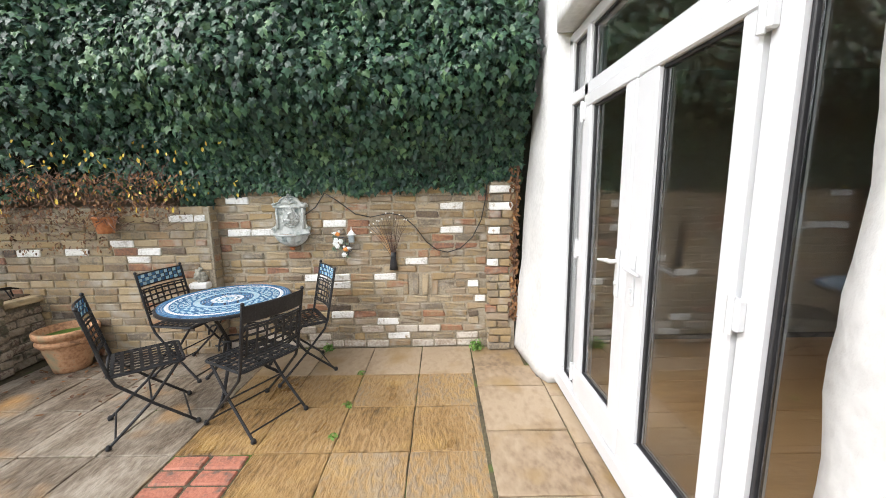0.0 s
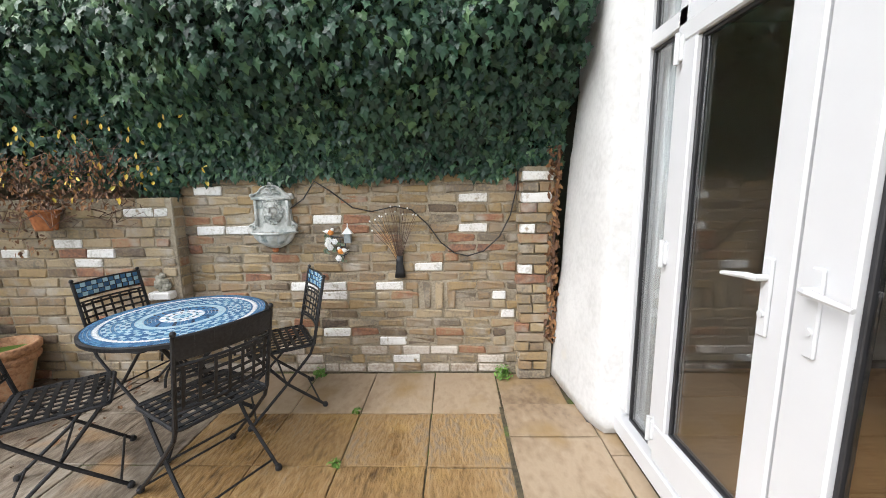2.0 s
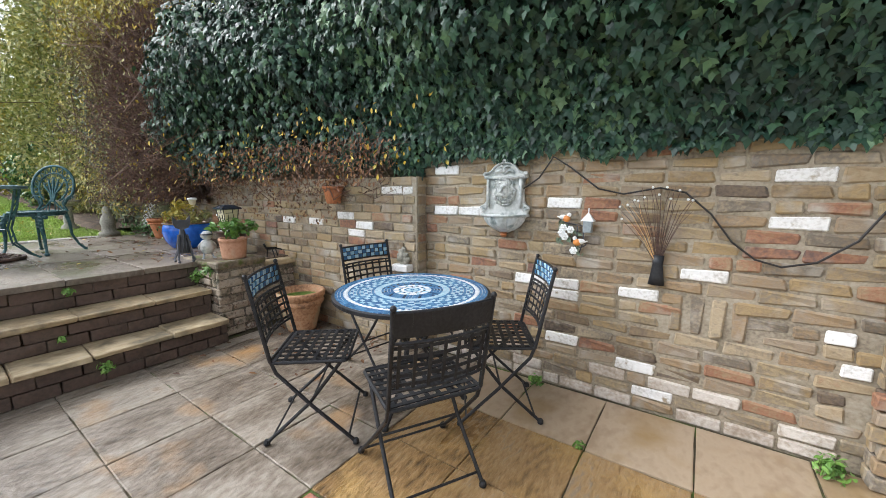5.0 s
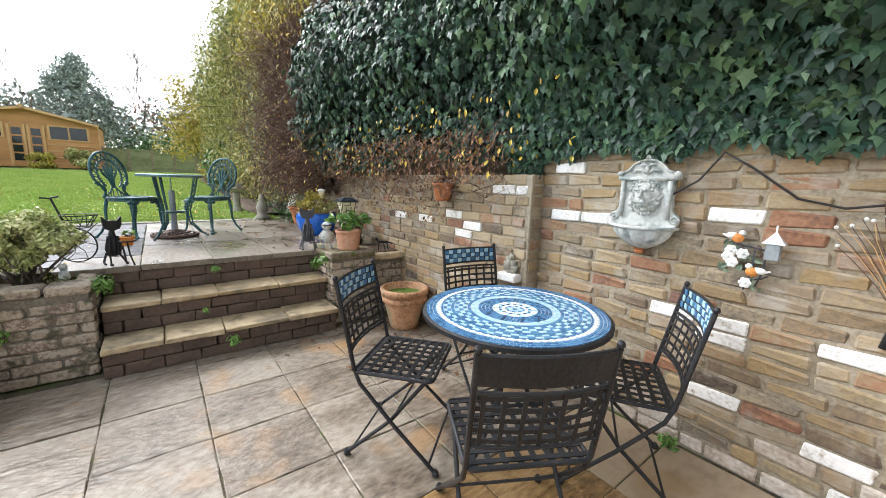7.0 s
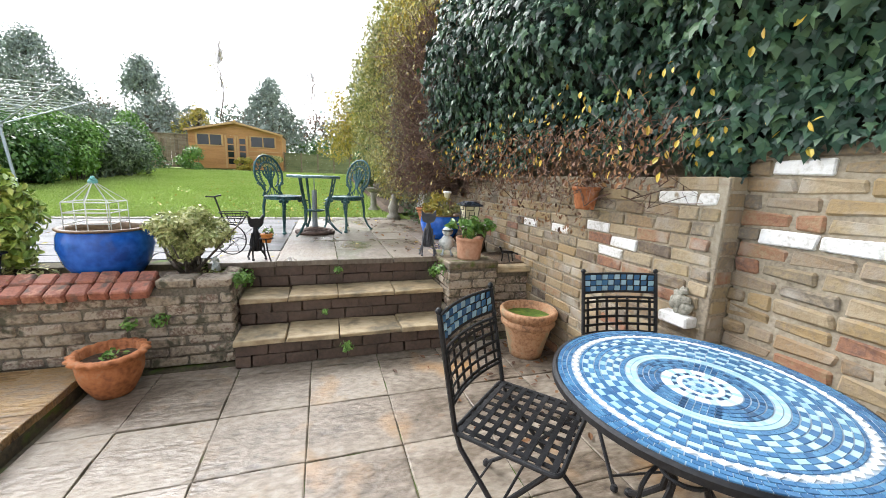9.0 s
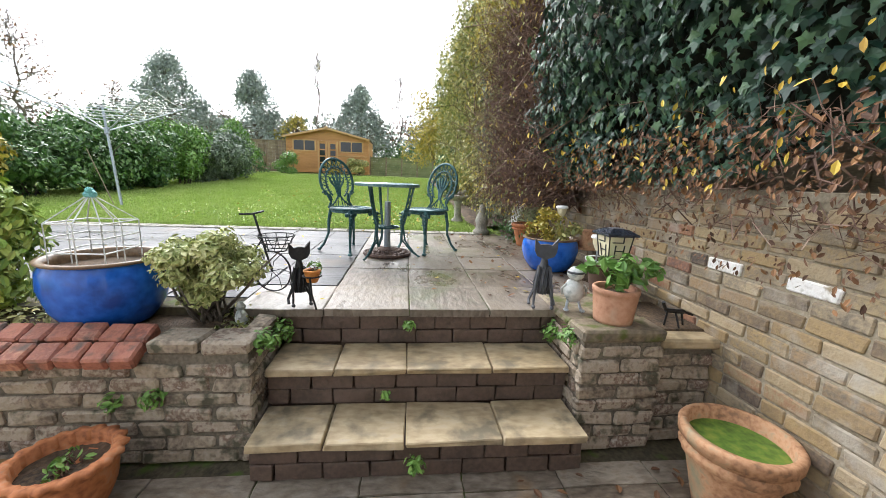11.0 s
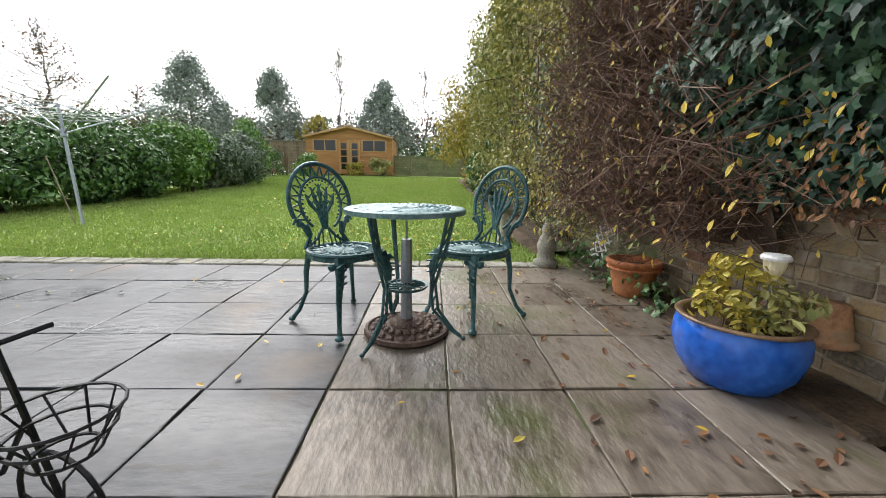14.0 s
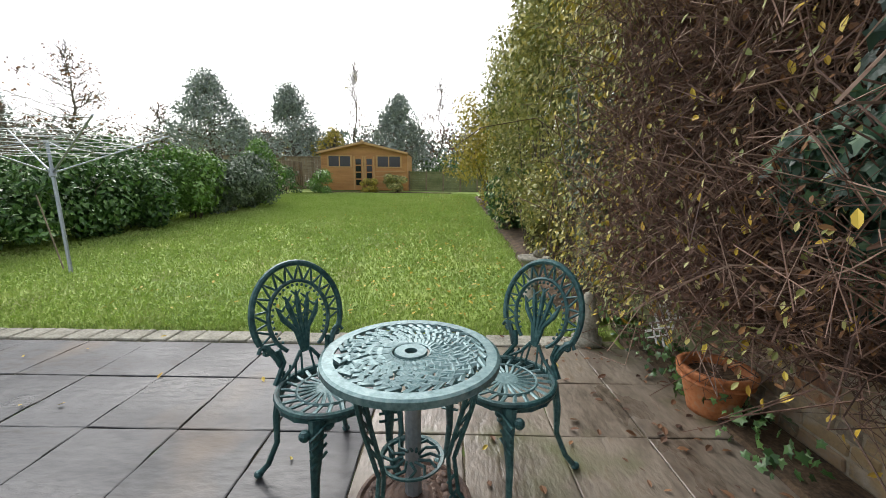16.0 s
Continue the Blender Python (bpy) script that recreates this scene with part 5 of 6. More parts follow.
for r, o in ((.326, 0), (.345, 1)):
    ring(r, r + .018, 64, lambda k, o=o: "pale_tile" if (k + o) % 2 else "blue_tile", .92)
ring(.364, .374, 90, lambda k: "blue_tile", .9)
NZ_ = 72
for k in range(NZ_):
    a, w = 2 * math.pi * k / NZ_, 2 * math.pi / NZ_ * .56
    p = [(r * math.cos(b), r * math.sin(b)) for r, b in ((.374, a), (.386, a + w), (.399, a), (.386, a - w))]
    cols["white_tile"][0].put([(x, y, .7195) for x, y in p] + [(x, y, .7236) for x, y in p], [(4, 5, 6, 7), (0, 1, 5, 4), (1, 2, 6, 5), (2, 3, 7, 6), (3, 0, 4, 7)])
for r, n in ((.401, 96), (.418, 100), (.434, 104)):
    ring(r, r + .0145, n, lambda k: "blue_tile", .88)
for nm, (sp, m_) in cols.items():
    part(nm, sp, m_, mt)["kind"] = "stuff"
for k in range(3):
    a = radians(120 * k + 40)
    c, s_ = math.cos(a), math.sin(a)
    part("leg", Shape().tube([(.30 * c, .30 * s_, .685), (.20 * c, .20 * s_, .58), (.06 * c, .06 * s_, .40), (.10 * c, .10 * s_, .25), (.24 * c, .24 * s_, .08), (.32 * c, .32 * s_, .012)], .013, 8), M_IRON, mt)
    part("scroll", Shape().tube([(.16 * c + .09 * math.cos(t) * c, .16 * s_ + .09 * math.cos(t) * s_, .40 + .09 * math.sin(t)) for t in [k2 * .5 for k2 in range(11)]], .007, 6), M_IRON, mt)
    part("foot_cap", Shape().lathe([(.014, 0), (.02, .005), (.018, .02), (.01, .03)], 10, Matrix.Translation((.32 * c, .32 * s_, 0))), M_IRON, mt)
part("centre_ring", Shape().tube([(.075 * math.cos(t * .3), .075 * math.sin(t * .3), .40) for t in range(22)], .008, 6), M_IRON, mt)


# ---- cast bistro set on the terrace ----
def arc(cx, cz, r, a0, a1, n, x=0.0):
    return [(x, cx + r * math.cos(radians(a0 + (a1 - a0) * k / n)), cz + r * math.sin(radians(a0 + (a1 - a0) * k / n))) for k in range(n + 1)]


def cast_chair(m):
    """Green cast chair with a pierced oval back; it faces +x."""
    ch = thing("cast_chair", "green cast-metal garden chair with an ornate oval back", "chair", m, "chairs of the bistro set")
    lean = Matrix.Translation((-.17, 0, .43)) @ Matrix.Rotation(radians(-13), 4, "Y")
    # back: (y, z) drawn flat, then leaned
    rim = [(0, .20 * math.cos(radians(a)) * (1 if a > 0 else 1), .27 + .225 * math.sin(radians(a))) for a in range(-28, 209, 8)]
    part("back_rim", Shape().tube(rim, .0135, 8, lean, flat=1.0), M_CAST, ch)
    inner = [(0, .135 * math.cos(radians(a)), .255 + .16 * math.sin(radians(a))) for a in range(-62, 243, 9)]
    part("inner_rim", Shape().tube(inner, .009, 6, lean), M_CAST, ch)
    lob = Shape()
    for k in range(13):
        a = radians(-16 + 17.7 * k)
        p0 = (.135 * math.cos(a), .255 + .16 * math.sin(a))
        a2 = a + radians(8.8)
        p1 = (.198 * math.cos(a2), .268 + .22 * math.sin(a2))
        a3 = a + radians(17.7)
        p2 = (.135 * math.cos(a3), .255 + .16 * math.sin(a3))
        lob.tube([(0, p0[0], p0[1]), (0, (p0[0] * .35 + p1[0] * .65), (p0[1] * .35 + p1[1] * .65)), (0, p1[0], p1[1]), (0, (p2[0] * .35 + p1[0] * .65), (p2[1] * .35 + p1[1] * .65)), (0, p2[0], p2[1])], .0055, 5, lean)
    for k in range(26):
        a = radians(-40 + 10.4 * k)
        lob.blob((0, .118 * math.cos(a), .255 + .142 * math.sin(a)), (.006, .007, .007), 4, m=lean)
    part("fretwork", lob, M_CAST, ch)
    sp = Shape()
    for k, (dy, top) in enumerate(((0, .375), (.045, .355), (-.045, .355), (.082, .31), (-.082, .31))):
        sp.tube([(0, dy * .12, .10), (0, dy * .35, .20), (0, dy * .9, top - .05), (0, dy * 1.15, top)], [.009, .010, .013, .004], 6, lean)
        for q in (.55, .75, .92):
            for sg in (-1, 1):
                y, z = dy * q, .10 + (top - .10) * q
                sp.tube([(0, y, z), (0, y + sg * .022, z + .022)], [.007, .003], 5, lean)
    part("leaf_spray", sp, M_CAST, ch)
    sc = Shape()
    for sg in (-1, 1):
        sc.tube([(0, sg * (.178 - .03 * (1 - math.cos(t * .55))) + sg * .0, .165 - .012 * t + .018 * math.sin(t * .8)) for t in range(8)], [.0135] * 6 + [.011, .006], 6, lean)
        sc.tube([(0, sg * (.165 + (.030 - .003 * t) * math.cos(t * .8)), .145 + (.030 - .003 * t) * math.sin(t * .8)) for t in range(10)], .008, 6, lean)
        sc.tube([(0, sg * .115, .14), (0, sg * .10, .08), (0, sg * .13, .03), (0, sg * .15, .0)], .012, 6, lean)
        sc.tube([(0, sg * .02, .11), (0, sg * .06, .055), (0, sg * .11, .02), (0, sg * .14, .0)], .008, 6, lean)
        for k in range(4):
            sc.tube([(0, sg * (.02 + .028 * k), .10 - .018 * k), (0, sg * (.03 + .03 * k), .005)], .005, 5, lean)
    part("back_scroll", sc, M_CAST, ch)
    seat = Shape()
    ring_ = [(.205 * math.cos(radians(a)), .20 * math.sin(radians(a)), .43) for a in range(0, 361, 12)]
    seat.tube(ring_, .013, 8)
    part("seat_rim", seat, M_CAST, ch)
    s2 = Shape()
    s2.lathe([(.0, .432), (.05, .434), (.055, .428), (.0, .426)], 20)
    for k in range(22):
        a = 2 * math.pi * k / 22
        s2.tube([(.05 * math.cos(a), .05 * math.sin(a), .43), (.12 * math.cos(a + .12), .12 * math.sin(a + .12), .428), (.198 * math.cos(a), .195 * math.sin(a), .43)], [.009, .010, .009], 5, flat=.6)
    s2.tube([(.13 * math.cos(radians(a)), .127 * math.sin(radians(a)), .43) for a in range(0, 361, 15)], .007, 5)
    part("pierced_seat", s2, M_CASTP, ch)["kind"] = "stuff"
    part("apron", Shape().lathe([(.20, .425), (.203, .40), (.195, .395), (.19, .42), (.20, .425)], 32, wave=.015, lobes=16, cap=False), M_CAST, ch)
    for sg in (-1, 1):
        lg = Shape()
        lg.tube([(.15, sg * .14, .42), (.185, sg * .165, .32), (.175, sg * .17, .2), (.185, sg * .18, .07), (.205, sg * .195, .02)], [.034, .026, .018, .014, .018], 8, flat=.6)
        for k in range(4):
            lg.tube([(.175, sg * .12 + .0, .40 - .035 * k), (.20, sg * (.165 + .03), .385 - .035 * k)], .006, 5)
        lg.blob((.155, sg * .10, .385), (.022, .028, .022), 5)
        lg.blob((.155, sg * .19, .385), (.022, .022, .022), 5)
        lg.blob((.21, sg * .20, .016), (.026, .024, .016), 6)
        part("front_leg", lg, M_CAST, ch)
        rl = Shape().tube([(-.15, sg * .14, .42), (-.165, sg * .155, .30), (-.165, sg * .16, .18), (-.20, sg * .19, .07), (-.235, sg * .215, .018)], [.018, .016, .012, .012, .013], 8)
        rl.blob((-.24, sg * .218, .015), (.022, .02, .015), 6)
        part("rear_leg", rl, M_CAST, ch)
    return ch


cast_chair(pose(-4.61, 2.64, T + .003, 0, 0, 48))
cast_chair(pose(-4.70, 3.385, T + .003, 0, 0, -48))

bt = thing("bistro_table", "round green cast-metal bistro table with a pierced top", "table", pose(-4.40, 3.0, T + .003))
R0, H0 = .305, .69
part("table_rim", Shape().lathe([(R0 - .045, H0 - .004), (R0 - .045, H0 + .004), (R0 - .01, H0 + .005), (R0, H0), (R0, H0 - .022), (R0 - .02, H0 - .025), (R0 - .045, H0 - .004)], 56, cap=False), M_CASTP, bt)
fret = Shape()
rt = random.Random(8)
for k in range(34):
    a = 2 * math.pi * k / 34
    for r in (.07, .105, .14, .175, .205):
        da = rt.uniform(-.05, .05)
        pts = [(r * math.cos(a + da), r * math.sin(a + da), H0), ((r + .03) * math.cos(a + .13 + da), (r + .03) * math.sin(a + .13 + da), H0 + .002), ((r + .055) * math.cos(a + da + rt.uniform(-.1, .1)), (r + .055) * math.sin(a + da), H0)]
        fret.tube(pts, [.008 + .02 * r, .011 + .02 * r, .007 + .02 * r], 5, flat=.5)
for r in (.07, .135, .20):
    fret.tube([(r * math.cos(radians(a)), r * math.sin(radians(a)), H0) for a in range(0, 361, 10)], .006, 5)
part("fretwork", fret, M_CASTP, bt)["kind"] = "stuff"
part("centre_boss", Shape().lathe([(.022, H0 - .01), (.022, H0 + .006), (.055, H0 + .007), (.058, H0), (.055, H0 - .01)], 28), M_CASTP, bt, "pale worn boss round the parasol hole")
part("undershelf", Shape().lathe([(.11, .275), (.118, .283), (.118, .29), (.105, .287), (.10, .278), (.11, .275)], 32, cap=False), M_CAST, bt)
us = Shape()
for k in range(12):
    a = 2 * math.pi * k / 12
    us.tube([(.03 * math.cos(a), .03 * math.sin(a), .283), (.07 * math.cos(a + .3), .07 * math.sin(a + .3), .283), (.108 * math.cos(a), .108 * math.sin(a), .283)], .006, 5)
part("undershelf_fret", us, M_CAST, bt)["kind"] = "stuff"
for k in range(3):
    a = radians(120 * k - 38)
    c, s_ = math.cos(a), math.sin(a)
    lg = Shape()
    for o in (-.014, .014):
        lg.tube([((.235 + o) * c, (.235 + o) * s_, .67), ((.20 + o) * c, (.20 + o) * s_, .5), ((.145 + o * .8) * c, (.145 + o * .8) * s_, .30), ((.16 + o) * c, (.16 + o) * s_, .16), ((.25 + o * .5) * c, (.25 + o * .5) * s_, .05), (.305 * c, .305 * s_, .01)], [.011, .009, .008, .008, .009, .008], 6)
    for z, r in ((.58, .217), (.52, .203), (.46, .19), (.40, .172), (.22, .15), (.16, .16)):
        lg.tube([((r - .016) * c, (r - .016) * s_, z - .025), ((r + .016) * c, (r + .016) * s_, z + .025)], .006, 5)
    lg.blob((.31 * c, .31 * s_, .01), (.014, .014, .01), 5)
    part("leg", lg, M_CAST, bt)
pb = thing("parasol_base", "rusty round cast parasol base with a grey pole", "parasol base", pose(-4.47, 3.0, T + .003))
part("base_plate", Shape().lathe([(.0, .0), (.225, .0), (.235, .012), (.23, .03), (.215, .034), (.205, .024), (.12, .045), (.06, .075), (.0, .085)], 44), M_RUST, pb)
fl2 = Shape()
for k in range(20):
    a = 2 * math.pi * k / 20
    for r in (.08, .13, .18):
        b_ = a + r * 3
        fl2.blob((r * math.cos(b_), r * math.sin(b_), .075 - r * .25), (.026, .02, .012), 5, .3)
part("leaf_relief", fl2, M_RUST, pb)
part("pole", Shape().lathe([(.0, .05), (.034, .05), (.032, .12), (.030, .16), (.030, .50), (.027, .52), (.0, .52)], 20, wave=.03, lobes=10), M_STEEL, pb)
part("inner_pole", Shape().lathe([(.006, .5), (.006, .66)], 8), M_STEEL, pb)


# ---- pots ----
def pot_profile(R, H, wall=.014, base=.68, rim=.03, belly=0.0):
    out = []
    for k in range(9):
        f = k / 8
        out.append((R * (base + (1 - base) * f) + belly * math.sin(math.pi * f), H * f * .86))
    out = [(0, 0)] + out
    out += [(R + rim * .6, H * .87), (R + rim * .7, H * .97), (R + rim * .4, H), (R - wall, H), (R - wall - .004, H * .8), (R * .8, H * .78), (0, H * .78)]
    return out


def pot(name, label, m, R, H, material, base=.68, rim=.025, belly=0.0, soil=True, lobes=0, group=""):
    """An open pot; lobes gives it a scalloped rim."""
    ob = thing(name, label, "plant pot", m, group)
    pr = pot_profile(R, H, base=base, rim=rim, belly=belly)
    part("body", Shape().lathe(pr, 40), material, ob, smooth=True)
    if lobes:
        part("scalloped_rim", Shape().lathe([(R + rim * .1, H * .90), (R + rim * .9, H * .93), (R + rim * 1.0, H * .98), (R + rim * .4, H * 1.02), (R - .012, H * 1.0), (R - .016, H * .85)], 6 * lobes, wave=.05, lobes=lobes, cap=False), material, ob, smooth=True)
    if soil:
        s = Shape()
        for i in range(5):
            for k in range(20):
                r = (R * .93) * i / 4
                a = 2 * math.pi * k / 20
                s.v.append((r * math.cos(a), r * math.sin(a), H * .80 + .012 * noise.noise(Vector((r * 30 * math.cos(a), r * 30 * math.sin(a), R * 9)))))
        for i in range(4):
            for k in range(20):
                s.f.append([i * 20 + k, i * 20 + (k + 1) % 20, (i + 1) * 20 + (k + 1) % 20, (i + 1) * 20 + k])
        part("soil", s, M_SOIL, ob)
    return ob


def tuft(parent, c, r, n, size, material, seed, name="foliage", shape=OVAL, stems=8, h=.5, label=""):
    """Leaves on short stems above c."""
    rg = np.random.default_rng(seed)
    s = Shape()
    ends = []
    for _ in range(stems):
        e = (c[0] + rg.normal(0, .45) * r, c[1] + rg.normal(0, .45) * r, c[2] + r * rg.uniform(.3, 1.3) * h * 2)
        s.tube(wander(c, e, 4, .02, rg), [.005, .004, .0035, .003, .002], 4, cap=False)
        ends.append(e)
    part("stem", s, M_TWIG, parent)
    cl = [(*e, r * .38, r * .38, r * .32) for e in ends]
    p, d = clump_points(cl, n, seed + 1, .2)
    leaves(name, p, d + (0, 0, .5), size, material, parent, shape, .2, seed + 2, label=label)["kind"] = "stuff"


def blue_pot(m, R, H, label):
    ob = thing("glazed_pot", label, "plant pot", m)
    prof = [(0, 0), (R * .62, 0), (R * .70, H * .04), (R * .90, H * .30), (R * 1.0, H * .62), (R * .97, H * .84), (R * .90, H * .95)]
    part("body", Shape().lathe(prof, 48, cap=False), M_BLUEPOT, ob, smooth=True)
    part("rim", Shape().lathe([(R * .90, H * .94), (R * .97, H * .955), (R * .985, H * .985), (R * .95, H), (R * .86, H * .99), (R * .84, H * .9), (R * .84, H * .6)], 48, cap=False), M_RIMBROWN, ob, "brown glazed rim", smooth=True)
    s = Shape()
    s.lathe([(.0, H * .86), (R * .5, H * .85), (R * .86, H * .84)], 24, cap=False)
    part("soil", s, M_SOIL, ob)
    return ob


b1 = blue_pot(pose(-2.86, 1.63, .60), .272, .355, "large cobalt blue glazed pot with bare soil")
cg = thing("plant_cage", "small white wire cage cloche with a turquoise top", "cloche", pose(-2.88, 1.58, .90))
cs = Shape()
q = .13
for z in (.08, .155, .225):
    cs.tube([(-q, -q, z), (q, -q, z), (q, q, z), (-q, q, z), (-q, -q, z)], .004, 5)
for a in (-q, 0, q):
    for b in (-q, q):
        cs.tube([(a, b, .0), (a, b, .225), (a * .12, b * .12, .35)], .0035, 5)
        cs.tube([(b, a, .0), (b, a, .225), (b * .12, a * .12, .35)], .0035, 5)
part("wire_frame", cs, M_WHITE, cg)
part("bow", Shape().blob((0, 0, .365), (.03, .03, .02), 6, .4).blob((.02, .01, .385), (.018, .014, .016), 6, .4).blob((-.02, -.01, .38), (.018, .014, .016), 6, .4), M_TEAL, cg)

b2 = blue_pot(pose(-3.98, 4.46, T + .003), .245, .29, "cobalt blue glazed pot planted with a yellow-green shrub")
tuft(b2, (0, -.05, .22), .20, 520, .042, M_GOLD, 301, stems=12, h=.55)
tuft(b2, (.05, .10, .22), .17, 260, .05, M_OLIVE, 305, stems=8, h=.4)


def solar_light(m, label):
    ob = thing("solar_light", label, "garden light", m)
    part("stake", Shape().lathe([(.006, -.12), (.006, .10)], 8), M_STEEL, ob)
    part("diffuser", Shape().lathe([(.012, .08), (.035, .13), (.042, .17)], 18), M_CREAMGLASS, ob)
    part("cap", Shape().lathe([(.05, .168), (.052, .178), (.045, .19), (.0, .194)], 18), M_WHITE, ob)
    return ob


solar_light(pose(-3.93, 4.52, T + .38), "small solar light stuck in the blue pot")
sp1 = pot("brown_pot", "dark brown pot with a pale rim", pose(-3.28, 4.62, T + .003), .14, .23, M_BROWNPOT, base=.75)
part("pale_rim", Shape().lathe([(.145, .225), (.158, .228), (.158, .238), (.135, .238), (.135, .2)], 30, cap=False), M_STONE, sp1)
solar_light(pose(-3.30, 4.54, T + .22), "small solar light stuck in the brown pot")
bm_ = pot("bell_pot", "small upturned terracotta bell pot on the wall", pose(-3.95, 4.80, 1.02, 180, 0, 0), .10, .17, M_TERRAD, base=.7, soil=False)
cp = pot("terracotta_pot", "terracotta pot with a green leafy plant", pose(-2.66, 4.325, .683), .118, .19, M_TERRAP, base=.85, rim=.006)
tuft(cp, (0, 0, .17), .15, 240, .07, M_FRESH, 311, stems=12, h=.42)
wp = pot("terracotta_pot", "weathered terracotta pot with green water and a moulded band", pose(-2.12, 4.64, .004), .205, .38, M_TERRAD, base=.62, rim=.03, soil=False)
part("moulded_band", Shape().lathe([(.188, .25), (.208, .26), (.212, .29), (.20, .305)], 40, wave=.02, lobes=14, cap=False), M_TERRAD, wp, smooth=True)
part("green_water", Shape().lathe([(0, .315), (.195, .315)], 32, cap=False), mat("algae_water", [(.06, .12, .02), (.12, .22, .03), (.24, .3, .05)], rough=.6, big=9, fine=30, bump=.05), wp)
op = pot("terracotta_pot", "orange terracotta pot with a scalloped rim and seedlings", pose(-2.24, 1.85, .004), .165, .27, M_TERRA, base=.58, rim=.03, belly=.022, lobes=18)
tuft(op, (.02, .02, .20), .08, 70, .03, M_FRESH, 315, stems=8, h=.3)
tp_ = pot("terracotta_pot", "empty wide terracotta pot with a ribbed rim", pose(-5.17, 4.64, T + .003), .175, .27, M_TERRA, base=.66, rim=.028)
part("rib", Shape().lathe([(.168, .195), (.186, .20), (.186, .212), (.171, .218)], 40, cap=False), M_TERRA, tp_, smooth=True)
wpot = pot("wall_pot", "small terracotta pot hung on the brick wall", pose(-1.78, 4.80, 1.20), .085, .15, M_TERRA, base=.7, rim=.012)
tuft(wpot, (0, 0, .12), .09, 50, .04, M_DEAD, 319, stems=10, h=.6)

# ---- wall ornaments ----
wf_ = thing("wall_fountain", "pale stone wall fountain with a moulded mask and shell basin", "wall fountain", pose(-.19, 5.0, 1.0))
half = [(.150, .150), (.168, .165), (.176, .190), (.170, .215), (.152, .228), (.140, .245), (.135, .30), (.137, .395), (.158, .405), (.160, .425), (.138, .432), (.115, .438), (.092, .455), (.072, .482), (.040, .503), (.018, .508)]
part("back_plate", Shape().plate([(-x, z) for x, z in half] + [(x, z) for x, z in half[::-1]], -.032, .0), M_STONE, wf_)
fs_ = Shape()
for a, b in (((-.122, .20), (-.122, .40)), ((.122, .20), (.122, .40)), ((-.15, .406), (.15, .406))):
    strip(fs_, (a[0], -.038, a[1]), (b[0], -.038, b[1]), .020, .020, (0, 1, 0))
for sg in (-1, 1):
    fs_.tube([(sg * .158 + sg * (.026 - .0016 * t) * math.cos(t * .6), -.036, .192 + (.026 - .0016 * t) * math.sin(t * .6)) for t in range(15)], .006, 6)
    fs_.blob((sg * .158, -.036, .192), (.010, .012, .010), 6)
    fs_.blob((sg * .148, -.034, .430), (.020, .016, .015), 6)
    fs_.tube([(sg * .135, -.036, .436), (sg * .10, -.038, .450), (sg * .074, -.038, .480), (sg * .04, -.038, .499), (0, -.038, .506)], .007, 6)
part("panel_moulding", fs_, M_STONE, wf_, smooth=True)
mk = Shape()
mk.blob((0, -.045, .315), (.047, .040, .060), 12, .08, 3)
mk.blob((0, -.082, .292), (.024, .026, .022), 8, .05)
mk.tube([(0, -.078, .345), (0, -.094, .318), (0, -.106, .303)], [.011, .010, .013], 8)
mk.blob((0, -.074, .268), (.019, .018, .010), 6)
for sg in (-1, 1):
    mk.tube([(sg * .008, -.080, .342), (sg * .024, -.082, .350), (sg * .042, -.066, .342)], [.007, .008, .004], 6)
    mk.blob((sg * .020, -.076, .334), (.008, .006, .005), 6)
    mk.blob((sg * .016, -.096, .286), (.014, .014, .012), 7)
    mk.blob((sg * .045, -.048, .368), (.012, .010, .014), 6)
mk.blob((0, -.026, .312), (.088, .030, .100), 22, .30, 7)
rm_ = random.Random(17)
for k in range(46):
    a, r = rm_.uniform(0, 6.283), rm_.uniform(.052, .090)
    x, z, tw = r * .88 * math.cos(a), .312 + r * 1.04 * math.sin(a), a + rm_.uniform(.5, 1.6)
    mk.tube([(x, -.052 + .2 * (r - .05), z), (x + .012 * math.cos(tw), -.056 + .25 * (r - .05), z + .012 * math.sin(tw)), (x + .020 * math.cos(tw + .9), -.040, z + .020 * math.sin(tw + .9))], [.006, .008, .003], 5)
part("mask", mk, M_STONE, wf_, smooth=True)["kind"] = "stuff"
cr_ = Shape()
for sg in (-1, 1):
    cr_.tube([(0, -.036, .430), (sg * .03, -.042, .452), (sg * .058, -.042, .450), (sg * .07, -.04, .436)], [.006, .009, .008, .004], 6)
    cr_.tube([(0, -.036, .470), (sg * .022, -.042, .482), (sg * .042, -.04, .474)], [.006, .008, .004], 6)
cr_.blob((0, -.040, .456), (.012, .012, .020), 7)
cr_.blob((0, -.028, .518), (.024, .018, .016), 8, .15)
part("crest", cr_, M_STONE, wf_, smooth=True)
bsn = Shape()
n = 108
bprof = ((.012, .022), (.038, .030), (.085, .052), (.125, .080), (.150, .112), (.158, .134), (.160, .140), (.176, .143), (.178, .156), (.172, .160), (.152, .158), (.140, .140), (.0, .105))
for i, (r, z) in enumerate(bprof):
    for k in range(n + 1):
        a = math.pi * k / n
        rib = abs(math.sin(a * 5.5)) ** .6 if 0 < i < 6 else 1
        rr = r * (.90 + .12 * rib) if 0 < i < 6 else r
        bsn.v.append((rr * math.cos(a), -rr * .86 * math.sin(a) - .005, z))
for i in range(len(bprof) - 1):
    for k in range(n):
        a = i * (n + 1) + k
        bsn.f.append([a, a + 1, a + n + 2, a + n + 1])
part("basin", bsn, M_STONE, wf_, smooth=True)
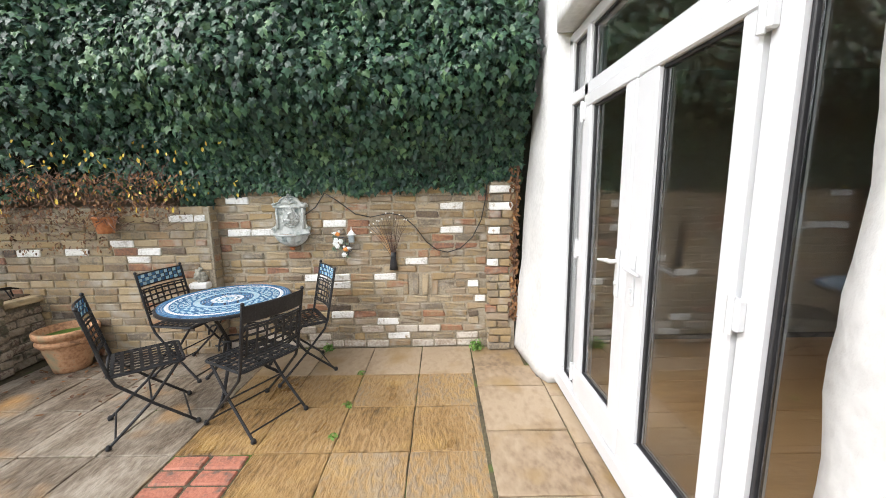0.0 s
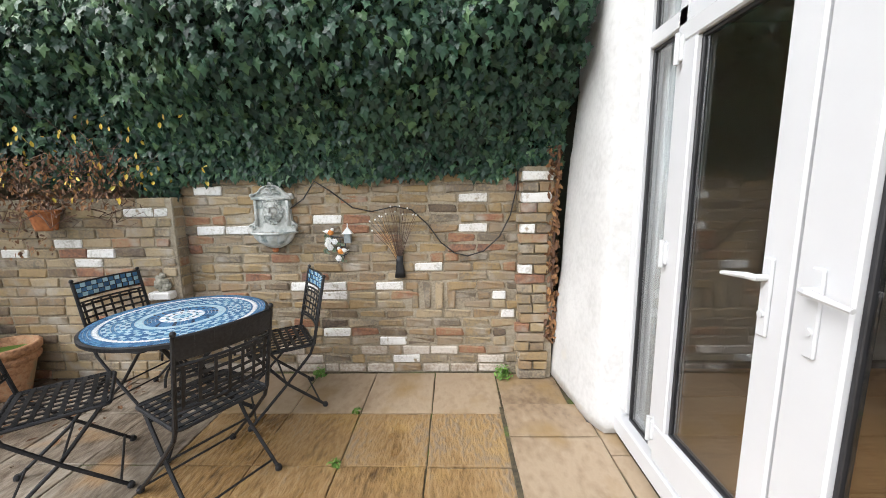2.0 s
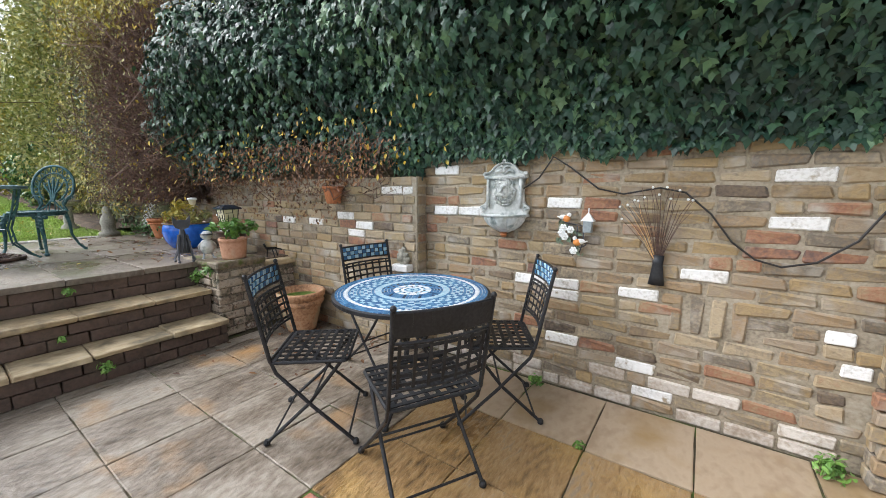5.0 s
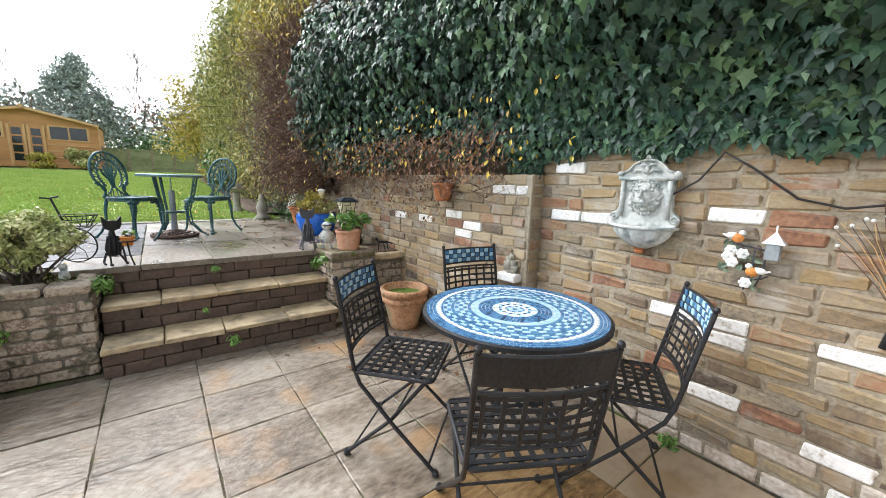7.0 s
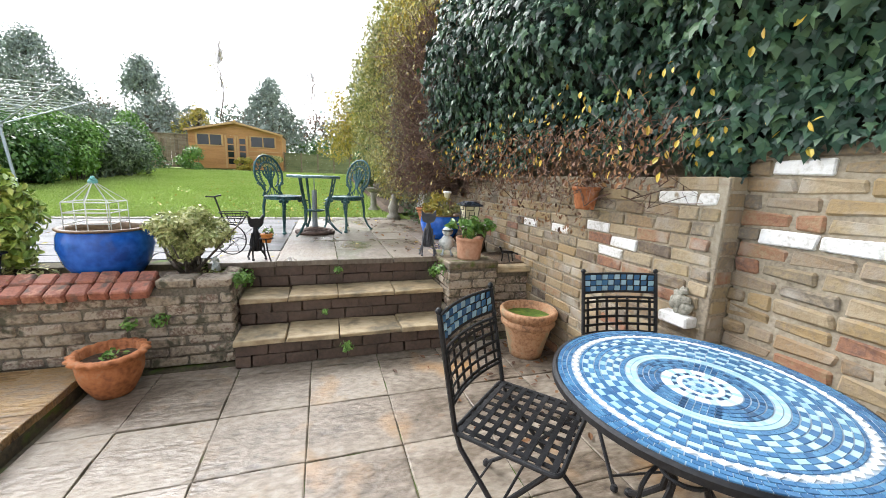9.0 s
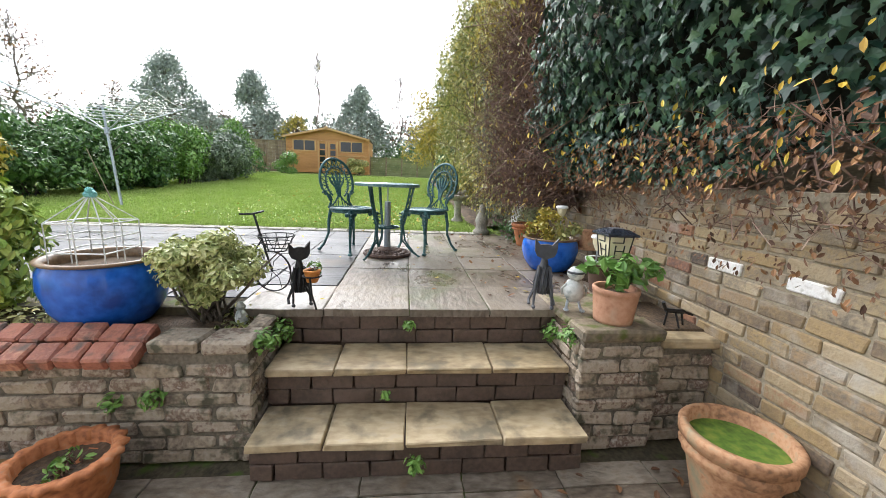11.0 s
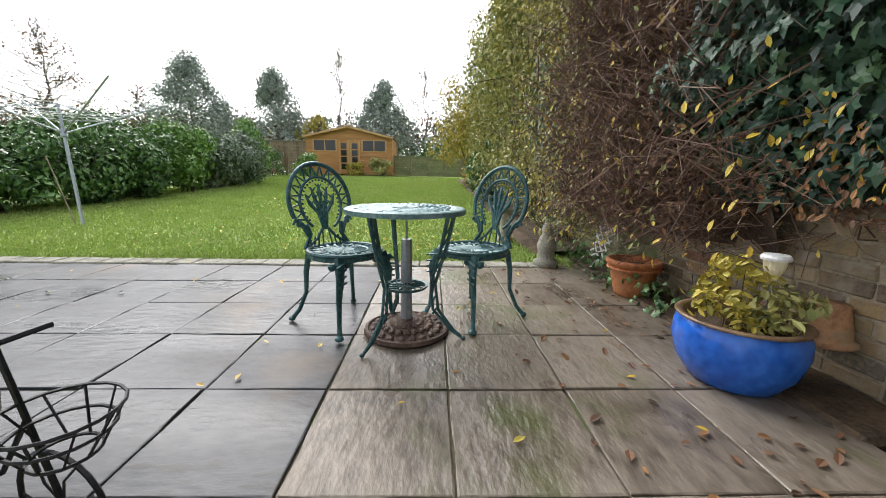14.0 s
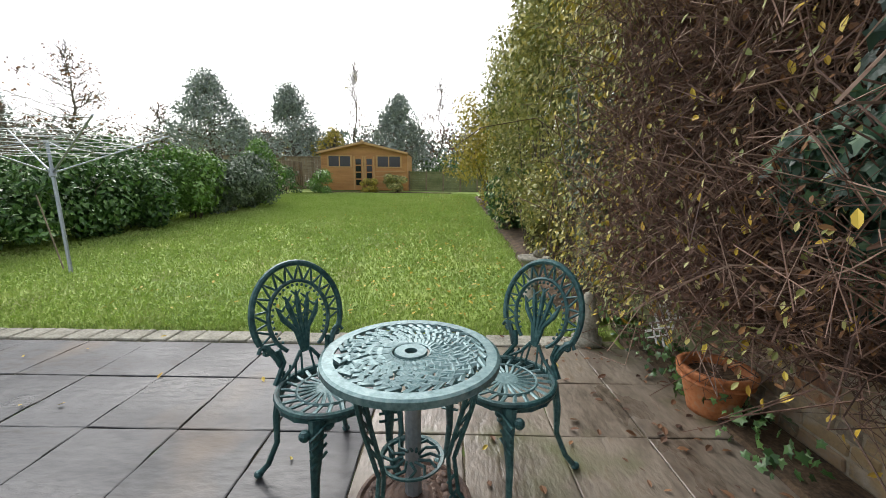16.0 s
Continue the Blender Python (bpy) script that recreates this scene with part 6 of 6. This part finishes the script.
part("basin_knob", Shape().lathe([(.0, -.004), (.016, .0), (.024, .012), (.02, .022), (.03, .03)], 14, Matrix.Translation((0, -.03, 0))), M_TERRA, wf_)

fp = thing("flower_plaque", "small white metal flower plaque with a bird", "wall plaque", pose(.29, 4.985, 1.0))
for x, z in ((-.075, .055), (-.055, .03), (-.02, .075), (.005, -.055), (-.065, .085)):
    s = Shape().blob((x, -.026, z), (.008, .007, .008), 4)
    for k in range(6):
        a = 2 * math.pi * k / 6
        s.blob((x + .015 * math.cos(a), -.018, z + .015 * math.sin(a)), (.011, .006, .011), 4)
    part("white_flower", s, M_WHITE, fp)
for x, z, tilt in ((-.045, .145, 1), (.025, .0, -1)):
    part("bird_body", Shape().blob((x, -.025, z), (.024, .016, .022), 7), M_ORANGE, fp)
    part("bird_wing", Shape().blob((x - tilt * .022, -.022, z + .008), (.028, .014, .016), 6).blob((x + tilt * .014, -.024, z + .024), (.014, .013, .013), 6).tube([(x - tilt * .03, -.02, z), (x - tilt * .062, -.018, z + .012)], [.009, .003], 5), M_WHITE, fp)
bh = part("bird_house", Shape().box((.085, -.024, .10), (.05, .04, .07), .003), M_STEEL, fp)
part("house_roof", Shape().put([(.045, -.05, .135), (.125, -.05, .135), (.125, .0, .135), (.045, .0, .135), (.085, -.025, .19)], [(3, 2, 1, 0), (0, 1, 4), (1, 2, 4), (2, 3, 4), (3, 0, 4)]).tube([(.085, -.025, .185), (.085, -.025, .215)], .004, 5), M_WHITE, bh)
s = Shape()
for a, b in (((-.08, .04), (-.03, .12)), ((.0, -.09), (.02, .10)), ((.035, -.08), (.06, .08)), ((-.08, .12), (.07, .10)), ((.02, -.04), (.08, -.01))):
    s.tube([(a[0], -.01, a[1]), ((a[0] + b[0]) / 2 + .012, -.014, (a[1] + b[1]) / 2), (b[0], -.012, b[1])], .004, 5)
part("wire_stem", s, M_CATGREY, fp)
rp_ = random.Random(12)
p = [(rp_.uniform(-.10, .09), -.014, rp_.uniform(-.08, .14)) for _ in range(22)]
leaves("metal_leaf", p, [(0, -1, 0)] * 22, .045, M_GREYLEAF, fp, OVAL, .3, 330, .3)["kind"] = "stuff"

ws = thing("wire_sculpture", "dark metal wall ornament, vase with wire stems", "wall ornament", pose(.76, 4.985, .79))
part("vase", Shape().lathe([(.0, 0), (.042, .0), (.034, .05), (.026, .12), (.030, .17)], 18, Matrix.Scale(.5, 4, (0, 1, 0))), M_IRON, ws, smooth=True)
rw = random.Random(31)
for k in range(26):
    a = radians(-42 + 68 * k / 25 + rw.uniform(-2, 2))
    L = .40 - .10 * abs(a + .15) + rw.uniform(-.06, .02)
    ex, ez = L * math.sin(a), .16 + L * math.cos(a)
    part("wire_stem", Shape().tube([(.01 * math.sin(a), -.005, .12), (.4 * ex, -.014, .12 + .45 * (ez - .12)), (.75 * ex, -.02, .12 + .78 * (ez - .12)), (ex + rw.uniform(-.02, .02), -.022, ez)], [.0024, .0018, .0016, .0012], 4), M_SHEDT if k < 9 and k % 2 else M_RUST, ws)
    if k % 2 == 0:
        part("glass_bead", Shape().blob((ex, -.024, ez), (.007, .006, .007), 4), M_WHITE, ws)
cb = thing("cable", "black cable drooping along the brick wall", "cable")
pts = [(-.1, 1.30), (.05, 1.40), (.14, 1.53), (.25, 1.46), (.42, 1.33), (.56, 1.30), (.74, 1.335), (.86, 1.31), (.98, 1.20), (1.08, 1.06), (1.18, .98), (1.28, .955), (1.40, .99), (1.52, 1.10), (1.60, 1.26), (1.64, 1.45), (1.65, 1.60)]
part("cable_run", Shape().tube([(x, 4.975, z) for x, z in pts], .0055, 6), M_CABLE, cb, smooth=True)
fg = thing("stone_rose", "grey cast stone flower head on a white ledge", "wall ornament", pose(-1.03, 4.885, .735))
part("ledge", Shape().box((.0, -.02, -.04), (.17, .10, .055), .008, jit=.004, rng=rb), M_BRICKW, fg)
s = Shape()
rq = random.Random(4)
for k in range(26):
    a = rq.uniform(0, 6.28)
    r = rq.uniform(.0, .062)
    s.blob((r * math.cos(a), -.04 + .3 * r, .055 + r * math.sin(a)), (.026, .018, .022), 5, .5)
part("flower_head", s, M_GREYSTONE, fg)

# ---- ornaments by the steps ----
def metal_cat(m, label, head):
    """A sitting cat of black wire with a flat head, as one plain figure."""
    s = Shape()
    s.lathe([(.0, .07), (.036, .08), (.048, .13), (.042, .19), (.026, .26), (.015, .31), (.0, .32)], 16)
    for k in range(14):
        a = 2 * math.pi * k / 14
        s.tube([(.042 * math.cos(a), .042 * math.sin(a), .08), (.056 * math.cos(a + .3), .056 * math.sin(a + .3), .14), (.034 * math.cos(a + .6), .034 * math.sin(a + .6), .25)], .004, 4)
    for sg in (-1, 1):
        s.tube([(.03, sg * .03, .25), (.055, sg * .05, .12), (.07, sg * .055, .01)], [.010, .008, .007], 6)
        s.blob((.08, sg * .055, .012), (.022, .013, .012), 5)
        s.tube([(-.04, sg * .04, .10), (-.01, sg * .075, .03), (.02, sg * .075, .01)], .010, 5)
    s.tube([(-.06, 0, .08), (-.10, .03, .08), (-.115, .06, .13), (-.09, .07, .17)], .009, 6)
    s.plate([(-.065, .345), (-.05, .315), (0, .295), (.05, .315), (.065, .345), (.068, .425), (.035, .385), (0, .39), (-.035, .385), (-.068, .425)], -.012, .012, Matrix.Rotation(radians(90), 4, "Z") @ Matrix.Translation((0, -.02, 0)))
    ob = solid("cat_ornament", s, head, label, "ornament")
    ob.matrix_basis = m
    return ob


metal_cat(pose(-2.97, 4.03, T + .006, 0, 0, -12), "dark metal cat ornament standing at the terrace edge", M_CATGREY)
metal_cat(pose(-2.98, 2.57, T + .006, 0, 0, 25) @ Matrix.Scale(.87, 4), "black metal cat ornament holding a flower pot", M_IRON)
hp = pot("hanging_pot", "small orange pot with a white flowering plant", pose(-2.91, 2.66, T + .155), .045, .07, M_ORANGE, base=.7, rim=.006)
part("bracket", Shape().tube([(.05, 0, .03), (.06, .01, -.06), (.05, .03, -.148)], .006, 5).tube([(.05 * math.cos(t * .3), .05 * math.sin(t * .3), .035) for t in range(22)], .005, 5), M_IRON, hp)
tuft(hp, (0, 0, .05), .055, 40, .035, M_FRESH, 340, stems=5, h=.5)
leaves("petal", [(random.uniform(-.04, .03), random.uniform(-.04, .04), random.uniform(.09, .13)) for _ in range(14)], [(0, 0, 1)] * 14, .03, M_PETAL, hp, OVAL, 0, 343)
bd_ = thing("bird_ornament", "pale pebble bird ornament on metal feet", "ornament", pose(-2.85, 4.18, .684, 0, 0, -15))
bs_ = Shape().blob((0, 0, .11), (.06, .062, .072), 9, .1).blob((.008, 0, .215), (.05, .05, .042), 8, .1).tube([(.02, -.05, .15), (.0, -.07, .12), (.0, -.065, .08)], .008, 5).tube([(.02, .05, .15), (.0, .07, .12), (.0, .065, .08)], .008, 5)
part("body", bs_, M_STONE, bd_, smooth=True)
part("hat_band", Shape().lathe([(.049, .218), (.053, .224), (.05, .232)], 20, cap=False, m=Matrix.Translation((.008, 0, 0))), M_CATGREY, bd_)
for sg in (-1, 1):
    part("foot", Shape().tube([(0, sg * .03, .05), (.03, sg * .04, .012), (.075, sg * .05, .004)], [.008, .009, .004], 6).blob((.06, sg * .045, .008), (.028, .016, .008), 5), M_STEEL, bd_)
ln = thing("lantern", "black lantern with cream fretted glass on a post", "lantern", pose(-2.81, 4.37, .765) @ Matrix.Scale(.8, 4))
part("post", Shape().lathe([(.012, -.125), (.012, .27), (.035, .29), (.05, .30)], 12), M_IRON, ln)
part("glass_box", Shape().put([(-.065, -.065, .30), (.065, -.065, .30), (.065, .065, .30), (-.065, .065, .30), (-.085, -.085, .465), (.085, -.085, .465), (.085, .085, .465), (-.085, .085, .465)], [(0, 3, 2, 1), (4, 5, 6, 7), (0, 1, 5, 4), (1, 2, 6, 5), (2, 3, 7, 6), (3, 0, 4, 7)]), M_CREAMGLASS, ln)
fw = Shape()
for k in range(4):
    rm = Matrix.Rotation(radians(90 * k), 4, "Z")
    for a, b in (((.068, -.068, .30), (.088, -.088, .465)), ((.068, -.03, .31), (.085, -.035, .40)), ((.076, -.035, .36), (.076, .035, .36)), ((.083, -.06, .42), (.083, .02, .42)), ((.083, .02, .42), (.087, .02, .46)), ((.07, .03, .31), (.08, .032, .40)), ((.068, -.065, .302), (.068, .065, .302)), ((.088, -.085, .463), (.088, .085, .463))):
        strip(fw, tuple(rm @ Vector(a)), tuple(rm @ Vector(b)), .007, .006, tuple(rm @ Vector((1, 0, 0))))
part("fretwork", fw, M_IRON, ln)
part("lid", Shape().put([(-.115, -.115, .465), (.115, -.115, .465), (.115, .115, .465), (-.115, .115, .465), (-.115, -.115, .478), (.115, -.115, .478), (.115, .115, .478), (-.115, .115, .478), (-.06, -.06, .51), (.06, -.06, .51), (.06, .06, .51), (-.06, .06, .51)], [(3, 2, 1, 0), (0, 1, 5, 4), (1, 2, 6, 5), (2, 3, 7, 6), (3, 0, 4, 7), (4, 5, 9, 8), (5, 6, 10, 9), (6, 7, 11, 10), (7, 4, 8, 11), (8, 9, 10, 11)]), M_NAVYLID, ln)
part("solar_panel", Shape().box((0, 0, .513), (.085, .085, .005), .001), M_CATGREY, ln)
copy_thing(ln, pose(-2.66, 1.05, .42))
bk_ = thing("bicycle_planter", "black wire bicycle plant stand with a basket", "plant stand", pose(-3.26, 2.18, T + .004, 0, 0, 75))


def wheel(x, r, y=0):
    s = Shape().tube([(x + r * math.cos(radians(a)), y, r + r * math.sin(radians(a))) for a in range(0, 361, 15)], .006, 5)
    for k in range(6):
        a = radians(60 * k)
        s.tube([(x, y, r), (x + .5 * r * math.cos(a + .3), y, r + .5 * r * math.sin(a + .3)), (x + r * math.cos(a), y, r + r * math.sin(a))], .003, 4)
    return s


part("wheel", wheel(.16, .13), M_IRON, bk_)
part("wheel", wheel(-.20, .10), M_IRON, bk_)
part("frame", Shape().tube([(.16, 0, .13), (.10, 0, .33), (.06, 0, .46), (.05, 0, .49)], .007, 6).tube([(.10, 0, .33), (-.02, 0, .17), (-.20, 0, .10)], .006, 6).tube([(.05, -.125, .50), (.04, 0, .49), (.05, .10, .50)], .007, 6), M_IRON, bk_)
bq = Shape()
for z, r in ((.27, .06), (.32, .09), (.365, .11)):
    bq.tube([(.20 + r * math.cos(radians(a)), r * math.sin(radians(a)), z) for a in range(0, 361, 20)], .004, 5)
for k in range(10):
    a = 2 * math.pi * k / 10
    bq.tube([(.20 + .06 * math.cos(a), .06 * math.sin(a), .27), (.20 + .11 * math.cos(a + .3), .11 * math.sin(a + .3), .365)], .003, 4)
part("basket", bq, M_IRON, bk_)["kind"] = "stuff"
part("rear_basket", Shape().lathe([(.06, .20), (.085, .26), (.09, .31)], 16, Matrix.Translation((-.18, 0, 0))), M_IRON, bk_)

# shrub, weeds and moss in the planters
vs_ = thing("variegated_shrub", "cream and green variegated euonymus in the planter", "shrub")
st = Shape()
rg = np.random.default_rng(350)
for k in range(16):
    st.tube(wander((-2.87 + rg.normal(0, .03), 2.13 + rg.normal(0, .03), .55), (-2.88 + rg.normal(0, .14), 2.12 + rg.normal(0, .17), .9 + rg.uniform(0, .12)), 5, .03, rg), [.012, .010, .008, .006, .005, .003], 4, cap=False)
part("branch_tangle", st, M_BARK, vs_)["kind"] = "stuff"
cl = crown_clumps((-2.85, 2.15, .905), (.25, .28, .20), 42, 351, (.24, .42))
p, d = clump_points(cl, 9500, 352, .3)
leaves("foliage", p, d + (0, 0, .5), .034, M_CREAM, vs_, OVAL, .2, 353)["kind"] = "stuff"
wd = thing("weeds", "small ferns and weeds in the planter and joints", "weeds", kind="stuff")
W_ = [(-2.6, 2.50, .56, .07), (-2.62, 4.07, .58, .06), (-2.5, 2.03, .33, .06), (-2.49, 1.86, .32, .05), (1.55, 4.90, .01, .07), (-2.86, 2.5, .5, .08), (-2.84, 4.07, .5, .07), (.53, 3.95, .0, .035), (.53, 4.43, .0, .03), (.52, 3.6, .0, .03), (-2.30, 3.25, .10, .05), (-2.84, 3.21, .56, .04), (-2.56, 3.1, .3, .03), (.1, 4.93, .0, .05)]
p, d = clump_points([(x, y, z + r * .5, r, r, r * .9) for x, y, z, r in W_], 1100, 360, .2)
leaves("weed_leaves", p, d + (0, 0, .6), .035, M_FRESH, wd, OVAL, .3, 361)["kind"] = "stuff"
p, d = clump_points([(-2.78, 1.2 - .3 * k, .62, .2, .2, .08) for k in range(7)] + [(-2.8, 2.3, .6, .2, .12, .05), (-2.95, 2.25, .61, .1, .12, .05)], 1500, 362, .2)
leaves("ground_cover", p, d + (0, 0, .8), .04, M_OLIVE, wd, OVAL, .2, 363)["kind"] = "stuff"
sb = shrub("laurel_bush", "bright yellow-green bush in the planter beside the patio", (-2.88, .92, .98), (.30, .32, .36), 2600, None, .06, M_LIME, 370, clumps=16, shape=OVAL)
gn = solid("pale_figure", Shape().blob((-2.80, 2.31, .635), (.035, .03, .05), 7, .3).blob((-2.80, 2.31, .70), (.022, .022, .028), 6, .3), M_STONE, "tiny pale stone figure among the weeds", "ornament")
# small iron animal figure standing on the planter ledge
tool = thing("iron_boot_scraper", "black iron animal ornament on the ledge", "ornament", pose(-2.72, 4.74, .622))
part("body", Shape().tube([(0, -.06, .10), (0, .05, .09)], .014, 6).tube([(0, -.06, .10), (.01, -.09, .15)], .01, 6).tube([(0, -.05, .09), (0, -.06, 0)], .006, 5).tube([(0, .04, .09), (0, .06, 0)], .006, 5).tube([(0, .0, .09), (.05, .0, 0)], .006, 5).tube([(0, .05, .09), (.0, .11, .07)], .007, 5), M_IRON, tool)

# ---- rotary clothes line ----
rc = thing("rotary_line", "grey steel rotary clothes line with white lines", "clothes line")
base, hub = Vector((-7.85, -1.76, .66)), Vector((-8.07, -2.02, 2.0))
axis = (hub - base).normalized()
top = hub + axis * .42
part("pole", Shape().tube([tuple(base - axis * .1), tuple(hub)], .022, 10), M_STEEL, rc)
part("upper_pole", Shape().tube([tuple(hub), tuple(top)], .019, 10), M_STEEL, rc)
part("hub", Shape().tube([tuple(hub - axis * .05), tuple(hub + axis * .06)], .04, 10), M_STEEL, rc)
tips = []
for k in range(4):
    a = radians(62 + 90 * k)
    tip = hub + Vector((math.cos(a) * 1.42, math.sin(a) * 1.42, .62))
    tips.append(tip)
    part("arm", Shape().tube([tuple(hub), tuple(tip)], .012, 8), M_STEEL, rc)
    mid = hub + (tip - hub) * .42
    part("brace", Shape().tube([tuple(top), tuple(mid)], .007, 6), M_STEEL, rc)
for j in range(7):
    f = .38 + .098 * j
    q_ = [hub + (t - hub) * f for t in tips]
    s = Shape()
    for k in range(4):
        a, b = q_[k], q_[(k + 1) % 4]
        s.tube([tuple(a), tuple((a + b) / 2 - Vector((0, 0, .02))), tuple(b)], .004, 4)
    part("line", s, M_LINE, rc)
part("prop", Shape().tube([(-7.95, -1.95, .7), (-8.35, -2.6, 1.7)], .009, 6), M_FENCE, rc)

# ---- ornaments at the lawn edge ----
bb = thing("bird_bath", "lichen-covered stone bird bath beside the shrubs", "bird bath", pose(-7.15, 4.05, .70))
part("pedestal", Shape().lathe([(.0, 0), (.11, 0), (.10, .04), (.06, .09), (.055, .30), (.075, .36), (.0, .37)], 18), M_GREYSTONE, bb, smooth=True)
part("bowl", Shape().lathe([(.0, .36), (.10, .37), (.17, .43), (.175, .455), (.15, .45), (.0, .41)], 22), M_GREYSTONE, bb, smooth=True)
part("stone_bird", Shape().blob((.0, .05, .49), (.04, .065, .045), 7, .2).blob((0, .11, .53), (.025, .03, .025), 6), M_GREYSTONE, bb)
sta = solid("garden_statue", Shape().lathe([(.0, 0), (.12, 0), (.12, .05), (.085, .07), (.08, .14), (.095, .20), (.07, .28), (.05, .31), (.055, .36), (.035, .42), (.0, .43)], 16, Matrix.Translation((-6.08, 4.26, T))), M_GREYSTONE, "weathered grey stone garden figure on a plinth", "statue", smooth=True)
tr_ = thing("trellis_piece", "small white wooden trellis leaning on the fence", "trellis", pose(-5.74, 4.60, T + .16, -10, 14, 20))
for k in range(5):
    for sg in (-1, 1):
        part("lath", Shape().box((0, .005 * sg, 0), (.016, .008, .25 if 0 < k < 4 else .17), .002, Matrix.Translation((0, 0, .05 + .068 * k)) @ Matrix.Rotation(radians(46 * sg), 4, "Y")), M_WHITE, tr_)

# ---- seen through the glass ----
it = thing("side_table", "small wooden table inside the room", "table", pose(3.2, 1.9, .075))
part("tabletop", Shape().box((0, 0, .60), (.6, .7, .03), .006), M_WOOD, it)
for a in (-.25, .25):
    for b in (-.3, .3):
        part("leg", Shape().box((a, b, .29), (.045, .045, .58), .004), M_WOOD, it)
ip = pot("white_pot", "white pot with a white flowering houseplant", pose(3.2, 1.9, .69), .07, .13, M_WHITE, base=.75, rim=.004)
tuft(ip, (0, 0, .1), .16, 90, .06, M_LAUREL, 380, stems=8, h=.6)
leaves("petal", [(random.gauss(0, .07), random.gauss(0, .07), random.uniform(.2, .33)) for _ in range(26)], [(0, 0, 1)] * 26, .05, M_PETAL, ip, OVAL, 0, 383)
for k in range(12):
    part("floorboard", Shape().box((4.2, .32 + .40 * k, .062), (3.6, .394, .02), .003), M_WOOD, room)


# ---- paving slabs, then the nearest bricks ----
shared = {}
GRID = (-.5, -.49, -.17, 0, .17, .49, .5)


def slab(parent, x, y, sx, sy, z, material, th=.045):
    key = (round(sx, 3), round(sy, 3), material.name)
    if key not in shared:
        g = Shape()
        n = 6
        vs, fs = [], []
        for j in range(n + 1):
            for i in range(n + 1):
                u, v = GRID[i], GRID[j]
                e = min(i, j, n - i, n - j)
                vs.append((u * sx + (rb.uniform(-.003, .003) if e == 0 else 0), v * sy + (rb.uniform(-.003, .003) if e == 0 else 0), (-.0025 if e == 0 else .001 * rb.uniform(-1, 1))))
        for j in range(n):
            for i in range(n):
                a = j * (n + 1) + i
                fs.append([a, a + 1, a + n + 2, a + n + 1])
        loop = [i for i in range(n + 1)] + [(n + 1) * j + n for j in range(1, n + 1)] + [(n + 1) * n + i for i in range(n - 1, -1, -1)] + [(n + 1) * j for j in range(n - 1, 0, -1)]
        k = len(vs)
        vs += [(vs[i][0], vs[i][1], -th) for i in loop]
        for a in range(len(loop)):
            b = (a + 1) % len(loop)
            fs.append([loop[a], k + a, k + b, loop[b]])
        g.put(vs, fs)
        me = g.mesh("paving_slab", False)
        me.materials.append(material)
        shared[key] = me
    ob = part("paving_slab", shared[key], None, parent, m=pose(x, y, z + rb.uniform(-.003, .003), rb.uniform(-.25, .25), rb.uniform(-.25, .25), rb.uniform(-.4, .4)))
    return ob


for x, y, sx, sy, m_ in slabs:
    slab(pav, x, y, sx, sy, .03 if m_ is M_SLABP and x > 1.5 and y < 4.5 else 0.0, m_)
for k in range(5):
    y = 4.27 - .52 * k
    slab(pav, 2.065, y, .10, .51, .03, M_SLABP)
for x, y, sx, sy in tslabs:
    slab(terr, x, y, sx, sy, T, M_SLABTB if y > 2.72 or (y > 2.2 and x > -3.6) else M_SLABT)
for x, y, sx, sy in sslabs:
    slab(side, x, y, sx, sy, .11, M_SLAB)
PAVER = [Shape().box((0, 0, 0), (.213, .103, .06), .008, jit=.003, rng=rb).mesh("paver") for _ in range(3)]
for me in PAVER:
    me.materials.append(M_BRICKR)
x0, y0 = XJ[4], YJ[4]
for i in range(2):
    for j in range(4):
        part("paver", PAVER[(i + j) % 3], None, pav, m=pose(x0 + .118 + .232 * i, y0 + .065 + .117 * j, -.026, 0, 0, rb.uniform(-1.5, 1.5)))
for x, z, long, white in courses(-.89, 1.665, 0, 1.585, WHITES, rb):
    if .88 < x < 1.2 and .52 < z < .74:
        continue
    salt = z < .30 and rb.random() < .75 - 2 * z
    me = rb.choice((STW if long else HEW) if white else ((STE if long else HEE) if salt else (ST if long else HE)))
    part("brick", me, None, wall_north, m=pose(x, 5.0 + rb.uniform(-.005, .005), z, rb.uniform(-1, 1), rb.uniform(-.6, .6), rb.uniform(-1, 1)))
for k in range(4):
    part("brick", ST[k], None, wall_north, m=pose(.87 + .095 * k, 5.0, .635, 0, 90, 0))
